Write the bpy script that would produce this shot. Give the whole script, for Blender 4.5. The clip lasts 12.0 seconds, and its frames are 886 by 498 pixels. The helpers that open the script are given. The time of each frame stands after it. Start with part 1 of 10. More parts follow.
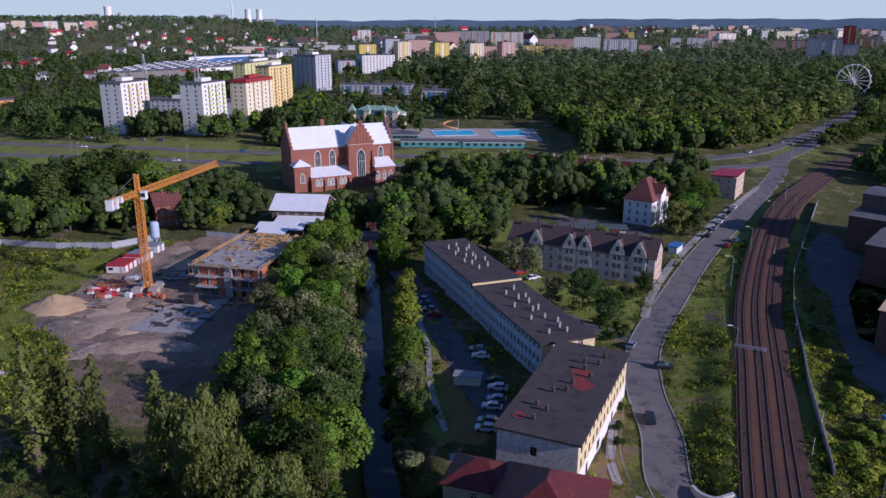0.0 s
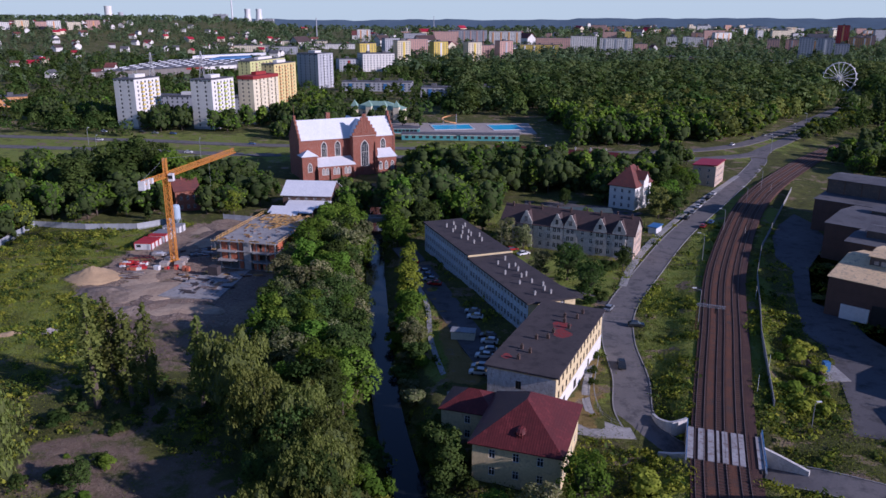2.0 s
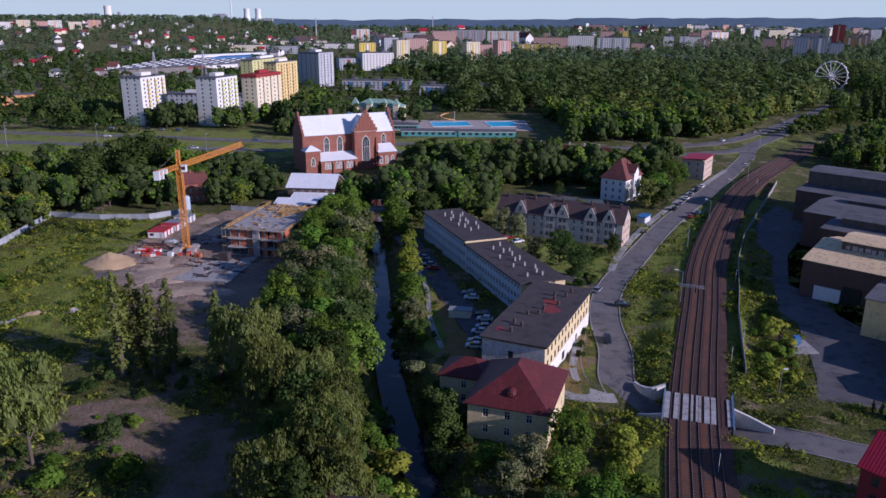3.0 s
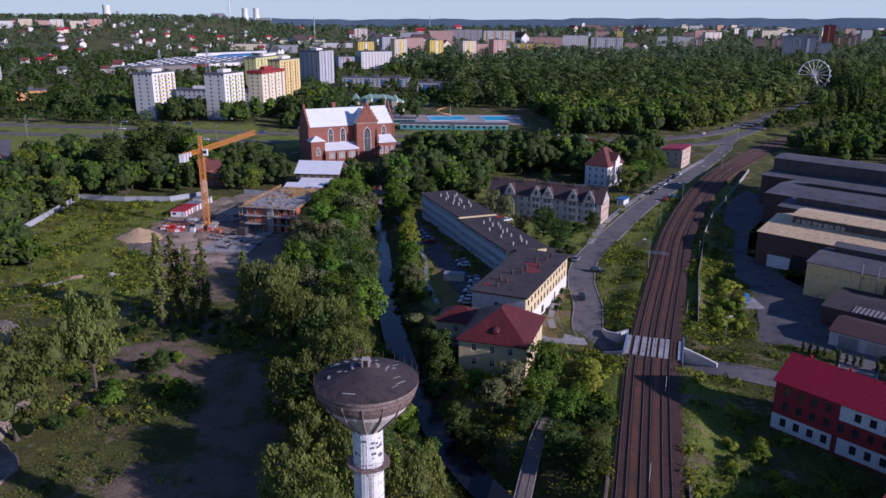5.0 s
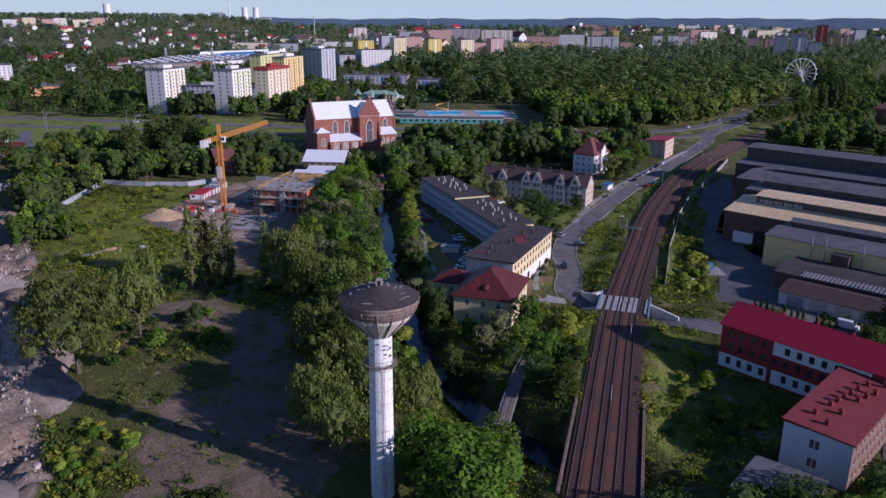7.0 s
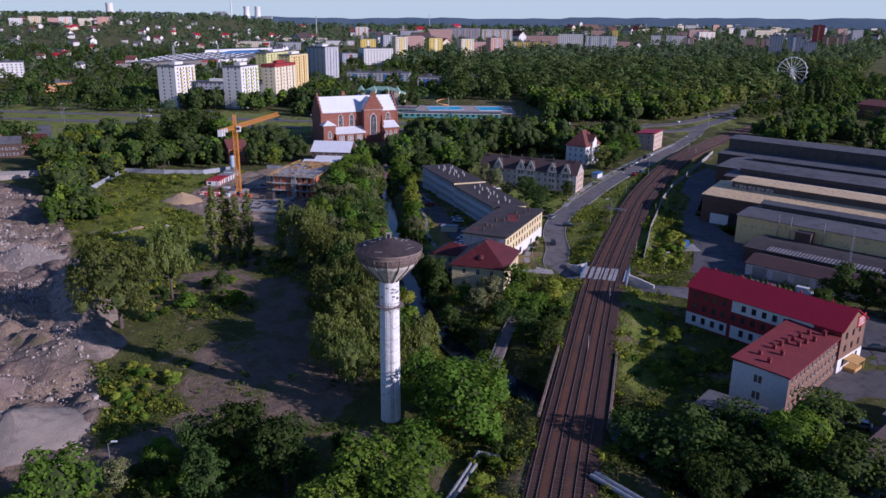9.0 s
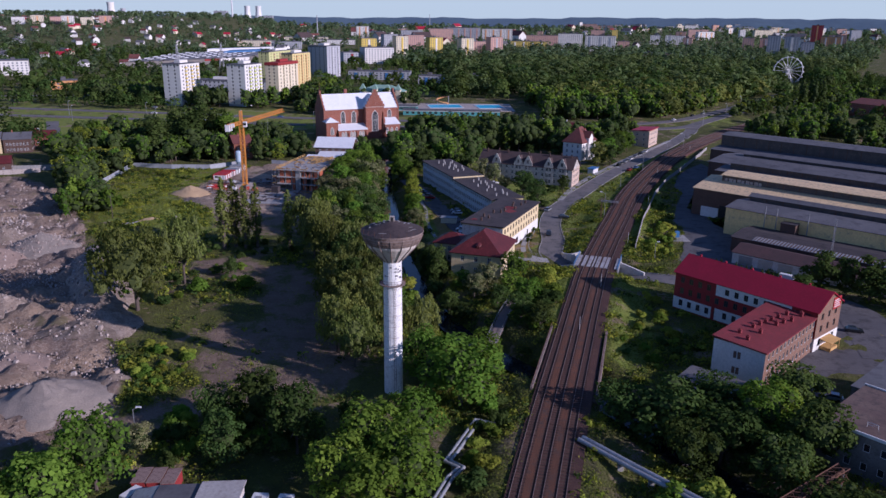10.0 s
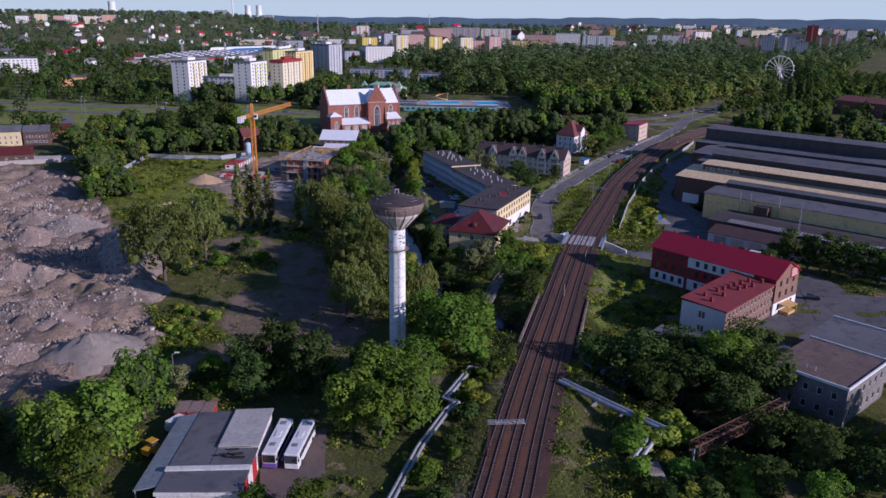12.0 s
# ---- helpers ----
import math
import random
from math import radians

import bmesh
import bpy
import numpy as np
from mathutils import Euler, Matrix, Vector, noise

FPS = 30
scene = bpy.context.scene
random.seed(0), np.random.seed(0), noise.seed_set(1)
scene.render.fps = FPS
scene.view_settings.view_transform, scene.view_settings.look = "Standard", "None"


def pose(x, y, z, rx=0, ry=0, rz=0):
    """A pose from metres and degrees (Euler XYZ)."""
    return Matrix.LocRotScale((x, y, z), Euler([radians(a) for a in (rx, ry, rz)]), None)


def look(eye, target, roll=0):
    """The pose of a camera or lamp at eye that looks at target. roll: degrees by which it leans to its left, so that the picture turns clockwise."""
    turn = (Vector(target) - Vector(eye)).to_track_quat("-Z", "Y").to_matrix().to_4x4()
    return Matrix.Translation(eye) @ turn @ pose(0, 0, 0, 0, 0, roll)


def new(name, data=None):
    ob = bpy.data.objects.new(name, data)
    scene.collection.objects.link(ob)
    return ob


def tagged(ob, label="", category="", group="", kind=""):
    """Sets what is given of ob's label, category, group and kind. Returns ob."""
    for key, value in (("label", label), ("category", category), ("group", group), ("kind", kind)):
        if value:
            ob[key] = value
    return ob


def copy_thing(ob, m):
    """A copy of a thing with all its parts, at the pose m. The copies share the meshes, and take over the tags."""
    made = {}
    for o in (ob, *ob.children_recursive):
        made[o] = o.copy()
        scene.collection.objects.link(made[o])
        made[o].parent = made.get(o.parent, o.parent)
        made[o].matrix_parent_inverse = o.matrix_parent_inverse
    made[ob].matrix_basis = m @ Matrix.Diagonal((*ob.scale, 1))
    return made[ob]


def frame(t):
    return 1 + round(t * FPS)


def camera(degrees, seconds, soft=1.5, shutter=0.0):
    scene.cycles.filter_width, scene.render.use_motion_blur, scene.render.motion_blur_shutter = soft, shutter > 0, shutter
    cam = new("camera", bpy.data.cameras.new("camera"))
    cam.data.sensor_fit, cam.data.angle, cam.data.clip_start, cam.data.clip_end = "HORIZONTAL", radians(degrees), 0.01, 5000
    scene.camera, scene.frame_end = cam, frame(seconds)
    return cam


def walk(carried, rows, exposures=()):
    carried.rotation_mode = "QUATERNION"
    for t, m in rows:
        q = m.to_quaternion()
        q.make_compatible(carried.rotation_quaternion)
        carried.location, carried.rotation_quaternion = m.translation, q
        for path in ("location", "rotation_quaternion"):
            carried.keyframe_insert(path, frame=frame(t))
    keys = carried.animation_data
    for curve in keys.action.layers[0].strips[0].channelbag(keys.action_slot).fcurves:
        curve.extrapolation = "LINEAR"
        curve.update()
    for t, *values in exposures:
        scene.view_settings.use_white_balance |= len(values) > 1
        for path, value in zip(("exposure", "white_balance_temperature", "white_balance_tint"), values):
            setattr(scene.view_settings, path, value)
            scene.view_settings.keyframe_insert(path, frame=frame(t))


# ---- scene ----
cam = camera(60.1, 12.0)
PATH = [
    (0, (0.041, 0.001, 77.04), (0.053, 1.914, 76.457), 0.2),
    (0.5, (0.0, -5.322, 77.039), (0.012, -3.41, 76.455), 0.2),
    (1, (-0.021, -11.177, 77.032), (-0.008, -9.264, 76.448), 0.2),
    (1.5, (-0.024, -17.471, 77.02), (-0.011, -15.558, 76.437), 0.2),
    (2, (-0.015, -24.118, 77.004), (0.0, -22.206, 76.42), 0.2),
    (2.5, (0.003, -31.036, 76.983), (0.02, -29.123, 76.398), 0.2),
    (3, (0.028, -38.146, 76.957), (0.046, -36.233, 76.372), 0.2),
    (3.5, (0.056, -45.374, 76.926), (0.076, -43.462, 76.341), 0.2),
    (4, (0.085, -52.654, 76.891), (0.107, -50.741, 76.306), 0.2),
    (4.5, (0.113, -59.924, 76.851), (0.137, -58.011, 76.266), 0.2),
    (5, (0.138, -67.13, 76.807), (0.164, -65.218, 76.222), 0.3),
    (5.5, (0.16, -74.226, 76.759), (0.187, -72.314, 76.173), 0.3),
    (6, (0.175, -81.173, 76.706), (0.204, -79.261, 76.12), 0.3),
    (6.5, (0.185, -87.94, 76.649), (0.214, -86.028, 76.063), 0.3),
    (7, (0.188, -94.508, 76.588), (0.218, -92.596, 76.002), 0.4),
    (7.5, (0.185, -100.864, 76.523), (0.215, -98.953, 75.937), 0.4),
    (8, (0.175, -107.009, 76.455), (0.205, -105.097, 75.868), 0.4),
    (8.5, (0.159, -112.951, 76.382), (0.189, -111.039, 75.795), 0.4),
    (9, (0.139, -118.712, 76.305), (0.168, -116.801, 75.718), 0.5),
    (9.5, (0.114, -124.326, 76.225), (0.144, -122.415, 75.638), 0.5),
    (10, (0.088, -129.839, 76.141), (0.117, -127.927, 75.553), 0.6),
    (10.5, (0.062, -135.309, 76.054), (0.091, -133.397, 75.466), 0.6),
    (11, (0.037, -140.808, 75.963), (0.067, -138.897, 75.375), 0.6),
    (11.5, (0.017, -146.425, 75.869), (0.047, -144.514, 75.28), 0.7),
    (12, (0.005, -152.26, 75.771), (0.036, -150.349, 75.183), 0.7),
]
walk(cam, [(t, look(eye, target, roll)) for t, eye, target, roll in PATH], [(0, -0.02, 5200, 33), (12, -0.02, 5200, 33)])

# ---- sky and sun ----
SUN_TO = Vector((0.885, -0.465, 0.0)).normalized()
SUN_HIGH = radians(21.5)
world = bpy.data.worlds.new("sky")
scene.world = world
world.use_nodes = True
wn = world.node_tree.nodes
sky = wn.new("ShaderNodeTexSky")
sky.sky_type, sky.sun_disc = "NISHITA", False
sky.sun_elevation = SUN_HIGH
sky.sun_rotation = math.atan2(SUN_TO.x, SUN_TO.y)
sky.altitude, sky.air_density, sky.dust_density, sky.ozone_density = 1500, 1.3, 0.1, 4.0
wn["Background"].inputs["Strength"].default_value = 0.088
# pale blue haze all round the horizon, thinning out upwards
wl = world.node_tree.links
haze, lift_axis, thin = wn.new("ShaderNodeMix"), wn.new("ShaderNodeSeparateXYZ"), wn.new("ShaderNodeMapRange")
haze.data_type = "RGBA"
haze.inputs["B"].default_value = (6.0, 7.1, 6.2, 1)
thin.inputs["From Min"].default_value, thin.inputs["From Max"].default_value = 0.02, 0.20
thin.inputs["To Min"].default_value, thin.inputs["To Max"].default_value = 0.95, 0.0
wl.new(wn.new("ShaderNodeTexCoord").outputs["Generated"], lift_axis.inputs[0])
wl.new(lift_axis.outputs["Z"], thin.inputs["Value"])
wl.new(thin.outputs[0], haze.inputs["Factor"])
wl.new(sky.outputs[0], haze.inputs["A"])
wl.new(haze.outputs["Result"], wn["Background"].inputs["Color"])
sun_data = bpy.data.lights.new("sun", "SUN")
sun_data.energy, sun_data.angle, sun_data.color = 5.0, radians(0.6), (1.0, 0.86, 0.68)
sun = new("sun", sun_data)
sun.matrix_world = look((0, 0, 300), Vector((0, 0, 300)) - (SUN_TO * math.cos(SUN_HIGH) + Vector((0, 0, math.sin(SUN_HIGH)))) * 10)


# ---- materials ----
def nodes_of(name):
    m = bpy.data.materials.new(name)
    m.use_nodes = True
    return m, m.node_tree.nodes, m.node_tree.links, m.node_tree.nodes["Principled BSDF"]


def noise_node(nt, links, coord, scale, detail=4.0, rough=0.55):
    n = nt.new("ShaderNodeTexNoise")
    n.inputs["Scale"].default_value, n.inputs["Detail"].default_value, n.inputs["Roughness"].default_value = scale, detail, rough
    links.new(coord, n.inputs["Vector"])
    return n.outputs["Fac"]


def ramp_node(nt, links, fac, lo, hi):
    r = nt.new("ShaderNodeMapRange")
    r.inputs["From Min"].default_value, r.inputs["From Max"].default_value = lo, hi
    links.new(fac, r.inputs["Value"])
    return r.outputs[0]


def mix_node(nt, links, fac, a, b, mode="MIX"):
    m = nt.new("ShaderNodeMix")
    m.data_type, m.blend_type = "RGBA", mode
    for sock, v in ((m.inputs["Factor"], fac), (m.inputs["A"], a), (m.inputs["B"], b)):
        if isinstance(v, bpy.types.NodeSocket):
            links.new(v, sock)
        elif isinstance(v, (tuple, list)):
            sock.default_value = (*v, 1)
        else:
            sock.default_value = v
    return m.outputs["Result"]


def surface(name, col, col2=None, rough=0.8, big=0.15, fine=3.0, bump=0.15, metal=0.0, stain=None, amount=0.5, vary=0.0):
    """A procedural surface: two colours mixed at a large and a fine scale, stains, relief."""
    m, nt, links, bsdf = nodes_of(name)
    co = nt.new("ShaderNodeTexCoord").outputs["Object"]
    col2 = col2 or tuple(c * 0.75 for c in col)
    a = ramp_node(nt, links, noise_node(nt, links, co, big), 0.35, 0.65)
    b = noise_node(nt, links, co, fine, 5.0, 0.65)
    c = mix_node(nt, links, a, col, col2)
    c = mix_node(nt, links, ramp_node(nt, links, b, 0.3, 0.75), c, mix_node(nt, links, 0.55, c, tuple(v * 0.55 for v in col2)))
    if stain:
        s = ramp_node(nt, links, noise_node(nt, links, co, big * 3.3, 6.0, 0.7), 0.62 - 0.2 * amount, 0.75 - 0.15 * amount)
        c = mix_node(nt, links, s, c, stain)
    if vary:
        info = nt.new("ShaderNodeObjectInfo").outputs["Random"]
        hsv = nt.new("ShaderNodeHueSaturation")
        r = nt.new("ShaderNodeMapRange")
        r.inputs["To Min"].default_value, r.inputs["To Max"].default_value = 1 - vary, 1 + vary
        links.new(info, r.inputs["Value"])
        links.new(r.outputs[0], hsv.inputs["Value"])
        links.new(c, hsv.inputs["Color"])
        c = hsv.outputs["Color"]
    links.new(c, bsdf.inputs["Base Color"])
    bsdf.inputs["Roughness"].default_value, bsdf.inputs["Metallic"].default_value = rough, metal
    bsdf.inputs["Specular IOR Level"].default_value = 0.3
    if bump:
        bp = nt.new("ShaderNodeBump")
        bp.inputs["Strength"].default_value, bp.inputs["Distance"].default_value = bump, 0.3
        links.new(b, bp.inputs["Height"])
        links.new(bp.outputs[0], bsdf.inputs["Normal"])
    return m


def brickwork(name, col, col2, mortar, row=0.085):
    m, nt, links, bsdf = nodes_of(name)
    co = nt.new("ShaderNodeTexCoord").outputs["Object"]
    spread = nt.new("ShaderNodeMapping")
    links.new(co, spread.inputs["Vector"])
    sep = nt.new("ShaderNodeSeparateXYZ")
    links.new(co, sep.inputs[0])
    add = nt.new("ShaderNodeMath")
    add.operation = "ADD"
    links.new(sep.outputs[0], add.inputs[0])
    links.new(sep.outputs[1], add.inputs[1])
    comb = nt.new("ShaderNodeCombineXYZ")
    links.new(add.outputs[0], comb.inputs[0])
    links.new(sep.outputs[2], comb.inputs[1])
    br = nt.new("ShaderNodeTexBrick")
    br.inputs["Scale"].default_value = 1.0
    br.inputs["Brick Width"].default_value, br.inputs["Row Height"].default_value = row * 3.2, row
    br.inputs["Mortar Size"].default_value = 0.006
    br.inputs["Color1"].default_value, br.inputs["Color2"].default_value, br.inputs["Mortar"].default_value = (*col, 1), (*col2, 1), (*mortar, 1)
    links.new(comb.outputs[0], br.inputs["Vector"])
    a = ramp_node(nt, links, noise_node(nt, links, co, 0.35, 6.0, 0.7), 0.3, 0.75)
    dark = mix_node(nt, links, 0.5, br.outputs["Color"], tuple(v * 0.4 for v in col2))
    links.new(mix_node(nt, links, a, br.outputs["Color"], dark), bsdf.inputs["Base Color"])
    bsdf.inputs["Roughness"].default_value = 0.85
    bp = nt.new("ShaderNodeBump")
    bp.inputs["Strength"].default_value, bp.inputs["Distance"].default_value = 0.3, 0.05
    links.new(br.outputs["Fac"], bp.inputs["Height"])
    links.new(bp.outputs[0], bsdf.inputs["Normal"])
    return m


def ribbed(name, col, col2, pitch=0.3, axis=0, rough=0.5, metal=0.0, stain=None):
    """Corrugated or seamed sheet: ribs as relief across one local axis."""
    m = surface(name, col, col2, rough, 0.25, 2.0, 0.0, metal, stain, 0.5)
    nt, links = m.node_tree.nodes, m.node_tree.links
    co = nt.new("ShaderNodeTexCoord").outputs["Object"]
    w = nt.new("ShaderNodeTexWave")
    w.bands_direction = "XYZ"[axis]
    w.inputs["Scale"].default_value, w.inputs["Distortion"].default_value = 0.314 / pitch, 0.0
    links.new(co, w.inputs["Vector"])
    bp = nt.new("ShaderNodeBump")
    bp.inputs["Strength"].default_value, bp.inputs["Distance"].default_value = 0.3, 0.06
    links.new(w.outputs["Fac"], bp.inputs["Height"])
    links.new(bp.outputs[0], nt["Principled BSDF"].inputs["Normal"])
    return m


def foliage(name, col, col2, sheen=0.30):
    """Leaves: colour varies by tree and by clump; light shines through a little."""
    m = bpy.data.materials.new(name)
    m.use_nodes = True
    nt, links = m.node_tree.nodes, m.node_tree.links
    nt.remove(nt["Principled BSDF"])
    out = nt["Material Output"]
    isl = nt.new("ShaderNodeNewGeometry").outputs["Random Per Island"]
    tone = nt.new("ShaderNodeAttribute")
    tone.attribute_name = "tone"
    summed, wrapped = nt.new("ShaderNodeMath"), nt.new("ShaderNodeMath")
    summed.operation, wrapped.operation = "ADD", "FRACT"
    links.new(nt.new("ShaderNodeObjectInfo").outputs["Random"], summed.inputs[0])
    links.new(tone.outputs["Fac"], summed.inputs[1])
    links.new(summed.outputs[0], wrapped.inputs[0])
    obj = wrapped.outputs[0]
    c = mix_node(nt, links, ramp_node(nt, links, isl, -0.35, 1.35), col, col2)
    hsv = nt.new("ShaderNodeHueSaturation")
    r = nt.new("ShaderNodeMapRange")
    r.inputs["To Min"].default_value, r.inputs["To Max"].default_value = 0.62, 1.35
    links.new(obj, r.inputs["Value"])
    links.new(r.outputs[0], hsv.inputs["Value"])
    r2 = nt.new("ShaderNodeMapRange")
    r2.inputs["To Min"].default_value, r2.inputs["To Max"].default_value = 0.478, 0.516
    mul = nt.new("ShaderNodeMath")
    mul.operation = "FRACT"
    t7 = nt.new("ShaderNodeMath")
    t7.operation = "MULTIPLY"
    t7.inputs[1].default_value = 7.31
    links.new(obj, t7.inputs[0])
    links.new(t7.outputs[0], mul.inputs[0])
    links.new(mul.outputs[0], r2.inputs["Value"])
    links.new(r2.outputs[0], hsv.inputs["Hue"])
    links.new(c, hsv.inputs["Color"])
    dif, tra, mixs = nt.new("ShaderNodeBsdfDiffuse"), nt.new("ShaderNodeBsdfTranslucent"), nt.new("ShaderNodeMixShader")
    links.new(hsv.outputs[0], dif.inputs["Color"])
    warm = mix_node(nt, links, 1.0, hsv.outputs[0], (1.35, 1.40, 0.55), "MULTIPLY")
    links.new(warm, tra.inputs["Color"])
    mixs.inputs[0].default_value = sheen
    links.new(dif.outputs[0], mixs.inputs[1])
    links.new(tra.outputs[0], mixs.inputs[2])
    links.new(mixs.outputs[0], out.inputs["Surface"])
    return m


def glassy(name, col, rough=0.08):
    m, nt, links, bsdf = nodes_of(name)
    co = nt.new("ShaderNodeObjectInfo").outputs["Random"]
    links.new(mix_node(nt, links, co, col, tuple(v * 2.2 for v in col)), bsdf.inputs["Base Color"])
    bsdf.inputs["Roughness"].default_value, bsdf.inputs["Specular IOR Level"].default_value = rough, 0.8
    return m


def paint(name, col, rough=0.35, metal=0.0):
    m = surface(name, col, tuple(c * 0.85 for c in col), rough, 0.8, 6.0, 0.02, metal)
    m.node_tree.nodes["Principled BSDF"].inputs["Specular IOR Level"].default_value = 0.5
    return m


M_FELT = surface("roof_felt", (0.058, 0.049, 0.052), (0.078, 0.065, 0.066), 0.9, 0.12, 2.5, 0.2, 0, (0.036, 0.032, 0.034), 0.6)
M_FELT_GREY = surface("grey_roof_felt", (0.105, 0.106, 0.118), (0.145, 0.142, 0.152), 0.85, 0.08, 2.0, 0.2, 0, (0.072, 0.070, 0.078), 0.6)
M_FELT_BROWN = surface("brown_roof_felt", (0.13, 0.085, 0.075), (0.17, 0.12, 0.10), 0.9, 0.2, 2.0, 0.2, 0, (0.08, 0.06, 0.055), 0.6)
M_REDROOF = ribbed("red_sheet_roof", (0.115, 0.022, 0.022), (0.09, 0.02, 0.02), 0.45, 0, 0.55, 0, (0.15, 0.03, 0.03))
M_BRIGHTRED = ribbed("bright_red_sheet_roof", (0.42, 0.02, 0.045), (0.36, 0.02, 0.04), 0.5, 0, 0.5, 0)
M_TILE = ribbed("old_red_tile", (0.21, 0.07, 0.055), (0.15, 0.055, 0.05), 0.28, 0, 0.85, 0, (0.09, 0.05, 0.05))
M_TILE_DARK = ribbed("weathered_dark_tile", (0.066, 0.048, 0.048), (0.092, 0.06, 0.057), 0.28, 0, 0.9, 0, (0.045, 0.036, 0.036))
M_WHITEMETAL = ribbed("pale_sheet_metal", (0.82, 0.83, 0.85), (0.74, 0.76, 0.79), 0.6, 0, 0.5, 0.0)
M_BEIGEMETAL = ribbed("beige_sheet_metal", (0.80, 0.60, 0.34), (0.72, 0.53, 0.30), 0.5, 0, 0.6, 0, (0.30, 0.24, 0.18))
M_GREYMETAL = ribbed("grey_corrugated_sheet", (0.34, 0.35, 0.37), (0.26, 0.27, 0.29), 0.25, 0, 0.55, 0.2, (0.2, 0.17, 0.15))
M_PLASTER = surface("pale_plaster", (0.70, 0.69, 0.66), (0.58, 0.56, 0.53), 0.9, 0.3, 2.0, 0.1, 0, (0.40, 0.37, 0.33), 0.35)
M_GARAGE_FELT = surface("teal_roof_felt", (0.07, 0.105, 0.11), (0.09, 0.12, 0.12), 0.9, 0.2, 2.0, 0.15, 0, (0.045, 0.05, 0.05), 0.5)
M_TERRACE = surface("dirty_grey_plaster", (0.56, 0.53, 0.475), (0.45, 0.42, 0.375), 0.9, 0.3, 2.0, 0.15, 0, (0.27, 0.24, 0.22), 0.6)
# Stained concrete, its grey darkened to hold the shade on the workshop walls.
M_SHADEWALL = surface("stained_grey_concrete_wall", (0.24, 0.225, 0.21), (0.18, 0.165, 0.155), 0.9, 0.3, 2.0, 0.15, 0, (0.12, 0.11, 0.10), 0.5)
M_WORN = surface("worn_white_plaster", (0.74, 0.72, 0.69), (0.60, 0.56, 0.53), 0.9, 0.5, 2.0, 0.2, 0, (0.30, 0.24, 0.21), 0.5)
# Whitish plaster with the bluish cast of the facade's shade put into it.
M_SHADEBLUE = surface("blue_grey_plaster", (0.70, 0.74, 0.80), (0.60, 0.64, 0.70), 0.9, 0.25, 2.0, 0.1, 0, (0.30, 0.31, 0.33), 0.4)
M_CREAM = surface("cream_plaster", (0.74, 0.60, 0.34), (0.64, 0.52, 0.30), 0.9, 0.3, 2.0, 0.1, 0, (0.38, 0.31, 0.22), 0.4)
M_YELLOWWALL = surface("pale_yellow_plaster", (0.86, 0.66, 0.30), (0.78, 0.59, 0.27), 0.9, 0.12, 1.5, 0.1, 0, (0.36, 0.29, 0.19), 0.4)
M_PINK = surface("pinkish_plaster", (0.62, 0.47, 0.36), (0.54, 0.41, 0.32), 0.9, 0.3, 2.0, 0.1, 0, (0.35, 0.27, 0.22), 0.4)
M_WHITEWALL = surface("white_wall_paint", (0.80, 0.78, 0.74), (0.72, 0.70, 0.66), 0.85, 0.2, 2.0, 0.06, 0, (0.55, 0.53, 0.5), 0.2)
M_CREAMWALL = surface("cream_wall_paint", (0.76, 0.68, 0.50), (0.70, 0.62, 0.45), 0.85, 0.2, 2.0, 0.06)
M_YELLOWPAINT = surface("yellow_wall_paint", (0.72, 0.55, 0.10), (0.66, 0.50, 0.12), 0.85, 0.2, 2.0, 0.06)
M_LIME = surface("lime_wall_paint", (0.55, 0.62, 0.10), (0.50, 0.56, 0.10), 0.85, 0.2, 2.0, 0.06)
M_ORANGEPAINT = surface("orange_wall_paint", (0.72, 0.36, 0.14), (0.65, 0.33, 0.14), 0.85, 0.2, 2.0, 0.06)
M_REDPAINT = surface("dark_red_wall_paint", (0.33, 0.040, 0.040), (0.27, 0.035, 0.035), 0.85, 0.3, 2.0, 0.1)
M_SALMON = surface("salmon_wall_paint", (0.62, 0.38, 0.30), (0.55, 0.34, 0.28), 0.85, 0.2, 2.0, 0.06)
M_GREYWALL = surface("grey_wall_paint", (0.46, 0.47, 0.50), (0.40, 0.41, 0.44), 0.85, 0.2, 2.0, 0.06)
M_BRICK = brickwork("red_brick", (0.33, 0.10, 0.055), (0.25, 0.075, 0.045), (0.30, 0.22, 0.18))
M_BRICK_DARK = brickwork("sooty_brown_brick", (0.13, 0.07, 0.05), (0.09, 0.05, 0.04), (0.12, 0.095, 0.08))
M_BRICK_BROWN = brickwork("brown_brick", (0.27, 0.145, 0.09), (0.20, 0.105, 0.07), (0.22, 0.17, 0.14))
M_CLINKER = brickwork("new_orange_block", (0.55, 0.16, 0.07), (0.48, 0.13, 0.06), (0.4, 0.3, 0.25), 0.22)
M_CONCRETE = surface("weathered_concrete", (0.40, 0.39, 0.38), (0.32, 0.31, 0.30), 0.9, 0.3, 2.5, 0.2, 0, (0.2, 0.18, 0.17), 0.5)
M_CONC_DARK = surface("rain_dark_concrete", (0.20, 0.16, 0.145), (0.29, 0.22, 0.19), 0.9, 0.35, 2.0, 0.2, 0, (0.11, 0.085, 0.08), 0.7)
M_CONC_PALE = surface("pale_concrete", (0.47, 0.42, 0.38), (0.40, 0.35, 0.32), 0.9, 0.35, 2.0, 0.2, 0, (0.25, 0.2, 0.18), 0.5)
M_SHAFT = surface("peeling_white_shaft_paint", (0.86, 0.85, 0.83), (0.76, 0.75, 0.74), 0.85, 0.35, 3.0, 0.15, 0, (0.42, 0.42, 0.42), 0.45)
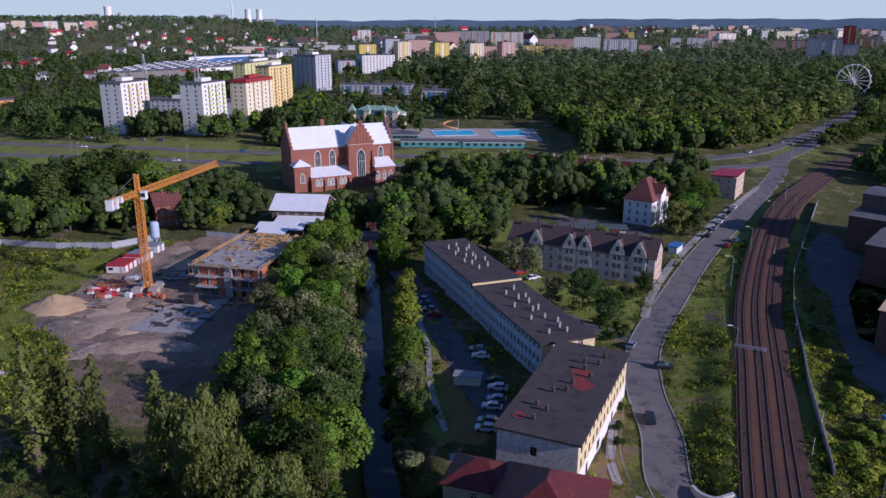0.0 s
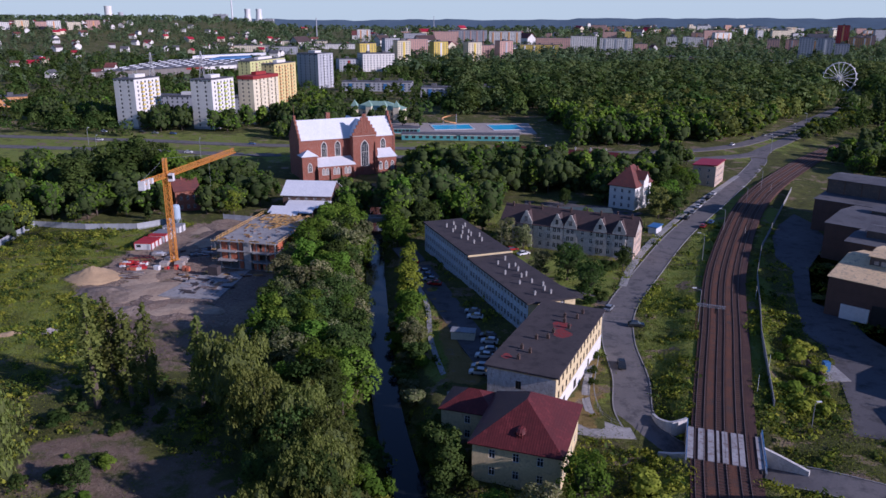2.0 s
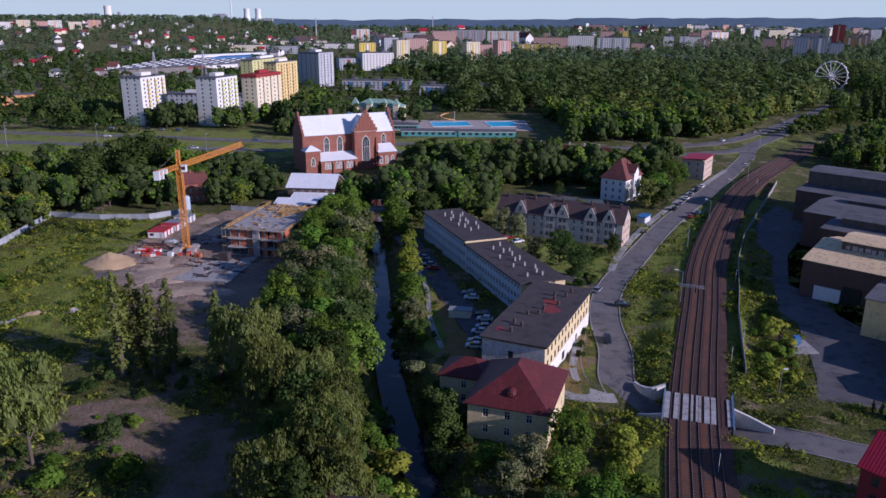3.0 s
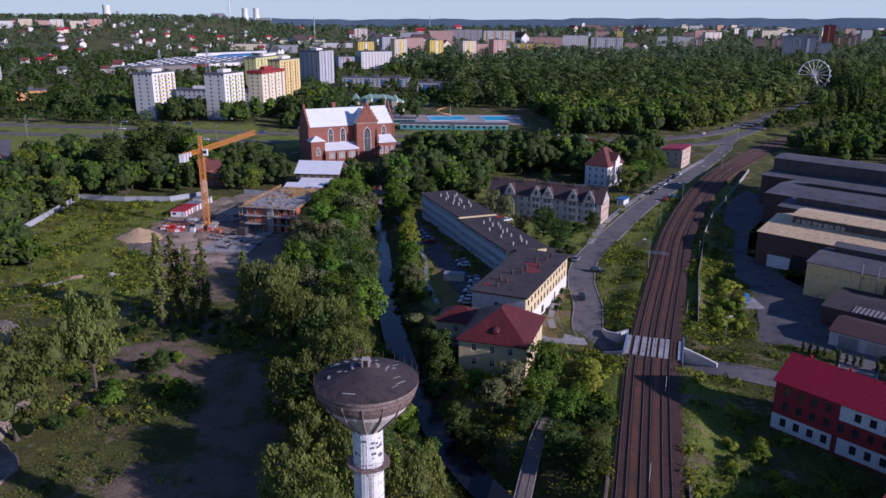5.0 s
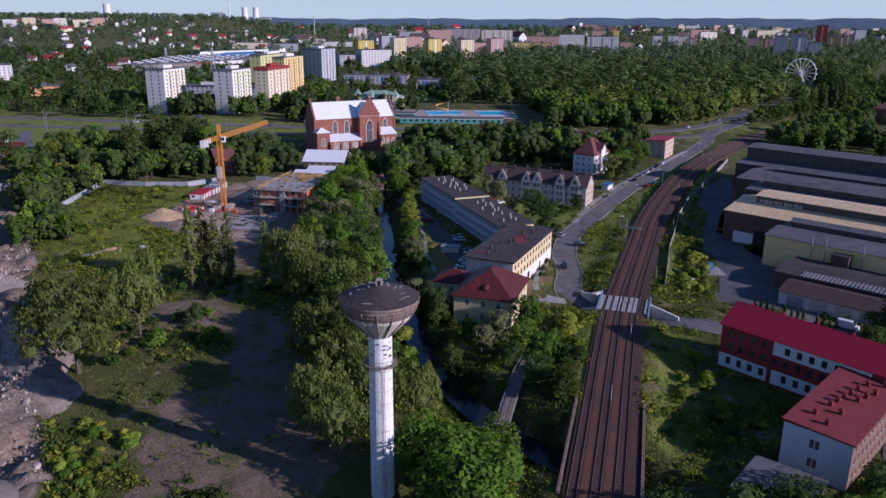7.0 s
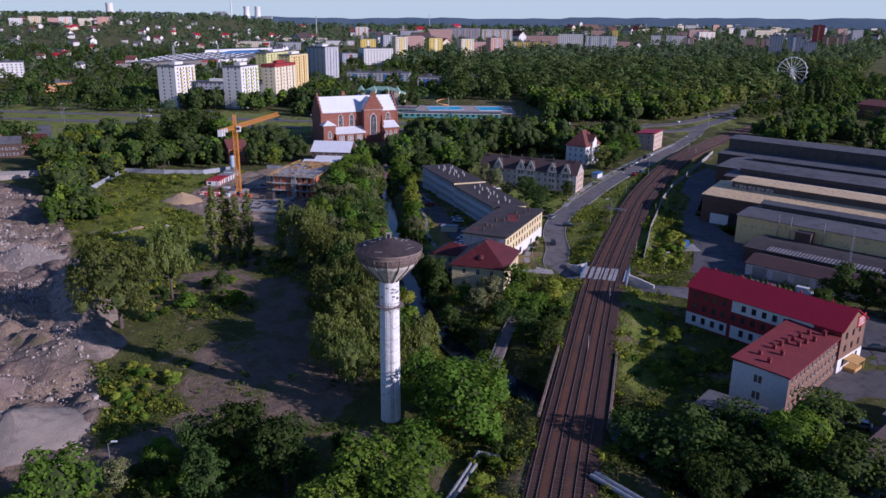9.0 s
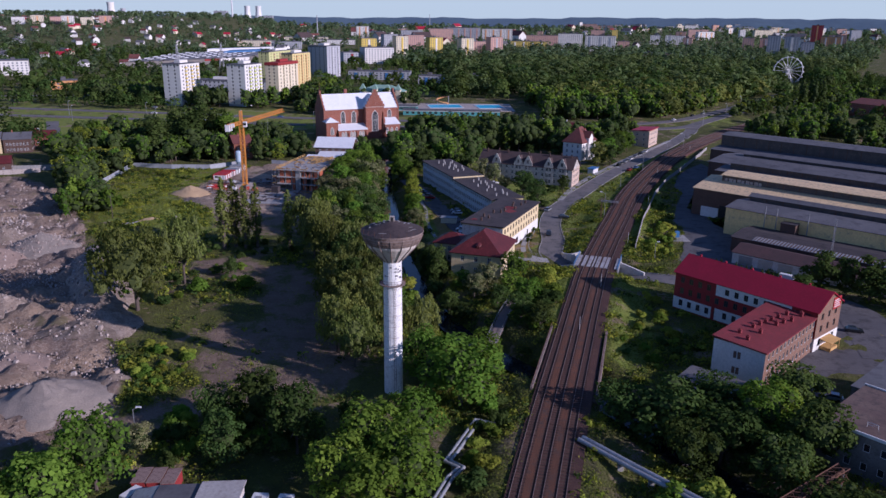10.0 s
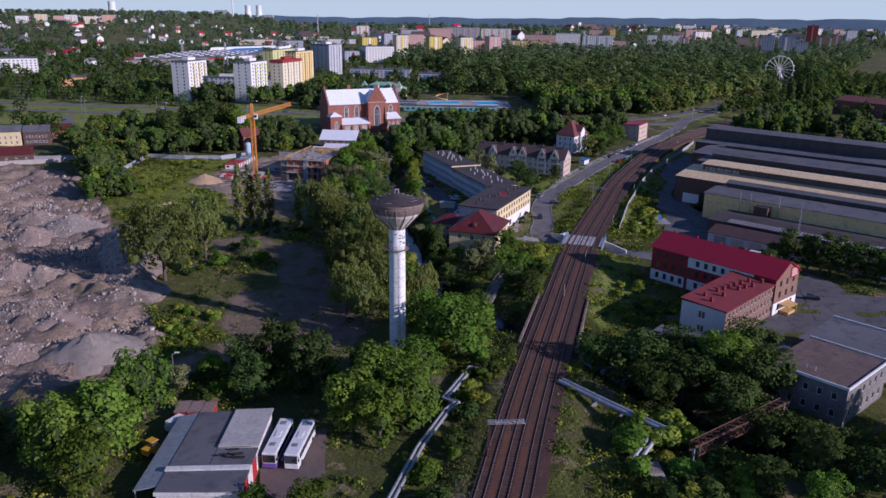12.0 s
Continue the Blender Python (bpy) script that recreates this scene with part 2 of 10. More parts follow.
M_ASPHALT = surface("worn_asphalt", (0.094, 0.09, 0.098), (0.128, 0.12, 0.124), 0.9, 0.08, 2.0, 0.1, 0, (0.05, 0.048, 0.05), 0.6)
M_ASPHALT_PALE = surface("pale_asphalt", (0.145, 0.135, 0.136), (0.185, 0.170, 0.166), 0.9, 0.08, 2.0, 0.1, 0, (0.075, 0.073, 0.075), 0.6)
M_KERB = surface("kerb_stone", (0.36, 0.35, 0.34), (0.28, 0.27, 0.26), 0.9, 0.5, 3.0, 0.1)
M_BALLAST = surface("rusty_ballast", (0.112, 0.054, 0.043), (0.074, 0.040, 0.034), 0.95, 0.1, 5.0, 0.6, 0, (0.11, 0.06, 0.04), 0.5)
M_SLEEPER = surface("concrete_and_oak_sleeper", (0.090, 0.055, 0.043), (0.066, 0.042, 0.034), 0.9, 0.5, 4.0, 0.2, vary=0.25)
M_RAIL = surface("worn_rail_steel", (0.20, 0.15, 0.135), (0.15, 0.11, 0.10), 0.5, 0.5, 4.0, 0.0, 0.0)
M_WATER, nt, links, bsdf = nodes_of("canal_water")
bsdf.inputs["Base Color"].default_value = (0.010, 0.013, 0.016, 1)
bsdf.inputs["Roughness"].default_value, bsdf.inputs["Specular IOR Level"].default_value = 0.10, 0.22
wb = nt.new("ShaderNodeBump")
wb.inputs["Strength"].default_value, wb.inputs["Distance"].default_value = 0.12, 0.1
links.new(noise_node(nt, links, nt.new("ShaderNodeTexCoord").outputs["Object"], 1.2, 3.0), wb.inputs["Height"])
links.new(wb.outputs[0], bsdf.inputs["Normal"])
M_POOL, nt, links, bsdf = nodes_of("pool_water")
links.new(mix_node(nt, links, noise_node(nt, links, nt.new("ShaderNodeTexCoord").outputs["Object"], 0.3), (0.03, 0.40, 0.62), (0.05, 0.47, 0.70)), bsdf.inputs["Base Color"])
bsdf.inputs["Roughness"].default_value, bsdf.inputs["Specular IOR Level"].default_value = 0.3, 0.15
M_GLASS = glassy("dark_window_glass", (0.02, 0.023, 0.028))
M_FRAME = paint("white_window_frame", (0.72, 0.72, 0.72), 0.5)
M_DARKFRAME = paint("brown_window_frame", (0.09, 0.07, 0.06), 0.6)
M_CRANE = paint("orange_yellow_crane_paint", (0.62, 0.24, 0.02), 0.5)
M_WHITE = paint("white_paint", (0.78, 0.78, 0.78), 0.4)
M_RED = paint("red_paint", (0.50, 0.03, 0.03), 0.5)
M_BLUE = paint("blue_paint", (0.06, 0.20, 0.45), 0.5)
M_TEAL = paint("teal_paint", (0.10, 0.36, 0.36), 0.6)
M_YELLOW = paint("machine_yellow", (0.62, 0.33, 0.02), 0.5)
M_STEEL = surface("dull_steel", (0.38, 0.39, 0.41), (0.30, 0.31, 0.33), 0.5, 0.6, 4.0, 0.05, 0.5)
M_RUST = surface("rusty_steel", (0.16, 0.08, 0.05), (0.11, 0.06, 0.045), 0.85, 0.5, 4.0, 0.15, 0.2)
M_BLACK = surface("black_rubber", (0.02, 0.02, 0.02), (0.03, 0.03, 0.03), 0.8, 1.0, 5.0, 0.05)
M_TIMBER = surface("new_formwork_timber", (0.55, 0.34, 0.12), (0.45, 0.27, 0.10), 0.8, 0.6, 5.0, 0.1, vary=0.2)
M_BARK = surface("grey_brown_bark", (0.13, 0.105, 0.085), (0.09, 0.07, 0.06), 0.95, 0.5, 6.0, 0.4)
M_SAND = surface("yellow_sand", (0.52, 0.38, 0.22), (0.44, 0.31, 0.18), 0.95, 0.2, 3.0, 0.3)
M_EARTH = surface("brown_dug_earth", (0.33, 0.25, 0.205), (0.26, 0.195, 0.16), 0.95, 0.25, 3.0, 0.4)
M_TRODDEN = surface("trodden_pale_earth", (0.50, 0.39, 0.28), (0.40, 0.30, 0.21), 0.95, 0.2, 2.5, 0.3, 0, (0.27, 0.20, 0.145), 0.5)
M_GRAVEL = surface("grey_gravel", (0.33, 0.285, 0.245), (0.26, 0.225, 0.195), 0.95, 0.4, 3.5, 0.9)
M_RUBBLE = surface("demolition_rubble", (0.37, 0.30, 0.245), (0.22, 0.175, 0.135), 0.95, 0.45, 2.2, 0.9, 0, (0.17, 0.125, 0.095), 0.6, vary=0.2)
M_LEAF = foliage("broadleaf_foliage", (0.070, 0.130, 0.018), (0.152, 0.240, 0.030))
M_LEAF_DARK = foliage("dark_foliage", (0.037, 0.066, 0.018), (0.080, 0.121, 0.030))
M_LEAF_OLIVE = foliage("willow_foliage", (0.105, 0.128, 0.032), (0.17, 0.195, 0.050))
M_LEAF_YELLOW = foliage("yellow_green_foliage", (0.14, 0.18, 0.020), (0.22, 0.25, 0.032))
M_LEAF_BLOSSOM = foliage("blossoming_foliage", (0.085, 0.12, 0.03), (0.30, 0.29, 0.16))
M_WEED = foliage("weed_foliage", (0.145, 0.188, 0.022), (0.28, 0.30, 0.045))
M_GRASS = foliage("tall_grass", (0.085, 0.112, 0.022), (0.158, 0.178, 0.038))
# Far leaves: distance haze is put into the colour, paler and bluer.
M_LEAF_HAZE = foliage("distant_foliage", (0.078, 0.120, 0.060), (0.120, 0.166, 0.084))
# Park leaves: a weaker lift towards the same haze, put into the green.
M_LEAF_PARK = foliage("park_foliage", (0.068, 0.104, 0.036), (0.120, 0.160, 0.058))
# Crown cores: solid fillers, the shade among inner leaves put into their darker green.
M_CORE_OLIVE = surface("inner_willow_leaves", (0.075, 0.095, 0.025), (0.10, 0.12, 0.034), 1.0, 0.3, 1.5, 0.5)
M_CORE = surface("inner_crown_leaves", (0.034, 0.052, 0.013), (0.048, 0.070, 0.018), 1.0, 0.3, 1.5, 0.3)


# ---- building blocks ----
def part(name, bm, mats, parent=None, label="", smooth=False):
    if name in ("wall", "roof", "balcony", "clerestory_roof"):
        bmesh.ops.remove_doubles(bm, verts=bm.verts, dist=0.0005)
    me = bpy.data.meshes.new(name)
    bm.to_mesh(me)
    bm.free()
    for m in mats if isinstance(mats, (list, tuple)) else [mats]:
        me.materials.append(m)
    if smooth:
        me.polygons.foreach_set("use_smooth", [True] * len(me.polygons))
    ob = new(name, me)
    if parent:
        ob.parent = parent
    if label:
        tagged(ob, label)
    return ob


def again(ob, m, parent=None):
    """One more of a piece on the same mesh."""
    o = new(ob.name.split(".")[0], ob.data)
    o.parent = parent if parent else ob.parent
    o.matrix_basis = m
    return o


def thing(name, m, label, category, group="", kind=""):
    ob = new(name)
    ob.matrix_world = m
    ob.empty_display_size = 0.5
    return tagged(ob, label, category, group, kind)


def box(bm, x0, x1, y0, y1, z0, z1, mi=0, m=None):
    vs = [bm.verts.new((x, y, z)) for z in (z0, z1) for y in (y0, y1) for x in (x0, x1)]
    if m:
        for v in vs:
            v.co = m @ v.co
    for idx in ((0, 2, 3, 1), (4, 5, 7, 6), (0, 1, 5, 4), (1, 3, 7, 5), (3, 2, 6, 7), (2, 0, 4, 6)):
        f = bm.faces.new([vs[i] for i in idx])
        f.material_index = mi
    return vs


def quad(bm, pts, mi=0):
    f = bm.faces.new([bm.verts.new(p) for p in pts])
    f.material_index = mi
    return f


def bar(bm, a, b, r, n=4, mi=0, r2=None):
    """A straight bar of n sides from a to b."""
    a, b = Vector(a), Vector(b)
    d = (b - a).normalized()
    s = d.orthogonal().normalized()
    t = d.cross(s)
    r2 = r if r2 is None else r2
    ra = [bm.verts.new(a + (s * math.cos(k) + t * math.sin(k)) * r) for k in [2 * math.pi * (i + 0.5) / n for i in range(n)]]
    rb = [bm.verts.new(b + (s * math.cos(k) + t * math.sin(k)) * r2) for k in [2 * math.pi * (i + 0.5) / n for i in range(n)]]
    for i in range(n):
        f = bm.faces.new([ra[i], ra[(i + 1) % n], rb[(i + 1) % n], rb[i]])
        f.material_index = mi
    bm.faces.new(ra[::-1]).material_index = mi
    bm.faces.new(rb).material_index = mi


def lathe(bm, rings, n=32, mi=0, caps=True):
    """A turned body from (radius, z) rings."""
    loops = [[bm.verts.new((r * math.cos(2 * math.pi * i / n), r * math.sin(2 * math.pi * i / n), z)) for i in range(n)] for r, z in rings]
    for a, b in zip(loops, loops[1:]):
        for i in range(n):
            f = bm.faces.new([a[i], a[(i + 1) % n], b[(i + 1) % n], b[i]])
            f.material_index = mi
    if caps:
        bm.faces.new(loops[0][::-1]).material_index = mi
        bm.faces.new(loops[-1]).material_index = mi


def spline(points, step=2.0):
    """A smooth line through the points, sampled about every step metres."""
    p = [Vector(q) for q in points]
    p = [p[0] * 2 - p[1]] + p + [p[-1] * 2 - p[-2]]
    out = []
    for i in range(1, len(p) - 2):
        n = max(2, int((p[i + 1] - p[i]).length / step))
        for k in range(n):
            t = k / n
            out.append(0.5 * ((2 * p[i]) + (p[i + 1] - p[i - 1]) * t + (2 * p[i - 1] - 5 * p[i] + 4 * p[i + 1] - p[i + 2]) * t * t + (3 * p[i] - p[i - 1] - 3 * p[i + 1] + p[i + 2]) * t ** 3))
    out.append(p[-2])
    return out


def line_distance(x, y, line):
    """Distance of grid points from a sampled line."""
    a = np.array([(q[0], q[1]) for q in line])
    if np.size(x) < 400:
        p, d = a[:-1], np.diff(a, axis=0)
        rx, ry = np.ravel(x)[:, None] - p[:, 0], np.ravel(y)[:, None] - p[:, 1]
        t = np.clip((rx * d[:, 0] + ry * d[:, 1]) / (d * d).sum(1), 0, 1)
        return np.hypot(rx - t * d[:, 0], ry - t * d[:, 1]).min(1).reshape(np.shape(x))
    best = np.full(np.shape(x), 1e9)
    for p, q in zip(a[:-1], a[1:]):
        d = q - p
        t = np.clip(((x - p[0]) * d[0] + (y - p[1]) * d[1]) / (d @ d), 0, 1)
        best = np.minimum(best, np.hypot(x - p[0] - t * d[0], y - p[1] - t * d[1]))
    return best


def inside(x, y, poly):
    x, y = np.asarray(x, float), np.asarray(y, float)
    hit = np.zeros(x.shape, bool)
    for (ax, ay), (bx, by) in zip(poly, poly[1:] + poly[:1]):
        cross = (ay > y) != (by > y)
        with np.errstate(divide="ignore", invalid="ignore"):
            hit ^= cross & (x < (bx - ax) * (y - ay) / (by - ay + 1e-12) + ax)
    return hit


def ease(a):
    a = np.clip(a, 0, 1)
    return a * a * (3 - 2 * a)


# ---- the lie of the land ----
RAIL = spline([(2, -90), (12.5, -47), (17, -28), (24.2, 0), (32.5, 30), (42.3, 65), (52.2, 98), (70, 148), (92, 206), (131, 286), (172, 348), (232, 422), (310, 490), (420, 560), (600, 660)], 2.0)
CANAL = spline([(-26, 300), (-25, 270), (-22, 235), (-19, 200), (-15.5, 165), (-11, 125), (-6, 97), (1, 70), (9, 50), (20, 34), (32, 22), (42, 8), (52, -12), (64, -26), (90, -38), (150, -60)], 2.0)
STREET = spline([(178, 395), (170, 378), (126, 306), (90, 248), (66, 203), (51, 173), (45, 151), (43, 130), (40, 114), (43, 104), (53, 99.5), (64, 93), (74, 86.5), (84, 82), (92, 84), (100, 96), (104, 110)], 2.0)
NORTH_ROAD = spline([(-600, 540), (-400, 480), (-250, 452), (-172, 441), (-119, 430), (-24, 420), (80, 408), (161, 420), (217, 468), (291, 561), (400, 700)], 4.0)
SOUTH_ROAD = spline([(-600, 505), (-400, 446), (-250, 422), (-164, 412), (-112, 402), (-24, 396), (80, 384), (165, 398), (196, 424), (247, 482), (325, 561), (440, 690)], 4.0)
RAIL_Z, WATER_Z = 2.0, -3.0


def land(x, y):
    """Height of the ground."""
    x, y = np.asarray(x, float), np.asarray(y, float)
    z = 4.0 * ease((y - 320) / 160) + 45 * ease((y - 1000) / 1300) * ease((-x - 150 - 0.12 * y) / 500)
    z = z + 0.0 * x
    near = (np.abs(x) < 700) & (y > -150) & (y < 760)
    if near.any():
        xn, yn = x[near], y[near]
        zn = z[near]
        dr = line_distance(xn, yn, RAIL[::2])
        bank = (RAIL_Z - 0.35) * ease((260 - yn) / 120) + 0.5 * ease((yn - 140) / 120)
        zn = zn + (bank - 0.35 * ease((yn - 260) / 60)) * ease((13.0 - dr) / 5.5)
        cut = ease((16 - dr) / 6) * ease((yn - 300) / 40)
        zn = zn * (1 - cut) + (RAIL_Z - 0.35) * cut
        ds = line_distance(xn, yn, STREET)
        dip = -2.6 * np.exp(-(((xn - 53) ** 2 + (yn - 99) ** 2) / 150.0))
        zn = np.where(ds < 14, zn * ease((ds - 5) / 5) + dip * (1 - ease((ds - 5) / 5)) + z[near] * (1 - ease((ds - 5) / 5)), zn)
        dc = line_distance(xn, yn, CANAL)
        zn = zn * ease((dc - 4.0) / 6.0) + (-4.2) * (1 - ease((dc - 4.0) / 6.0))
        z = z.copy()
        z[near] = zn
    return z


def ground_z(x, y):
    return float(land(np.array([x]), np.array([y]))[0])

# ---- ground: one sheet to the horizon ----
def graded(fine0, fine1, step, far):
    core = list(np.arange(fine0, fine1 + 0.1, step))
    out, s = [], step
    while core[-1] + (sum(out) if out else 0) < far:
        s = min(s * 1.22, 260)
        out.append(s)
    hi = list(core[-1] + np.cumsum(out))
    out, s = [], step
    while core[0] - sum(out) > -far:
        s = min(s * 1.22, 260)
        out.append(s)
    lo = list((core[0] - np.cumsum(out))[::-1])
    return np.array(lo + core + hi)


SITE = [(-108, 191), (-86, 166), (-60, 157), (-46, 160), (-45, 191), (-47, 238), (-58, 262), (-78, 270), (-92, 262), (-100, 240), (-106, 212)]
RUBBLE_LOT = [(-290, 236), (-200, 232), (-158, 196), (-140, 166), (-112, 112), (-90, 62), (-66, 22), (-62, 2), (-74, -10), (-110, -22), (-290, -30)]
DARK_DIRT = [(-53, 92), (-44, 101), (-34, 84), (-25, 56), (-17, 34), (-15, 15), (-24, 18), (-40, 7), (-50, 0), (-61, -5), (-68, -2), (-57, 7), (-49, 18), (-53, 25), (-54, 37), (-53, 51), (-43, 56), (-48, 75)]
DARK_SOIL = [(-76, 96), (-74, 106), (-58, 106), (-43, 91), (-54, 84), (-67, 87)]
DARK_EARTH = [(-88, 166), (-60, 158), (-46, 162), (-46, 140), (-60, 130), (-80, 146)]
DIRT_ROAD = spline([(-130, -22), (-86, -14), (-70, -6), (-52, 4), (-40, 10), (-24, 16)], 3.0)
LAWNS = [[(47, 108), (48, 130), (50, 150), (56, 172), (71, 203), (96, 250), (130, 306), (150, 335), (160, 330), (126, 288), (86, 206), (64, 150), (50, 108)], [(60, 108), (78, 152), (99, 206), (137, 286), (143, 284), (104, 206), (84, 150), (66, 112)], [(24, 26), (30, 30), (46, 92), (38, 92)], [(40, 28), (56, 88), (64, 84), (52, 26)], [(-330, 352), (-212, 340), (-170, 420), (-330, 440)], [(-150, 205), (-112, 255), (-104, 240), (-110, 190), (-88, 164), (-60, 152), (-80, 135), (-125, 150)], [(14, 196), (24, 228), (60, 212), (50, 182), (40, 172), (37, 190)], [(30, 112), (41, 145), (39, 147), (36, 118)], [(-6, 205), (6, 165), (2, 128), (-2, 130), (-6, 165)], [(161, 424), (190, 426), (247, 486), (217, 464)], [(-40, 250), (20, 262), (40, 262), (30, 290), (-20, 300)], [(-600, 440), (80, 375), (80, 415), (-600, 540)], [(150, 385), (172, 392), (230, 440), (300, 500), (290, 520), (200, 440)]]
DRY = [[(25, 107), (31, 108), (39.5, 146), (35, 140), (27.5, 118)], [(3, 128), (9.5, 126), (10, 146), (6, 168), (0, 176), (1, 150)], [(-4, 205), (0, 178), (-4, 178), (-9, 205)]]
YARD = [(145, 277), (131, 259), (122, 243), (113, 219), (112.5, 206), (101, 177), (93, 155), (94.5, 147), (88.7, 127.5), (84.4, 115), (80, 105.5), (95, 100), (114, 118), (112, 134), (108, 152), (110, 166), (105.5, 177), (118, 206), (139, 237), (146, 258)]


def ground_masks(x, y):
    dirt = inside(x, y, SITE) | inside(x, y, RUBBLE_LOT)
    dark = inside(x, y, DARK_DIRT) | inside(x, y, DARK_SOIL) | inside(x, y, DARK_EARTH) | (line_distance(x, y, DIRT_ROAD) < 3.0)
    lawn = np.zeros(x.shape, bool)
    for p in LAWNS:
        lawn |= inside(x, y, p)
    return dirt.astype(float), dark.astype(float), lawn.astype(float)


def dry_mask(x, y):
    return sum(inside(x, y, p).astype(float) for p in DRY)


def blur(a, times=1):
    for _ in range(times):
        p = np.pad(a, 1, mode="edge")
        a = (p[:-2, 1:-1] + p[2:, 1:-1] + p[1:-1, :-2] + p[1:-1, 2:] + 2 * p[1:-1, 1:-1]) / 6
    return a


M_GROUND, nt, links, bsdf = nodes_of("ground_cover")
co = nt.new("ShaderNodeTexCoord").outputs["Object"]
masks = nt.new("ShaderNodeSeparateColor")
attr = nt.new("ShaderNodeAttribute")
attr.attribute_name = "cover"
links.new(attr.outputs["Color"], masks.inputs[0])
n_big, n_mid, n_fine = noise_node(nt, links, co, 0.035, 5), noise_node(nt, links, co, 0.22, 6, 0.65), noise_node(nt, links, co, 1.6, 6, 0.7)

n_low = noise_node(nt, links, co, 0.075, 4, 0.6)


def broken(mask, soft=0.16):
    """A mask with a ragged edge."""
    add = nt.new("ShaderNodeMath")
    add.operation = "ADD"
    links.new(mask, add.inputs[0])
    off = nt.new("ShaderNodeMapRange")
    off.inputs["From Min"].default_value, off.inputs["From Max"].default_value = 0.40, 0.60
    off.inputs["To Min"].default_value, off.inputs["To Max"].default_value = -0.6, 0.6
    both = nt.new("ShaderNodeMath")
    both.operation = "MULTIPLY_ADD"
    links.new(n_low, both.inputs[0])
    both.inputs[1].default_value = 0.6
    half = nt.new("ShaderNodeMath")
    half.operation = "MULTIPLY"
    half.inputs[1].default_value = 0.4
    links.new(n_mid, half.inputs[0])
    links.new(half.outputs[0], both.inputs[2])
    links.new(both.outputs[0], off.inputs["Value"])
    links.new(off.outputs[0], add.inputs[1])
    return ramp_node(nt, links, add.outputs[0], 0.5 - soft, 0.5 + soft)


grass = mix_node(nt, links, ramp_node(nt, links, n_big, 0.35, 0.65), (0.074, 0.088, 0.020), (0.124, 0.128, 0.034))
grass = mix_node(nt, links, ramp_node(nt, links, n_mid, 0.4, 0.72), grass, (0.052, 0.056, 0.020))
grass = mix_node(nt, links, ramp_node(nt, links, n_fine, 0.5, 0.85), grass, (0.125, 0.125, 0.055))
grass = mix_node(nt, links, ramp_node(nt, links, noise_node(nt, links, co, 0.09, 5, 0.7), 0.55, 0.68), grass, (0.135, 0.105, 0.070))
grass = mix_node(nt, links, ramp_node(nt, links, noise_node(nt, links, co, 0.3, 6, 0.75), 0.56, 0.70), grass, (0.20, 0.225, 0.042))
lawn = mix_node(nt, links, ramp_node(nt, links, n_mid, 0.3, 0.7), (0.145, 0.205, 0.033), (0.205, 0.22, 0.05))
dirt = mix_node(nt, links, ramp_node(nt, links, n_mid, 0.3, 0.7), (0.265, 0.190, 0.135), (0.36, 0.270, 0.190))
dirt = mix_node(nt, links, ramp_node(nt, links, n_big, 0.42, 0.58), dirt, (0.24, 0.175, 0.138))
dirt = mix_node(nt, links, ramp_node(nt, links, n_fine, 0.5, 0.7), dirt, (0.41, 0.345, 0.28))
dirt = mix_node(nt, links, ramp_node(nt, links, noise_node(nt, links, co, 0.75, 6, 0.75), 0.52, 0.66), dirt, (0.15, 0.112, 0.088))
dark = mix_node(nt, links, ramp_node(nt, links, n_mid, 0.3, 0.7), (0.160, 0.114, 0.084), (0.222, 0.164, 0.122))
dark = mix_node(nt, links, ramp_node(nt, links, noise_node(nt, links, co, 0.12, 6, 0.7), 0.5, 0.62), dark, (0.095, 0.105, 0.032))
dark = mix_node(nt, links, ramp_node(nt, links, n_fine, 0.5, 0.8), dark, (0.28, 0.225, 0.178))
full = mix_node(nt, links, broken(masks.outputs[2]), grass, lawn)
dry = mix_node(nt, links, ramp_node(nt, links, n_mid, 0.3, 0.7), (0.20, 0.150, 0.055), (0.27, 0.190, 0.070))
full = mix_node(nt, links, broken(attr.outputs["Alpha"]), full, dry)
full = mix_node(nt, links, broken(masks.outputs[0]), full, dirt)
full = mix_node(nt, links, broken(masks.outputs[1]), full, dark)
links.new(full, bsdf.inputs["Base Color"])
bsdf.inputs["Roughness"].default_value, bsdf.inputs["Specular IOR Level"].default_value = 0.95, 0.15
gb = nt.new("ShaderNodeBump")
gb.inputs["Strength"].default_value, gb.inputs["Distance"].default_value = 0.9, 0.8
relief = nt.new("ShaderNodeMath")
relief.operation = "MULTIPLY_ADD"
relief.inputs[1].default_value = 0.6
links.new(n_fine, relief.inputs[0])
links.new(noise_node(nt, links, co, 0.7, 6, 0.75), relief.inputs[2])
links.new(relief.outputs[0], gb.inputs["Height"])
links.new(gb.outputs[0], bsdf.inputs["Normal"])

gx, gy = graded(-220, 170, 1.8, 4900), graded(-66, 300, 1.8, 4900)
GX, GY = np.meshgrid(gx, gy)
GZ = land(GX, GY)
rng = np.random.default_rng(5)
m_dirt, m_dark, m_lawn = ground_masks(GX, GY)
lump = blur(rng.normal(0, 1, GX.shape), 1) + blur(rng.normal(0, 2.4, GX.shape), 5)
keep = ~inside(GX, GY, YARD) & (line_distance(GX, GY, STREET) > 8) & (line_distance(GX, GY, RAIL[::3]) > 9) & (np.abs(GX) < 400) & (GY < 420)
GZ += lump * (0.25 + 0.9 * inside(GX, GY, RUBBLE_LOT) + 0.25 * m_dirt) * keep
ny, nx = GX.shape
me = bpy.data.meshes.new("ground")
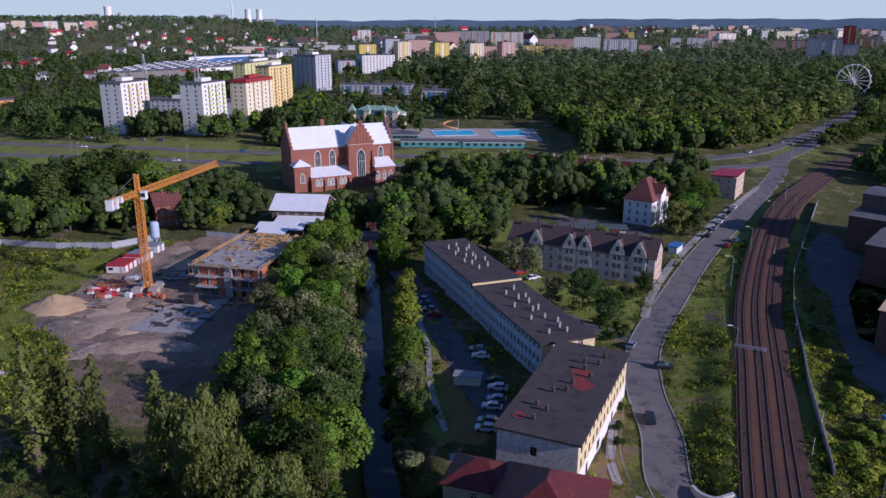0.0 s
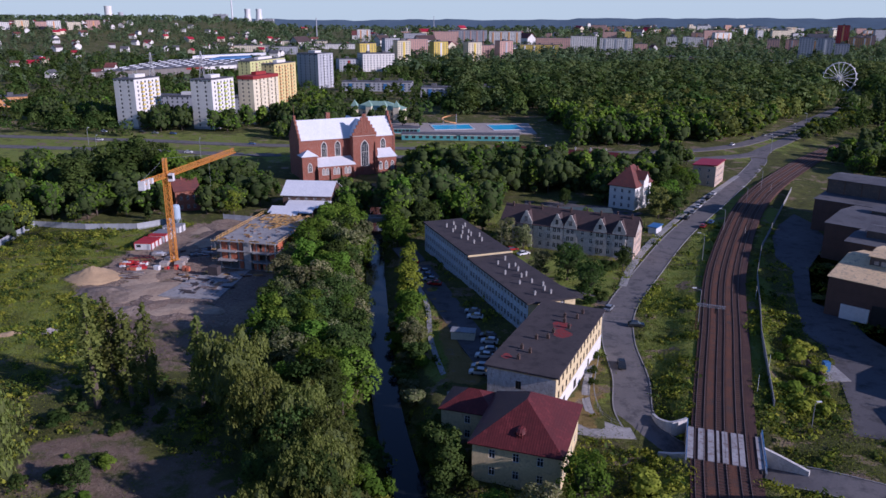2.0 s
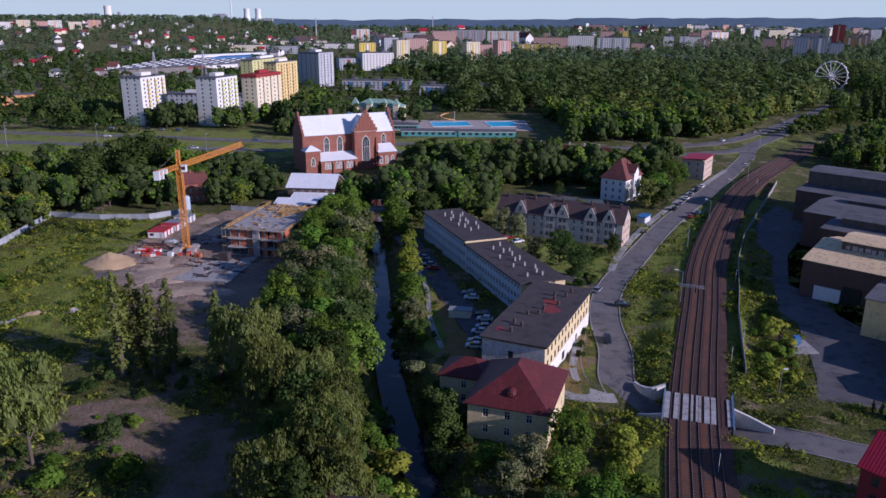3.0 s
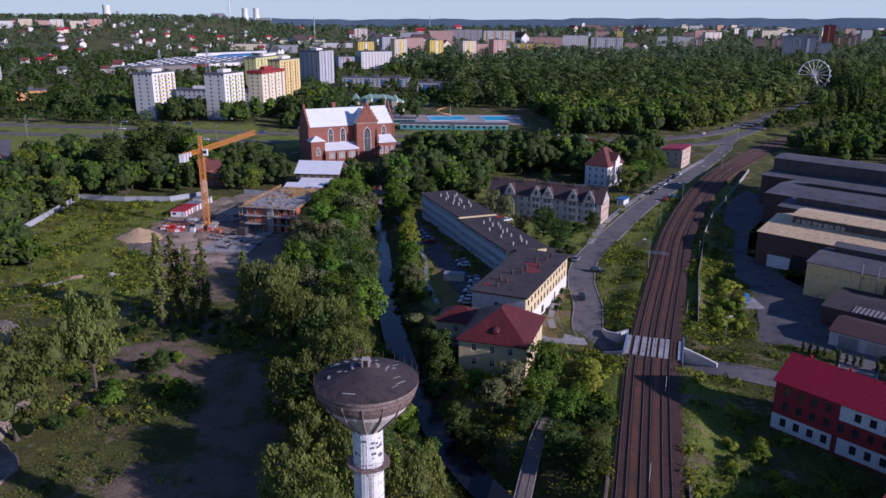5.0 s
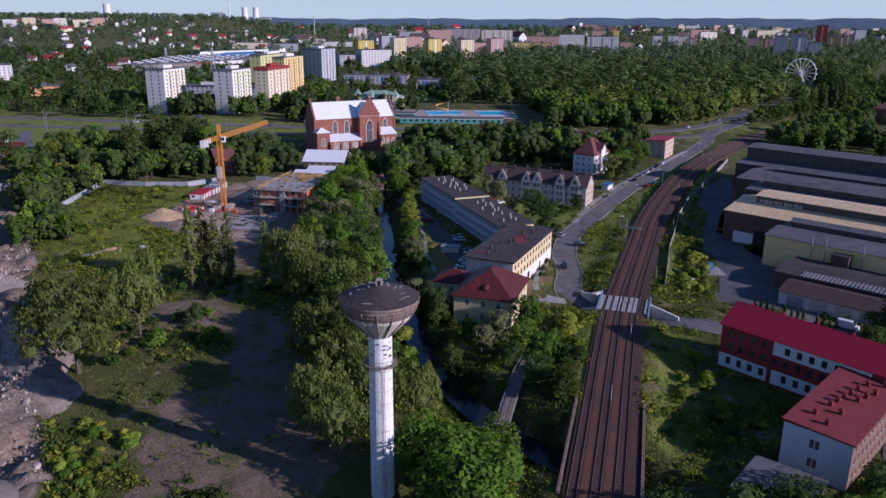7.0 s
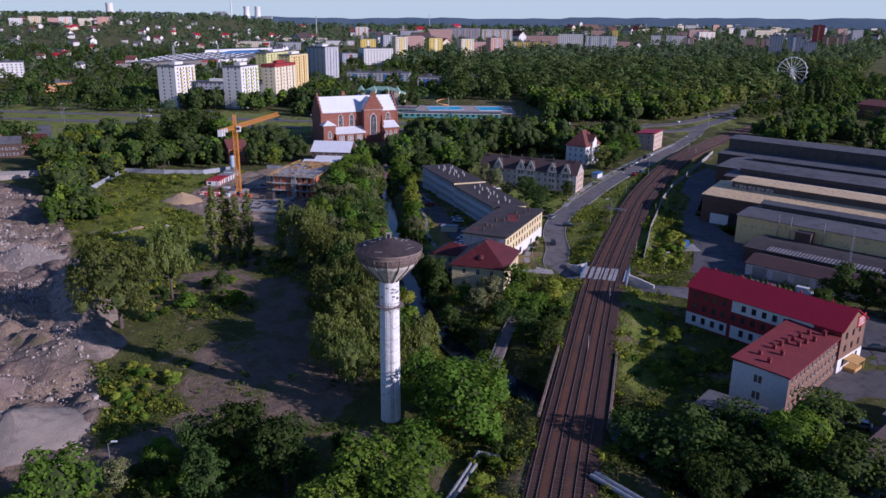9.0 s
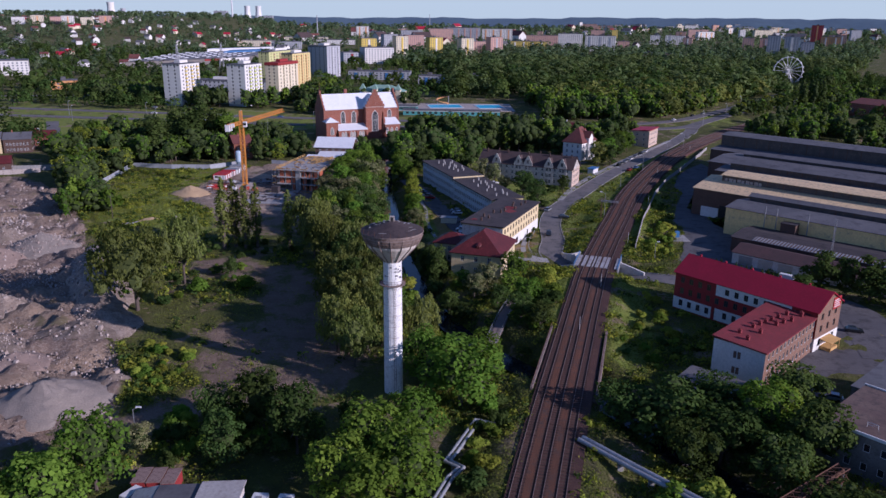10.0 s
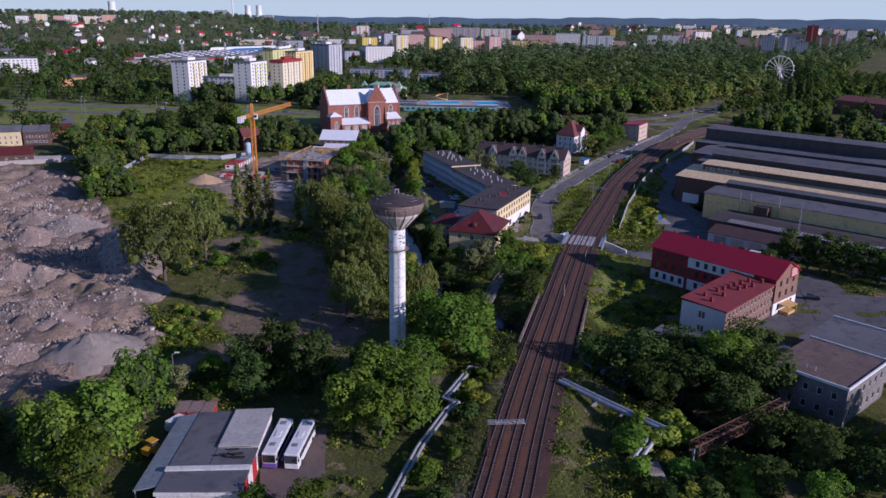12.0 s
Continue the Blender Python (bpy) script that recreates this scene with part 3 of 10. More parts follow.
idx = np.arange(nx * ny).reshape(ny, nx)
faces = np.stack([idx[:-1, :-1], idx[:-1, 1:], idx[1:, 1:], idx[1:, :-1]], -1).reshape(-1, 4)
me.from_pydata(np.stack([GX, GY, GZ], -1).reshape(-1, 3).tolist(), [], faces.tolist())
cover = np.stack([blur(m_dirt, 2) * 1.1, blur(m_dark, 3) * 1.05, blur(m_lawn), blur(dry_mask(GX, GY)) * 1.1], -1).reshape(-1, 4)
layer = me.color_attributes.new("cover", "FLOAT_COLOR", "POINT")
layer.data.foreach_set("color", cover.ravel().tolist())
me.materials.append(M_GROUND)
me.polygons.foreach_set("use_smooth", [True] * len(me.polygons))
ground = tagged(new("ground", me), "rough grass, bare earth and rubble over flat land", "ground", kind="structure")


def ribbon(name, line, width, mat, label, category, lift=0.1, z=None, thick=0.4, shift=0.0):
    """A paved strip that follows a line."""
    bm = bmesh.new()
    rows = []
    for i, p in enumerate(line):
        d = (line[min(i + 1, len(line) - 1)] - line[max(i - 1, 0)]).normalized()
        n = Vector((d.y, -d.x))
        row = []
        for k in (-1, -0.5, 0, 0.5, 1):
            q = Vector((p.x, p.y)) + n * (k * width / 2 + shift)
            row.append((q.x, q.y))
        rows.append(row)
    flat = np.array(rows)
    zz = land(flat[..., 0], flat[..., 1]) + lift if z is None else np.full(flat.shape[:2], z)
    if z is None:
        zz = np.repeat(zz[:, 2:3], 5, 1)
    vs = [[bm.verts.new((*flat[i, k], zz[i, k])) for k in range(5)] for i in range(len(rows))]
    lo = [[bm.verts.new((*flat[i, k], zz[i, k] - thick)) for k in (0, 4)] for i in range(len(rows))]
    for i in range(len(rows) - 1):
        for k in range(4):
            bm.faces.new([vs[i][k], vs[i][k + 1], vs[i + 1][k + 1], vs[i + 1][k]])
        bm.faces.new([lo[i][0], vs[i][0], vs[i + 1][0], lo[i + 1][0]])
        bm.faces.new([vs[i][4], lo[i][1], lo[i + 1][1], vs[i + 1][4]])
    bmesh.ops.recalc_face_normals(bm, faces=bm.faces)
    return tagged(part(name, bm, mat), label, category, kind="structure")


def plot(name, outline, mat, label, category, lift=0.12):
    """A paved area with a free outline."""
    bm = bmesh.new()
    top = [bm.verts.new((x, y, ground_z(x, y) + lift)) for x, y in outline]
    bmesh.ops.triangulate(bm, faces=[bm.faces.new(top)])
    edge = [bm.verts.new((v.co.x, v.co.y, v.co.z - 0.5)) for v in top]
    for i in range(len(top)):
        k = (i + 1) % len(top)
        bm.faces.new([top[i], edge[i], edge[k], top[k]])
    bmesh.ops.recalc_face_normals(bm, faces=bm.faces)
    return tagged(part(name, bm, mat), label, category, kind="structure")


plot("pavement", [(33, 262), (64, 250), (76, 270), (84, 278), (70, 290), (52, 296), (38, 300)], M_ASPHALT, "dark asphalt yard behind the terrace", "yard", 0.1)
ribbon("road", STREET, 7.6, M_ASPHALT_PALE, "patched grey asphalt street dipping under the railway", "road")
ribbon("road", NORTH_ROAD, 8.5, M_ASPHALT_PALE, "dual carriageway of grey asphalt", "road", 0.25)
ribbon("road", SOUTH_ROAD, 8.5, M_ASPHALT_PALE, "dual carriageway of grey asphalt", "road", 0.25)
ribbon("road", spline([(178, 395), (186, 410), (196, 424)], 3), 8, M_ASPHALT_PALE, "short link of grey asphalt to the main road", "road", 0.3)
ribbon("road", spline([(52, 174), (44, 180), (33, 192), (24, 212), (14, 238)], 3), 5, M_ASPHALT, "narrow asphalt side street behind the long building", "road", 0.06)
ribbon("pavement", spline([(150, 352), (112, 296), (78, 240), (62, 208), (55, 190)], 3), 2.4, M_CONCRETE, "pale paved footway along the street", "pavement", 0.16)
ribbon("pavement", spline([(36.5, 150), (36.0, 140), (31.5, 122), (31.5, 112), (36, 108)], 2), 1.7, M_CONCRETE, "worn paved footway with a metal railing", "pavement", 0.14)
ribbon("pavement", spline([(38, 107), (31, 107), (22, 110)], 2), 4.0, M_CONCRETE, "cracked concrete pavement beside the house", "pavement", 0.14)
ribbon("road", spline([(16, 126), (10, 146), (4, 170), (-5, 205), (-12, 230)], 3), 7.5, M_ASPHALT, "shaded asphalt yard lane beside the long building", "road", 0.12)
ribbon("pavement", spline([(4, 112), (2, 128), (-1.5, 150), (-3, 176), (-9, 205)], 3), 1.3, M_CONCRETE, "narrow concrete footpath beside the canal bank", "pavement", 0.12)
plot("road", YARD, M_ASPHALT, "wide worn asphalt factory yard narrowing beside the hall", "road")
plot("pavement", [(-207, 350), (-181, 344), (-177, 385), (-209, 381)], M_ASPHALT_PALE, "grey asphalt car park behind the wood", "car park", 0.5)
ribbon("road", spline([(-262, 404), (-256, 391), (-236, 352), (-214, 313), (-206, 290)], 3), 8, M_ASPHALT_PALE, "grey asphalt lane between lawns", "road", 0.3)
ribbon("road", spline([(-520, 552), (-420, 548), (-345, 552), (-292, 566), (-268, 604), (-262, 690)], 4), 8, M_ASPHALT_PALE, "grey asphalt side road curving past lawns", "road", 0.3)
ribbon("road", spline([(100, 84), (112, 60), (104, 44), (92, 26), (84, 12)], 3), 17, M_ASPHALT, "worn asphalt yard between brick and concrete buildings", "road", 0.14)
ribbon("road", spline([(104, 44), (126, 38), (160, 30)], 3), 24, M_ASPHALT, "worn asphalt yard beside the red building", "road", 0.2)
ribbon("road", spline([(-25, -24), (-23, -40), (-18, -56)], 3), 11, surface("brown_yard_dirt", (0.17, 0.125, 0.11), (0.13, 0.10, 0.09), 0.95, 0.15, 2.5, 0.25), "bare brown earth yard where coaches park", "yard", 0.2)
ribbon("water", CANAL, 6.0, M_WATER, "still dark canal water between grassy banks", "water", z=WATER_Z, thick=0.3)

# backdrop of distant wooded ridges, the blue of the haze put into their colour
M_HAZY_RIDGE = surface("distant_ridge", (0.085, 0.135, 0.185), (0.105, 0.16, 0.205), 1.0, 0.004, 0.03, 0.0)
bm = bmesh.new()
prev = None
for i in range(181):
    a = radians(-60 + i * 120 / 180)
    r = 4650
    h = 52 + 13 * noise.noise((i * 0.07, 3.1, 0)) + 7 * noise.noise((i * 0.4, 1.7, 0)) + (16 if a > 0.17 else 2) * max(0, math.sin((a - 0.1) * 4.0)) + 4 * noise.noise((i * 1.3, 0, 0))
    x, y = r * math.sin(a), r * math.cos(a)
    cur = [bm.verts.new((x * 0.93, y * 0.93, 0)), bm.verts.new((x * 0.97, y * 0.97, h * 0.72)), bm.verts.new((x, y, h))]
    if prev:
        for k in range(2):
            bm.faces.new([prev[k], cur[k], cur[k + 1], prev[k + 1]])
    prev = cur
tagged(part("backdrop", bm, M_HAZY_RIDGE, smooth=True), "wooded ridges on the horizon in haze blue", "hills", kind="structure")

# ---- railway ----
ribbon("ballast", RAIL, 11.8, M_BALLAST, "rust-brown railway ballast carrying three tracks", "railway", z=RAIL_Z, thick=1.2)


def offset_line(line, off):
    out = []
    for i, p in enumerate(line):
        d = (line[min(i + 1, len(line) - 1)] - line[max(i - 1, 0)]).normalized()
        out.append(Vector((p.x + d.y * off, p.y - d.x * off)))
    return out


def lateral(bm, line, w, z0, z1, mi=0):
    rows = []
    for i, p in enumerate(line):
        d = (line[min(i + 1, len(line) - 1)] - line[max(i - 1, 0)]).normalized()
        n = Vector((d.y, -d.x)) * w / 2
        rows.append([bm.verts.new((p.x + s * n.x, p.y + s * n.y, z)) for s, z in ((-1, z0), (-1, z1), (1, z1), (1, z0))])
    for a, b in zip(rows, rows[1:]):
        for k in range(3):
            bm.faces.new([a[k], a[k + 1], b[k + 1], b[k]]).material_index = mi


M_RUSTBED = surface("rust_red_ballast", (0.175, 0.072, 0.040), (0.115, 0.054, 0.034), 0.95, 0.12, 4.0, 0.5, 0, (0.07, 0.05, 0.045), 0.6)
for off, wd in ((-2.5, 1.5), (1.2, 1.6)):
    ribbon("ballast_strip", offset_line(RAIL[: len(RAIL) * 3 // 4], off), wd, M_RUSTBED, "rust-red strip of brake dust between tracks", "railway", z=RAIL_Z + 0.03, thick=0.2)
sleeper_mesh = None
for off in (-4.4, -0.65, 3.05):
    track = thing("railway_track", pose(0, 0, 0), "steel rails on worn sleepers in brown ballast", "railway track", "railway tracks")
    centre = offset_line(RAIL, off)
    for g in (-0.75, 0.75):
        bm = bmesh.new()
        lateral(bm, offset_line(centre, g), 0.09, RAIL_Z + 0.02, RAIL_Z + 0.20)
        part("rail", bm, M_RAIL, track)
    count, left = 0, 0.0
    rest = bmesh.new()
    for p, q in zip(centre, centre[1:]):
        d = q - p
        while left < d.length:
            c = p + d.normalized() * left
            left += 0.95
            if c.y > 330:
                continue
            m = pose(c.x, c.y, RAIL_Z, 0, 0, math.degrees(math.atan2(d.y, d.x)))
            if -50 < c.y < 2:
                if sleeper_mesh is None:
                    bm = bmesh.new()
                    box(bm, -0.14, 0.14, -1.3, 1.3, 0.0, 0.07)
                    sleeper_mesh = part("sleeper", bm, M_SLEEPER, track)
                    sleeper_mesh.matrix_basis = m
                else:
                    again(sleeper_mesh, m, track)
            else:
                box(rest, -0.14, 0.14, -1.3, 1.3, 0.0, 0.07, 0, m)
        left -= d.length
    tagged(part("sleeper_rest", rest, M_SLEEPER, track), kind="stuff")

# ---- houses ----
WINDOWS = {}


def window_piece(w, h, style):
    """A casement of one connected frame and its pane, the wall's outer plane at y = 0, the outside towards -y."""
    key = (round(w, 2), round(h, 2), style)
    if key not in WINDOWS:
        t = 0.08
        us = [0, t, w - t, w] if style == "plain" else [0, t, w / 2 - 0.04, w / 2 + 0.04, w - t, w]
        vs = [0, t, h - t, h] if style != "cross" else [0, t, h * 0.64, h * 0.64 + 0.07, h - t, h]
        bm = bmesh.new()
        for i in range(len(us) - 1):
            for j in range(len(vs) - 1):
                if i % 2 and j % 2:
                    c = [(us[i], vs[j]), (us[i + 1], vs[j]), (us[i + 1], vs[j + 1]), (us[i], vs[j + 1])]
                    for k in range(4):
                        p, q = c[k], c[(k + 1) % 4]
                        quad(bm, [(p[0], 0.05, p[1]), (q[0], 0.05, q[1]), (q[0], 0.13, q[1]), (p[0], 0.13, p[1])])
                else:
                    quad(bm, [(us[i], 0.05, vs[j]), (us[i + 1], 0.05, vs[j]), (us[i + 1], 0.05, vs[j + 1]), (us[i], 0.05, vs[j + 1])])
        bmesh.ops.remove_doubles(bm, verts=bm.verts, dist=0.001)
        me = bpy.data.meshes.new("window")
        bm.to_mesh(me)
        bm.free()
        me.materials.append(M_DARKFRAME if style == "dark" else M_FRAME)
        bm = bmesh.new()
        quad(bm, [(t * 0.5, 0.12, t * 0.5), (w - t * 0.5, 0.12, t * 0.5), (w - t * 0.5, 0.12, h - t * 0.5), (t * 0.5, 0.12, h - t * 0.5)])
        pane = bpy.data.meshes.new("pane")
        bm.to_mesh(pane)
        bm.free()
        pane.materials.append(M_GLASS)
        WINDOWS[key] = (me, pane)
    return WINDOWS[key]


def hang_window(parent, w, h, style, m):
    if style == "mid":
        key = (round(w, 2), round(h, 2), "mid")
        if key not in WINDOWS:
            bm = bmesh.new()
            quad(bm, [(0, 0.1, 0), (w, 0.1, 0), (w, 0.1, h), (0, 0.1, h)])
            me = bpy.data.meshes.new("window")
            bm.to_mesh(me)
            bm.free()
            me.materials.append(M_GLASS)
            WINDOWS[key] = me
        o = new("window", WINDOWS[key])
        o.parent = parent
        o.matrix_basis = m
        return o
    frame_mesh, pane_mesh = window_piece(w, h, style)
    o = new("window", frame_mesh)
    o.parent = parent
    o.matrix_basis = m
    p = new("pane", pane_mesh)
    p.parent = o
    return o


def wall_face(bm, a, b, z0, z1, ops, mi=0, deep=0.2):
    """A wall from a to b with openings (u0, u1, v0, v1) cut through its skin and reveals behind them."""
    a, b = Vector(a), Vector(b)
    d = (b - a).normalized()
    n = Vector((-d.y, d.x)) * deep
    us = sorted({0.0, (b - a).length, *[round(o[k], 3) for o in ops for k in (0, 1)]})
    vs = sorted({z0, z1, *[round(o[k], 3) for o in ops for k in (2, 3)]})
    P = lambda u, v, s=0.0: (a.x + d.x * u + n.x * s, a.y + d.y * u + n.y * s, v)
    for v0, v1 in zip(vs, vs[1:]):
        run = None
        for u0, u1 in zip(us, us[1:]):
            hole = any(o[0] - 1e-3 < (u0 + u1) / 2 < o[1] + 1e-3 and o[2] - 1e-3 < (v0 + v1) / 2 < o[3] + 1e-3 for o in ops)
            if hole:
                if run is not None:
                    quad(bm, [P(run, v0), P(u0, v0), P(u0, v1), P(run, v1)], mi)
                run = None
            elif run is None:
                run = u0
        if run is not None:
            quad(bm, [P(run, v0), P(us[-1], v0), P(us[-1], v1), P(run, v1)], mi)
    for u0, u1, v0, v1 in [o[:4] for o in ops]:
        for c in ((P(u0, v0), P(u0, v0, 1), P(u0, v1, 1), P(u0, v1)), (P(u1, v0), P(u1, v1), P(u1, v1, 1), P(u1, v0, 1)),
                  (P(u0, v1), P(u0, v1, 1), P(u1, v1, 1), P(u1, v1)), (P(u0, v0), P(u1, v0), P(u1, v0, 1), P(u0, v0, 1))):
            quad(bm, c, mi)


def openings(length, n, rows, w, margin=1.0, skip=()):
    """n columns of openings in each row of (sill, height)."""
    out = []
    if n <= 0:
        return out
    pitch = (length - 2 * margin) / n
    for r, (sill, h) in enumerate(rows):
        for c in range(n):
            if (c, r) not in skip:
                u = margin + pitch * (c + 0.5) - w / 2
                out.append((u, u + w, sill, sill + h))
    return out


def rect_pose(p0, p1, z=None):
    z = ground_z(*p0) if z is None else z
    return pose(p0[0], p0[1], z, 0, 0, math.degrees(math.atan2(p1[1] - p0[1], p1[0] - p0[0]))), math.hypot(p1[0] - p0[0], p1[1] - p0[1])


def set_windows(parent, a, b, ops, style, deep=0.2):
    a, b = Vector(a), Vector(b)
    turn = math.atan2(b.y - a.y, b.x - a.x)
    d = (b - a).normalized()
    for u0, u1, v0, v1 in ops:
        hang_window(parent, u1 - u0, v1 - v0, style, Matrix.Translation((a.x + d.x * u0, a.y + d.y * u0, v0)) @ Matrix.Rotation(turn, 4, "Z"))


def building(name, p0, p1, W, H, wall, label, category="building", cols=(0, 0, 0, 0), rows=(), w=1.1, style="cross", skins=None, group="", foot=-1.0, margin=1.0, z=None, gable=0.0, extra=None):
    """A rectangular house: front wall from p0 to p1, depth W behind it. cols: windows on front, right, back, left."""
    m, L = rect_pose(p0, p1, z)
    house = thing(name, m, label, category, group)
    c = [(0, 0), (L, 0), (L, W), (0, W)]
    bm = bmesh.new()
    mats = [wall] + list(skins or [])
    for k in range(4):
        a, b = c[k], c[(k + 1) % 4]
        ln = math.hypot(b[0] - a[0], b[1] - a[1])
        ops = openings(ln, cols[k], rows, w, margin)
        if extra and k in extra:
            ops = [o for o in ops if not any(o[0] < e[1] + 0.2 and o[1] > e[0] - 0.2 and o[2] < e[3] and o[3] > e[2] for e in extra[k])] + list(extra[k])
        wall_face(bm, a, b, foot, H, ops)
        set_windows(house, a, b, ops, style)
    quad(bm, [(0, 0, H - 0.02), (L, 0, H - 0.02), (L, W, H - 0.02), (0, W, H - 0.02)])
    # a dark floor inside each storey keeps the rooms from being see-through
    quad(bm, [(0.3, 0.3, 0.2), (L - 0.3, 0.3, 0.2), (L - 0.3, W - 0.3, 0.2), (0.3, W - 0.3, 0.2)])
    if gable:
        for s, x in ((0, 0), (1, L)):
            f = [(x, 0, H), (x, W, H), (x, W / 2, H + gable)]
            quad(bm, f if s == 0 else f[::-1])
    part("wall", bm, mats, house)
    return house, L


def slab_roof(house, L, W, H, mat, over=0.4, thick=0.35, tilt=0.0, name="roof", label=""):
    bm = bmesh.new()
    vs = box(bm, -over, L + over, -over, W + over, H, H + thick)
    for v in vs:
        v.co.z += tilt * (v.co.x / L)
    return part(name, bm, mat, house, label)


def plates(bm, pts, thick=0.18, mi=0):
    """A sloping plate with thickness from a face's corners."""
    up = [Vector(p) for p in pts]
    n = (up[1] - up[0]).cross(up[2] - up[0]).normalized()
    if n.z < 0:
        up.reverse()
        n = -n
    top = [bm.verts.new(p) for p in up]
    low = [bm.verts.new(p - n * thick) for p in up]
    bm.faces.new(top).material_index = mi
    bm.faces.new(low[::-1]).material_index = mi
    k = len(up)
    for i in range(k):
        bm.faces.new([top[i], low[i], low[(i + 1) % k], top[(i + 1) % k]]).material_index = mi


def gable_roof(house, L, W, H, rise, mat, over=0.4, name="roof", along="x"):
    bm = bmesh.new()
    if along == "x":
        s = rise / (W / 2)
        for a, b in ((-over, W / 2), (W + over, W / 2)):
            lo = H - s * over
            plates(bm, [(-over, a, lo + 0.12), (L + over, a, lo + 0.12), (L + over, b, H + rise + 0.12), (-over, b, H + rise + 0.12)])
    else:
        s = rise / (L / 2)
        for a, b in ((-over, L / 2), (L + over, L / 2)):
            lo = H - s * over
            plates(bm, [(a, -over, lo + 0.12), (a, W + over, lo + 0.12), (b, W + over, H + rise + 0.12), (b, -over, H + rise + 0.12)])
    return part(name, bm, mat, house)


def hip_roof(house, L, W, H, rise, mat, over=0.6, ridge=0.0, name="roof"):
    bm = bmesh.new()
    o = over
    c = [(-o, -o, H - 0.1), (L + o, -o, H - 0.1), (L + o, W + o, H - 0.1), (-o, W + o, H - 0.1)]
    if L >= W:
        r0, r1 = (L / 2 - ridge / 2, W / 2, H + rise), (L / 2 + ridge / 2, W / 2, H + rise)
        faces = [[c[0], c[1], r1, r0], [c[1], c[2], r1], [c[2], c[3], r0, r1], [c[3], c[0], r0]]
    else:
        r0, r1 = (L / 2, W / 2 - ridge / 2, H + rise), (L / 2, W / 2 + ridge / 2, H + rise)
        faces = [[c[0], c[1], r0], [c[1], c[2], r1, r0], [c[2], c[3], r1], [c[3], c[0], r0, r1]]
    for f in faces:
        if len(f) == 4 and (Vector(f[2]) - Vector(f[3])).length < 1e-4:
            f = f[:3]
        plates(bm, f)
    box(bm, -o + 0.05, L + o - 0.05, -o + 0.05, W + o - 0.05, H - 0.3, H - 0.12)
    return part(name, bm, mat, house)


CHIMNEY = {}


def chimney(house, x, y, z, h=1.5, w=0.5, mat=None, cap=True, key="c"):
    k = (key, round(h, 2), round(w, 2))
    if k not in CHIMNEY:
        bm = bmesh.new()
        box(bm, -w / 2, w / 2, -w / 2, w / 2, -0.4, h)
        if cap:
            box(bm, -w / 2 - 0.08, w / 2 + 0.08, -w / 2 - 0.08, w / 2 + 0.08, h, h + 0.12)
            box(bm, -w / 4, w / 4, -w / 4, w / 4, h + 0.12, h + 0.4)
        CHIMNEY[k] = part("chimney", bm, mat or M_PLASTER, house)
        CHIMNEY[k].matrix_basis = pose(x, y, z)
        return CHIMNEY[k]
    return again(CHIMNEY[k], pose(x, y, z), house)


def band(house, L, W, z0, z1, mat, sides="frbl", out=0.03, name="trim", span=None):
    """A proud band of paint or stone round a house."""
    bm = bmesh.new()
    if "f" in sides:
        box(bm, (span or (0, L))[0], (span or (0, L))[1], -out, 0.0, z0, z1)
    if "r" in sides:
        box(bm, L, L + out, 0, W, z0, z1)
    if "b" in sides:
        box(bm, 0, L, W, W + out, z0, z1)
    if "l" in sides:
        box(bm, -out, 0, 0, W, z0, z1)
    return part(name, bm, mat, house)


three_rows = [(0.9, 1.6), (3.9, 1.6), (6.9, 1.6)]

# front building with the patched felt roof
fb, L = building("apartment_building", (10.2, 117), (23.2, 111), 39, 9.4, M_CREAM, "three-storey cream and white building with a dark felt roof", cols=(0, 13, 4, 13), rows=[(3.9, 1.6), (6.7, 1.5)], w=1.15, style="dark", group="apartment buildings", extra={0: [(6.0, 7.2, 5.4, 7.2)], 1: [(6.0, 7.4, 0.0, 2.4), (14, 16.2, 0.3, 2.4), (26, 27.4, 0, 2.3)]})
bm = bmesh.new()
wall_face(bm, (L + 0.05, 0), (L + 0.05, 39), -0.5, 3.6, [(6.0, 7.4, 0.0, 2.4), (14, 16.2, 0.3, 2.4), (26, 27.4, 0, 2.3)], 0, 0.1)
part("plinth", bm, M_WHITEWALL, fb, "whitewashed ground-floor wall")
bm = bmesh.new()
wall_face(bm, (0, -0.05), (L, -0.05), -0.5, 8.9, [(6.0, 7.2, 5.4, 7.2)], 0, 0.06)
part("gable_render", bm, M_WORN, fb, "peeling white render with bare brick patches")
slab_roof(fb, L, 39, 9.4, M_FELT, 0.6, 0.35, -0.0)
M_REDPATCH = surface("faded_red_roof_paint", (0.30, 0.03, 0.03), (0.22, 0.035, 0.035), 0.85, 0.6, 3.0, 0.15, 0, (0.10, 0.06, 0.06), 0.8)
for k, (x, y, rx, ry) in enumerate(((8.0, 25.5, 2.0, 2.6), (9.4, 21.0, 2.0, 2.6), (2.2, 5.0, 1.1, 1.2))):
    bm = bmesh.new()
    ring = [(x + rx * math.cos(a) * (1 + 0.22 * math.sin(3 * a + k)), y + ry * math.sin(a) * (1 + 0.2 * math.cos(2 * a + k)), 9.754 + 0.002 * k) for a in [i * math.pi / 9 for i in range(18)]]
    quad(bm, ring)
    part("roof_patch", bm, M_REDPATCH, fb, "faded red paint patch")
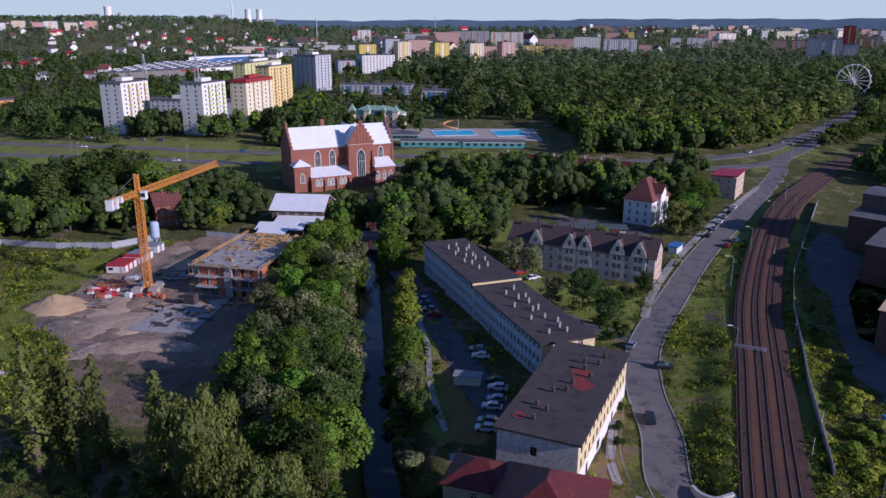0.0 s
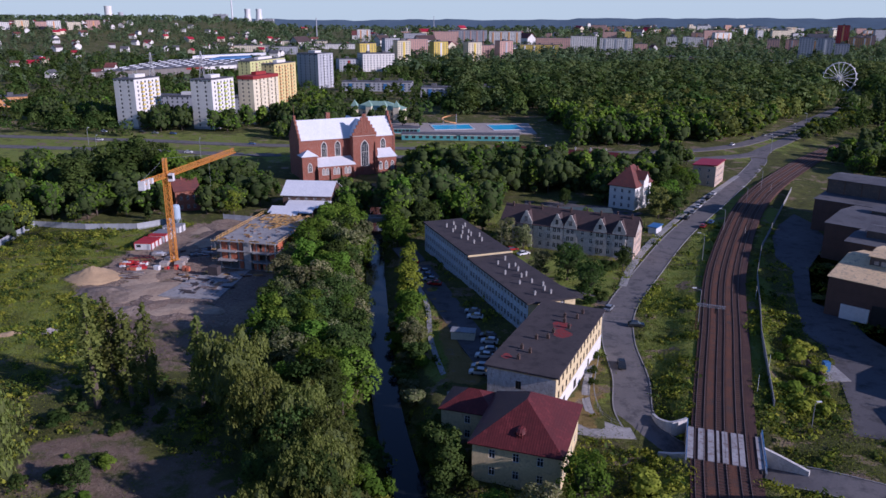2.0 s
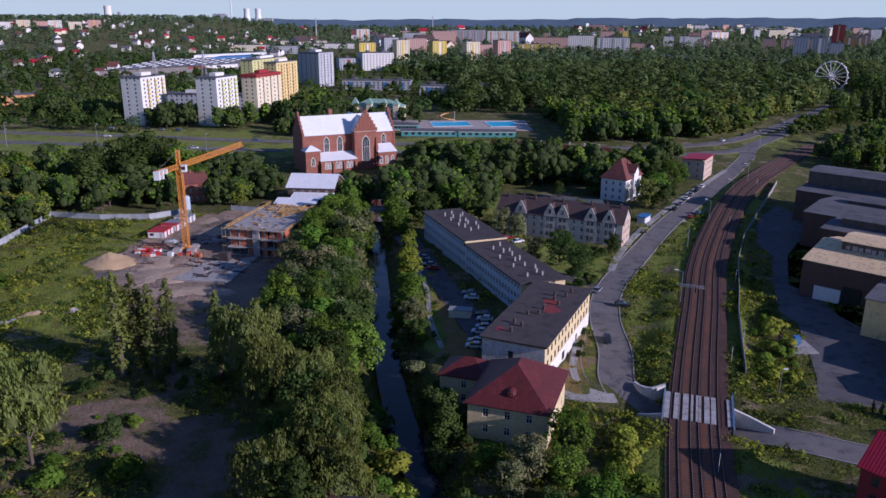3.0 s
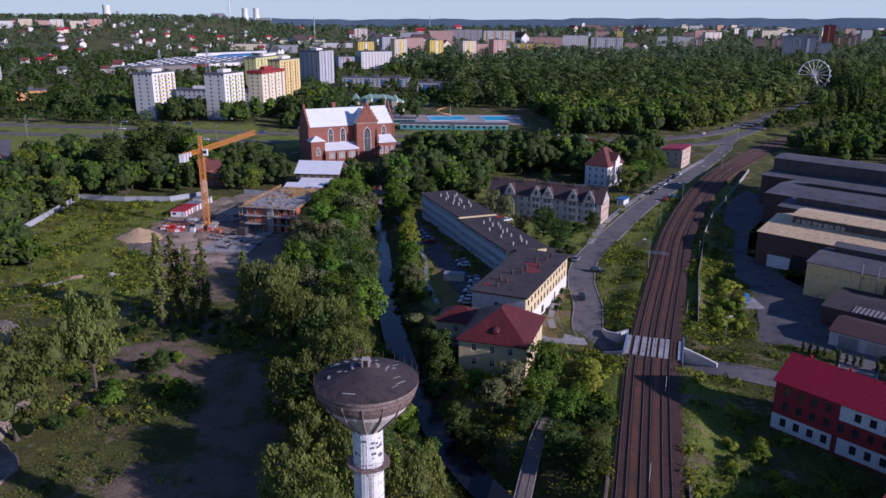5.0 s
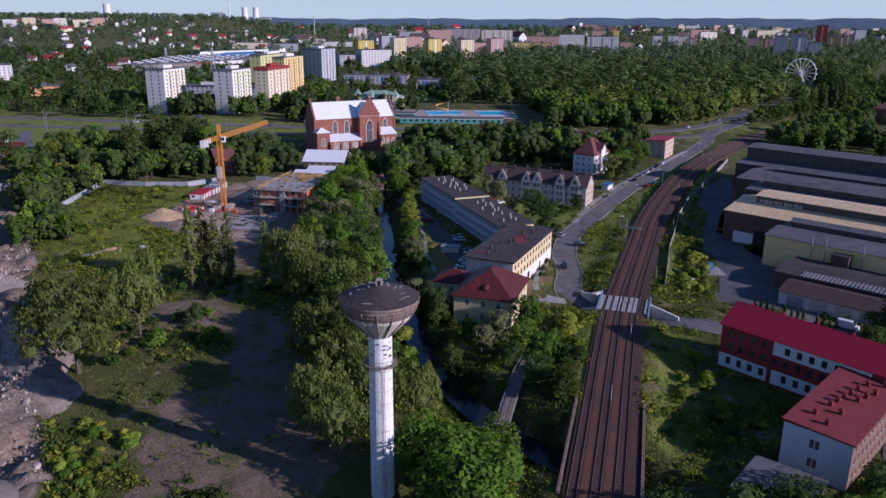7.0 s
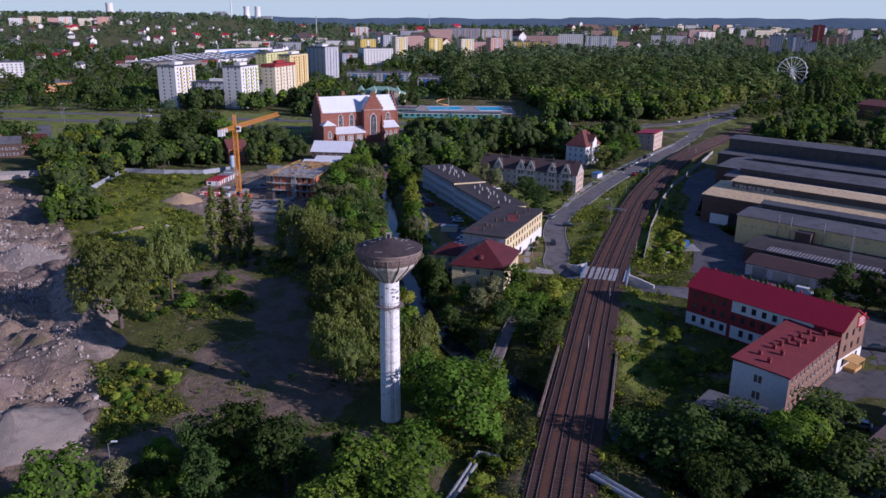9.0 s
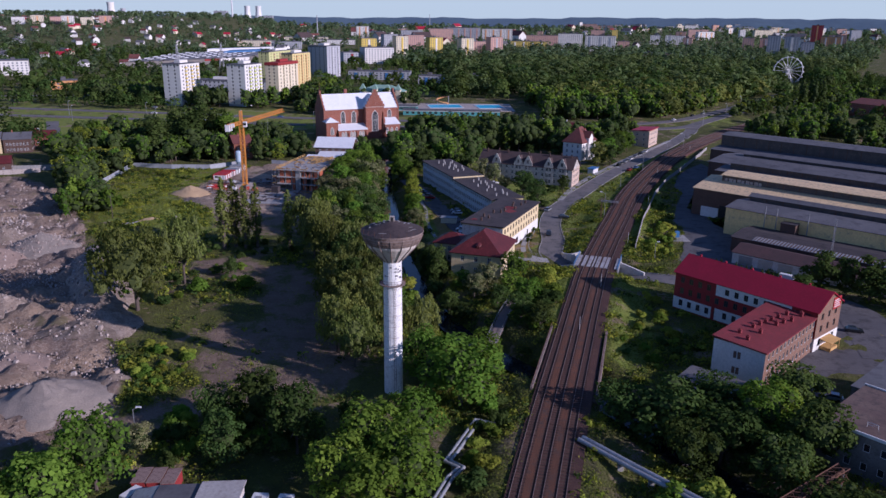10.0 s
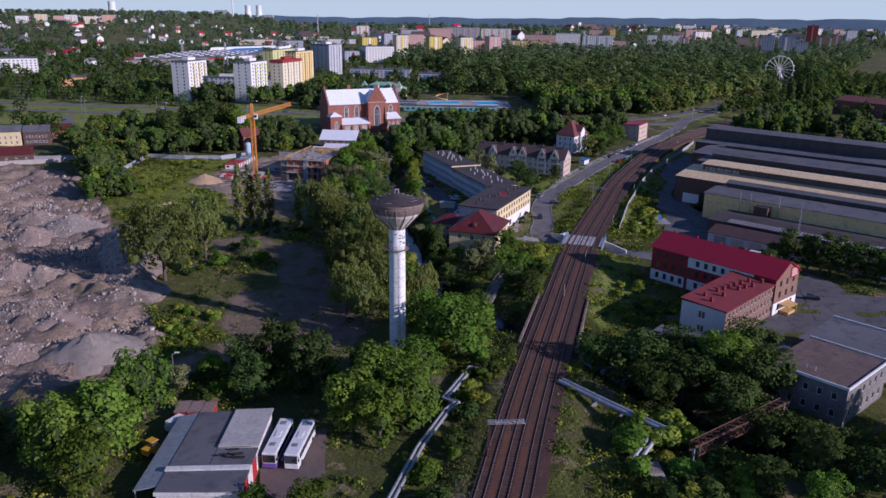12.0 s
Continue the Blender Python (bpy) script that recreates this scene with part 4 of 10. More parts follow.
for x, y in ((5.0, 4.5), (6.2, 8.4), (4.0, 9.6), (5.2, 15.8), (7.4, 17.2), (7.6, 20.6), (8.2, 27.5), (10.0, 24.6), (7.4, 30.5), (10.2, 31.0), (10.6, 34.6)):
    chimney(fb, x, y, 9.75, 0.9, 0.55, M_BRICK_DARK, True, "fb")

# long building in shade-tinted blue-grey, in two joined lengths
lb, L = building("apartment_building", (22.5, 153), (35.0, 157.5), 39, 8.6, M_SHADEBLUE, "long three-storey building in shade-tinted blue-grey with pale window bands", cols=(2, 12, 0, 19), rows=three_rows, w=1.2, group="apartment buildings", margin=0.6)
slab_roof(lb, L, 39, 8.6, M_FELT, 0.5, 0.4)
bm = bmesh.new()
wall_face(bm, (0, -0.05), (L, -0.05), -0.5, 8.5, openings(L, 2, three_rows, 1.2, 0.6), 0, 0.1)
part("gable_render", bm, M_CREAM, lb, "cream gable wall")
lbr = random.Random(8)
for k in range(14):
    chimney(lb, (4.6, 8.0, 7.0, 9.2)[k % 4] + lbr.uniform(-1.0, 1.0), 3.0 + k * 2.3 + lbr.uniform(-1.5, 1.5), 9.0, lbr.uniform(0.8, 1.2), 0.42, M_CONCRETE, True, "lb")
for k in range(20):
    bm = bmesh.new()
    box(bm, -0.09, 0.0, 0.55 + k * 1.988, 0.83 + k * 1.988, -0.4, 8.5)
    part("pilaster", bm, M_PLASTER, lb)
lf, L = building("apartment_building", (9.3, 189.9), (21.8, 194.4), 40, 9.4, M_SHADEBLUE, "long three-storey building in shade-tinted blue-grey, its roof a step higher", cols=(0, 12, 2, 19), rows=[(a + 0.5, b) for a, b in three_rows], w=1.2, group="apartment buildings", margin=0.6)
slab_roof(lf, L, 40, 9.4, M_FELT, 0.5, 0.4)
bm = bmesh.new()
box(bm, -0.5, L + 0.5, -0.58, -0.45, 9.3, 9.84)
part("fascia", bm, M_CREAM, lf, "pale step between the two roofs")
for k in range(14):
    chimney(lf, (5.0, 8.2, 6.6, 9.4)[k % 4] + lbr.uniform(-1.2, 1.2), 11.0 + k * 1.75 + lbr.uniform(-1.2, 1.2), 9.8, lbr.uniform(0.8, 1.2), 0.42, M_CONCRETE, True, "lb")
for k in range(20):
    bm = bmesh.new()
    box(bm, -0.09, 0.0, 0.55 + k * 2.04, 0.83 + k * 2.04, -0.4, 9.3)
    part("pilaster", bm, M_PLASTER, lf)

# cream house under the dark red hipped roof
rh, L = building("house", (6.0, 91.5), (20.5, 86.5), 18.5, 7.4, M_CREAM, "two-storey cream house with a dark red hipped sheet roof", "house", cols=(3, 4, 2, 3), rows=[(1.4, 1.6), (4.7, 1.7)], w=1.1, style="cross", margin=1.4)
hip_roof(rh, L, 18.5, 7.4, 5.4, M_REDROOF, 0.7, 3.0)
bm = bmesh.new()
lathe(bm, [(1.05, 0), (0.95, 0.4), (0.6, 0.75), (0.15, 0.9)], 12)
for v in bm.verts:
    v.co = Vector((v.co.x + L * 0.51, v.co.y * 1.7 + 3.0, v.co.z + 9.3 - 0.15))
box(bm, L * 0.51 - 0.5, L * 0.51 + 0.5, 1.35, 2.4, 8.6, 9.55)
part("dormer", bm, M_REDROOF, rh, "small eyebrow dormer")
rw, Lw = building("house_wing", (0.8, 105.5), (10.5, 102.2), 8.5, 7.0, M_CREAM, "cream side wing with a low dark red roof", "house", cols=(1, 0, 2, 2), rows=[(1.4, 1.6), (4.4, 1.6)], w=1.1)
hip_roof(rw, Lw, 8.5, 7.0, 2.6, M_REDROOF, 0.5, 2.0)

# white villa with a tall tiled roof
vi, L = building("villa", (72, 289), (81, 282.3), 17, 9.8, M_WHITEWALL, "white three-storey villa with a steep red-brown tiled roof", "house", cols=(3, 5, 0, 4), rows=[(1.0, 1.6), (4.0, 1.6), (7.0, 1.5)], w=1.0, margin=0.8)
hip_roof(vi, L, 17, 9.8, 7.6, M_TILE, 0.7, 4.0)
bm = bmesh.new()
box(bm, L - 2.0, L + 1.2, 6.0, 11.0, -0.5, 12.3)
box(bm, L + 1.2, L + 1.26, 7.0, 8.0, 7.2, 8.6, 1)
box(bm, L + 1.2, L + 1.26, 9.0, 10.0, 7.2, 8.6, 1)
for a, b in ((5.4, 8.5), (11.6, 8.5)):
    plates(bm, [(L - 3.5, a, 12.1), (L + 1.7, a, 12.1), (L + 1.7, b, 15.4), (L - 3.5, b, 15.4)], 0.2, 2)
quad(bm, [(L + 1.2, 6, 12.3), (L + 1.2, 11, 12.3), (L + 1.2, 8.5, 15.2)])
part("bay", bm, [M_WHITEWALL, M_GLASS, M_TILE], vi, "gabled front bay")
for x, y in ((L / 2 - 1.5, 5.5), (L / 2 + 1.5, 11), (L / 2 + 2.5, 8.5)):
    chimney(vi, x, y, 14.5, 1.8, 0.5, M_BRICK, True, "vi")

# gabled terrace
gt, L = building("terraced_house", (22.5, 235.5), (64.2, 215.5), 12.5, 8.4, M_TERRACE, "long grey-plastered terrace with gabled dormers and a dark tiled roof", "house", cols=(15, 4, 0, 4), rows=[(1.0, 1.7), (3.9, 1.7), (6.5, 1.5)], w=1.1, gable=4.8)
gable_roof(gt, L, 12.5, 8.4, 4.8, M_TILE_DARK, 0.5)
for x in (9.2, 20.2, 24.9, 35.0, 41.4):
    bm = bmesh.new()
    box(bm, x - 2.2, x + 2.2, -0.35, 3.0, -0.5, 8.8)
    for hw0, hw1, z0, z1 in ((2.2, 1.9, 8.8, 9.7), (1.9, 0.55, 9.7, 12.2), (0.55, 0.3, 12.2, 12.9)):
        lo, hi = [[bm.verts.new((x + sx * hw, yy, z)) for sx, yy in ((-1, -0.35), (1, -0.35), (1, 0.05), (-1, 0.05))] for hw, z in ((hw0, z0), (hw1, z1))]
        for i in range(4):
            bm.faces.new((lo[i], lo[(i + 1) % 4], hi[(i + 1) % 4], hi[i]))
        bm.faces.new(hi)
    for s in (-1, 1):
        plates(bm, [(x + s * 2.3, -0.1, 8.9), (x + s * 2.3, 5.6, 8.9), (x, 5.6, 12.4), (x, -0.1, 12.4)], 0.15, 2)
    box(bm, x - 0.5, x + 0.5, -0.39, -0.34, 9.3, 10.9, 1)
    for z in (1.2, 4.0, 6.6):
        for dx in (-1.2, 0.25):
            box(bm, x + dx, x + dx + 0.95, -0.38, -0.34, z, z + 1.5, 1)
            box(bm, x + dx + 0.44, x + dx + 0.51, -0.41, -0.36, z, z + 1.5, 3)
    part("dormer_gable", bm, [M_TERRACE, M_GLASS, M_TILE_DARK, M_FRAME], gt, "pointed plaster gable rising through the eaves")
for k in range(9):
    chimney(gt, 2.5 + k * 5.2, 6.2 + (k % 2) * 1.6 - 0.8, 12.4, 1.5, 0.5, M_BRICK_DARK, True, "gt")
# The end wall's warm sunlit tone is put into a separate pinkish skin.
bm = bmesh.new()
wall_face(bm, (L + 0.04, 0), (L + 0.04, 12.5), -0.5, 8.3, openings(12.5, 4, [(1.0, 1.7), (3.9, 1.7), (6.5, 1.5)], 1.1), 0, 0.06)
part("gable_render", bm, M_PINK, gt, "end wall skin painted in a sunlit pink tone")

ga, L = building("garage", (50, 270), (69, 268), 7, 2.7, M_BRICK_DARK, "low row of garages with a dull teal felt roof", "garage", cols=(0, 0, 0, 0))
slab_roof(ga, L, 7, 2.7, M_GARAGE_FELT, 0.3, 0.25)
for k in range(6):
    bm = bmesh.new()
    box(bm, 0.5 + k * 3.1, 2.9 + k * 3.1, -0.06, 0.0, -0.2, 2.2)
    part("garage_door", bm, M_BRIGHTRED if k in (1, 4) else M_GREYWALL, ga)

# brick house at the site gate, half hidden among trees
bh, L = building("house", (-106, 279), (-97.5, 283.5), 13, 8.6, M_BRICK, "old red-brick house with a tiled roof among trees", "house", cols=(3, 4, 2, 4), rows=[(1.0, 1.7), (4.6, 1.7)], w=1.0, gable=3.6)
gable_roof(bh, L, 13, 8.6, 3.6, M_TILE, 0.5)
chimney(bh, L * 0.4, 6.0, 11.4, 1.5, 0.6, M_BRICK, True, "bg")

# small pink block
pk, L = building("house", (121, 333), (130, 327.5), 18, 9.6, M_PINK, "small three-storey pinkish house with a red sheet roof", "house", cols=(2, 6, 2, 5), rows=[(1.0, 1.5), (4.0, 1.5), (7.0, 1.5)], w=1.0)
slab_roof(pk, L, 18, 9.6, M_BRIGHTRED, 0.5, 0.35, 0.6)
row, L = building("terraced_house", (30, 388), (92, 362), 10, 4.5, M_PLASTER, "low terrace with a long red roof behind trees", "house", cols=(12, 2, 0, 2), rows=[(1.0, 1.5)], w=1.1, gable=3.4)
gable_roof(row, L, 10, 4.5, 3.4, M_REDROOF, 0.5)
for k in range(8):
    chimney(row, 4 + k * 8, 5, 7.6, 1.6, 0.7, M_PLASTER, True, "row")


# ---- church ----
CH = rect_pose((-66, 345), (-66 + 9.0, 345 + 4.3), 1.5)[0]
church = thing("church", CH, "large red-brick church with pale sheet roofs and a stepped transept gable", "church")


def lancet(parent, x, y, z, w, h, facing="f"):
    """A pointed window with a pale stone surround and tracery bars, set proud of the wall."""
    bm = bmesh.new()
    def arch(ww, z0, z1, out, mi):
        pts = [(-ww / 2, z0), (ww / 2, z0), (ww / 2, z1 - ww * 0.8)]
        for t in (0.33, 0.66):
            pts.append((ww / 2 * (1 - t * t), z1 - ww * 0.8 * (1 - t)))
        pts.append((0, z1))
        for t in (0.66, 0.33):
            pts.append((-ww / 2 * (1 - t * t), z1 - ww * 0.8 * (1 - t)))
        pts.append((-ww / 2, z1 - ww * 0.8))
        front = [bm.verts.new((px, -out, pz)) for px, pz in pts]
        back = [bm.verts.new((px, 0.1, pz)) for px, pz in pts]
        bm.faces.new(front).material_index = mi
        for i in range(len(pts)):
            bm.faces.new([front[i], back[i], back[(i + 1) % len(pts)], front[(i + 1) % len(pts)]]).material_index = mi
    arch(w + 0.7, -0.3, h + 0.5, 0.10, 0)
    arch(w, 0, h, 0.13, 1)
    for k in range(1, 4):
        box(bm, -w / 2 + w * k / 4 - 0.05, -w / 2 + w * k / 4 + 0.05, -0.2, -0.12, 0, h * 0.85, 0)
    box(bm, -w / 2, w / 2, -0.2, -0.12, h * 0.55, h * 0.55 + 0.12, 0)
    o = part("window", bm, [M_PLASTER, M_GLASS], parent, "pointed window with pale stone surround")
    o.matrix_basis = pose(x, y, z, 0, 0, {"f": 0, "r": 90, "l": -90}[facing])
    return o


def box_part(name, parent, mat, label, *dims):
    bm = bmesh.new()
    box(bm, *dims)
    return part(name, bm, mat, parent, label)


box_part("nave_wall", church, M_BRICK, "", 0, 48, 0, 17, -3, 17.5)
bm = bmesh.new()
for a in (-0.5, 17.5):
    plates(bm, [(0, a, 17.2), (48, a, 17.2), (48, 8.5, 26), (0, 8.5, 26)], 0.25)
part("nave_roof", bm, M_WHITEMETAL, church, "pale sheet-metal roof")
for x0, x1 in ((-1.0, 0.0), (48.0, 48.9)):
    bm = bmesh.new()
    for hw, z0, z1 in ((8.8, -3, 18.5), (7.4, 18.5, 20.3), (5.9, 20.3, 22.1), (4.3, 22.1, 24), (2.8, 24, 26), (1.2, 26, 28.4)):
        box(bm, x0, x1, 8.5 - hw, 8.5 + hw, z0, z1)
    part("stepped_gable", bm, M_BRICK, church, "stepped brick end gable")
bm = bmesh.new()
bar(bm, (-0.5, 8.5, 28.4), (-0.5, 8.5, 33.5), 0.16, 6)
box(bm, -0.56, -0.44, 7.7, 9.3, 32.0, 32.2)
part("cross", bm, M_RUST, church)
# transept
box_part("transept_wall", church, M_BRICK, "", 25, 37, -4.5, 22, -3, 18.6)
bm = bmesh.new()
for a in (24.7, 37.3):
    plates(bm, [(a, -4.3, 18.4), (a, 21.5, 18.4), (31, 21.5, 25.6), (31, -4.3, 25.6)], 0.25)
part("transept_roof", bm, M_WHITEMETAL, church, "pale sheet-metal roof")
bm = bmesh.new()
for hw, z0, z1 in ((6.3, 18.6, 20.2), (5.3, 20.2, 22.0), (4.2, 22.0, 23.8), (3.1, 23.8, 25.6), (2.0, 25.6, 27.4), (0.9, 27.4, 29.2)):
    box(bm, 31 - hw, 31 + hw, -4.9, -4.1, z0, z1)
part("transept_gable", bm, M_BRICK, church, "stepped brick gable")
for dx in (-4.6, -3.1, -1.5, 0, 1.5, 3.1, 4.6):
    box_part("gable_pilaster", church, M_BRICK, "", 31 + dx - 0.28, 31 + dx + 0.28, -5.1, -4.85, 19.4, 28.6 - abs(dx) * 1.65)
box_part("string_course", church, M_PLASTER, "pale stone band", 24.8, 37.2, -4.62, -4.5, 18.3, 18.8)
for x in (24.6, 36.2):
    bm = bmesh.new()
    box(bm, x, x + 1.2, -5.7, -4.4, -3, 11)
    box(bm, x + 0.1, x + 1.1, -5.2, -4.4, 11, 15)
    part("buttress", bm, M_BRICK, church)
lancet(church, 31, -4.5, 3.5, 3.6, 12.5)
for x in (11.5, 18.5):
    lancet(church, x, 0, 8.6, 2.4, 7.2)
lancet(church, 42.5, 0, 8.4, 2.2, 7.4)
# aisle and porches
box_part("aisle_wall", church, M_BRICK, "", 6, 25, -7.5, 0, -3, 5.4)
bm = bmesh.new()
plates(bm, [(5.7, -7.9, 5.3), (25, -7.9, 5.3), (25, 0, 8.4), (5.7, 0, 8.4)], 0.2)
part("aisle_roof", bm, M_WHITEMETAL, church, "pale lean-to roof")
for x in (8.6, 10.4, 14.2, 16.0, 20.0, 21.8):
    lancet(church, x, -7.5, 1.2, 0.9, 2.9)
for x in (6.1, 12.3, 18.0, 24.0):
    bm = bmesh.new()
    box(bm, x - 0.4, x + 0.4, -8.4, -7.4, -3, 3.6)
    plates(bm, [(x - 0.45, -8.5, 3.5), (x + 0.45, -8.5, 3.5), (x + 0.45, -7.3, 4.8), (x - 0.45, -7.3, 4.8)], 0.2)
    part("buttress", bm, M_BRICK, church)
box_part("porch_wall", church, M_BRICK, "", -1.5, 6, -6.5, 0, -3, 10.5)
bm = bmesh.new()
for f in ([(-2, -7, 10.4), (6.5, -7, 10.4), (2.2, -3.2, 13.2)], [(6.5, -7, 10.4), (6.5, 0.4, 10.4), (2.2, -3.2, 13.2)], [(-2, 0.4, 10.4), (-2, -7, 10.4), (2.2, -3.2, 13.2)], [(6.5, 0.4, 10.4), (-2, 0.4, 10.4), (2.2, -3.2, 13.2)]):
    plates(bm, f, 0.2)
part("porch_roof", bm, M_WHITEMETAL, church, "pale pyramid roof")
lancet(church, 2.2, -6.5, 3.0, 1.6, 4.0)
box_part("chapel_wall", church, M_BRICK, "", 37, 47, -6.5, 0, -3, 7.6)
bm = bmesh.new()
plates(bm, [(36.8, -7, 7.5), (47.4, -7, 7.5), (46.5, 0, 11.0), (36.8, 0, 11.0)], 0.2)
part("chapel_roof", bm, M_WHITEMETAL, church, "pale lean-to roof")
for x in (38.6, 41.6, 44.8):
    lancet(church, x, -6.5, 1.6, 1.1, 3.6)
box_part("chimney", church, M_BRICK, "", 19.5, 21.5, 20, 22, 0, 27.5)
# parish hall below it
hall, L = building("parish_hall", (-63, 281), (-43.5, 279), 18, 7.0, M_BRICK_DARK, "brick hall with a pale ribbed sheet-metal roof", "hall", cols=(5, 4, 0, 0), rows=[(1.0, 1.6), (4.2, 1.6)], w=1.2, gable=4.0)
gable_roof(hall, L, 18, 7.0, 4.0, M_WHITEMETAL, 0.8)
for k, (a, b, y0, y1, z) in enumerate(((3, 20, -7, -0.4, 3.6), (-2, 15, -13, -7.2, 2.8), (0, 10, -18, -13.2, 2.4))):
    lean = thing("shed", hall.matrix_world @ pose((a + b) / 2, (y0 + y1) / 2, 0), "low shed with a pale sheet roof beside the hall", "shed", "low sheds")
    hw, hd = (b - a) / 2, (y1 - y0) / 2
    bm = bmesh.new()
    box(bm, -hw, hw, -hd, hd, -0.5, z)
    part("wall", bm, M_BRICK_DARK, lean)
    bm = bmesh.new()
    plates(bm, [(-hw - 0.4, -hd - 0.4, z), (hw + 0.4, -hd - 0.4, z), (hw + 0.4, hd + 0.3, z + 1.2), (-hw - 0.4, hd + 0.3, z + 1.2)], 0.15)
    part("roof", bm, M_WHITEMETAL, lean)


# ---- tower blocks ----
def tower_block(p0, p1, W, storeys, wall, label, cols, accent=None, top=None, group="tower blocks", balcony=True, base=True):
    H = storeys * 2.75 + 1.8
    rows = [(1.9 + 2.75 * k, 1.35) for k in range(storeys)]
    b, L = building("tower_block", p0, p1, W, H, wall, label, "tower block", cols=cols, rows=rows, w=1.3, style="mid", group=group, margin=1.6)
    slab_roof(b, L, W, H, M_FELT_GREY, 0.25, 0.5)
    bm = bmesh.new()
    box(bm, L * 0.3, L * 0.62, W * 0.35, W * 0.75, H + 0.5, H + 2.6)
    for k in range(3):
        bar(bm, (L * (0.35 + 0.1 * k), W * 0.5, H + 2.6), (L * (0.35 + 0.1 * k), W * 0.5, H + 5.5), 0.07)
    part("lift_house", bm, top or M_WHITEWALL, b)
    if top:
        bm = bmesh.new()
        box(bm, -0.35, L + 0.35, -0.35, W + 0.35, H - 1.7, H + 0.55)
        part("attic_band", bm, top, b, "dark red top storey band")
    else:
        n = 5
        for k in range(n):
            bm = bmesh.new()
            box(bm, L * k / n + 0.5, L * (k + 1) / n - 0.5, -0.06, 0.0, H - 1.1, H - 0.4)
            part("attic_opening", bm, M_GLASS, b)
    if base:
        band(b, L, W, -0.8, 1.5, M_GREYWALL, "frbl", 0.06, "plinth")
    if balcony and cols[1]:
        bm0 = None
        for r in range(storeys):
            for c in range(1, cols[1], 2):
                m = pose(L, 1.6 + (W - 3.2) / cols[1] * (c + 0.5), 1.2 + 2.75 * r)
                if bm0 is None:
                    bm = bmesh.new()
                    box(bm, 0, 1.2, -1.2, 1.2, 0, 0.15)
                    box(bm, 1.1, 1.2, -1.2, 1.2, 0.15, 1.05, 1)
                    for s in (-1.2, 1.1):
                        box(bm, 0, 1.1, s, s + 0.1, 0.15, 1.05, 1)
                    bm0 = part("balcony", bm, [M_CONCRETE, accent or M_WHITE], b)
                    bm0.matrix_basis = m
                else:
                    again(bm0, m, b)
    return b, L


M_PALEYELLOW = surface("pale_yellow_wall_paint", (0.74, 0.60, 0.26), (0.68, 0.55, 0.25), 0.85, 0.2, 2.0, 0.06)
M_PALELIME = surface("pale_lime_wall_paint", (0.62, 0.62, 0.26), (0.57, 0.56, 0.26), 0.85, 0.2, 2.0, 0.06)
tower_block((-213.2, 491.4), (-198, 486.5), 26, 11, M_WHITEWALL, "eleven-storey white tower block with yellow balconies", (2, 6, 0, 0), M_YELLOWPAINT)
tower_block((-162.2, 489.4), (-147, 484.5), 26, 11, M_WHITEWALL, "eleven-storey white tower block with lime green panels", (2, 6, 0, 0), M_LIME)
tower_block((-137.4, 514.2), (-126, 510.5), 34, 11, M_CREAMWALL, "eleven-storey cream tower block under a dark red attic", (2, 6, 0, 0), M_CREAMWALL, M_REDPAINT)
tower_block((-142, 609.6), (-131, 606), 36, 12, M_PALEYELLOW, "pale yellow panel block with orange balconies", (2, 7, 0, 0), M_ORANGEPAINT)
tower_block((-146, 795), (-122, 780), 24, 12, M_GREYWALL, "tall grey panel block", (4, 4, 0, 0), M_WHITE)
tower_block((-181.6, 693), (-170, 690), 72, 11, M_PALELIME, "pale lime and salmon panel block", (2, 10, 0, 0), M_SALMON)
tower_block((-225, 580), (-140, 568), 12, 4, M_GREYWALL, "low grey panel block behind the towers", (20, 2, 0, 0), None, None, "panel blocks", False)

# ---- site under construction ----
sb, L = None, 19.5
m, L = rect_pose((-69, 208), (-50.2, 203.5), 0.0)
shell = thing("unfinished_building", m, "three-storey concrete shell with orange block infill and timber edging", "construction")
for k, z in enumerate((0.0, 3.0, 6.0, 9.0)):
    box_part("floor_slab", shell, M_CONCRETE, "", -0.3, L + 0.3, -0.6 if k else 0, 33, z - 0.25, z)
for k in range(3):
    for i in range(7):
        for y in (0.4, 8, 16, 24, 32):
            x = 0.4 + i * (L - 0.8) / 6
            box_part("column", shell, M_CONCRETE, "", x - 0.2, x + 0.2, y - 0.2, y + 0.2, k * 3, k * 3 + 2.75)
for k in range(3):
    for x0, x1 in ((0.8, 2.6), (3.9, 6.0), (6.6, 8.0), (11.6, 13.6), (14.6, 16.4), (17.0, 19.0)):
        if (k, x0) in ((0, 3.9), (0, 0.8), (1, 14.6)):
            continue
        box_part("block_infill", shell, M_CLINKER, "", x0, x1, 0.25, 0.5, k * 3, k * 3 + 2.72)
    for y0, y1 in ((2, 6.5), (10, 15), (18, 22.5)):
        box_part("block_infill", shell, M_CLINKER, "", L - 0.5, L - 0.25, y0, y1, k * 3, k * 3 + 2.7)
box_part("stair_core", shell, M_CONCRETE, "", 8.6, 11.0, -0.4, 3.5, 0, 9.2)
for k in range(2):
    for x in (0, 12.0):
        box_part("balcony_slab", shell, M_CONCRETE, "", x + 0.2, x + 6.6, -1.9, -0.6, 2.8 + k * 3, 3.0 + k * 3)
rnd = random.Random(11)
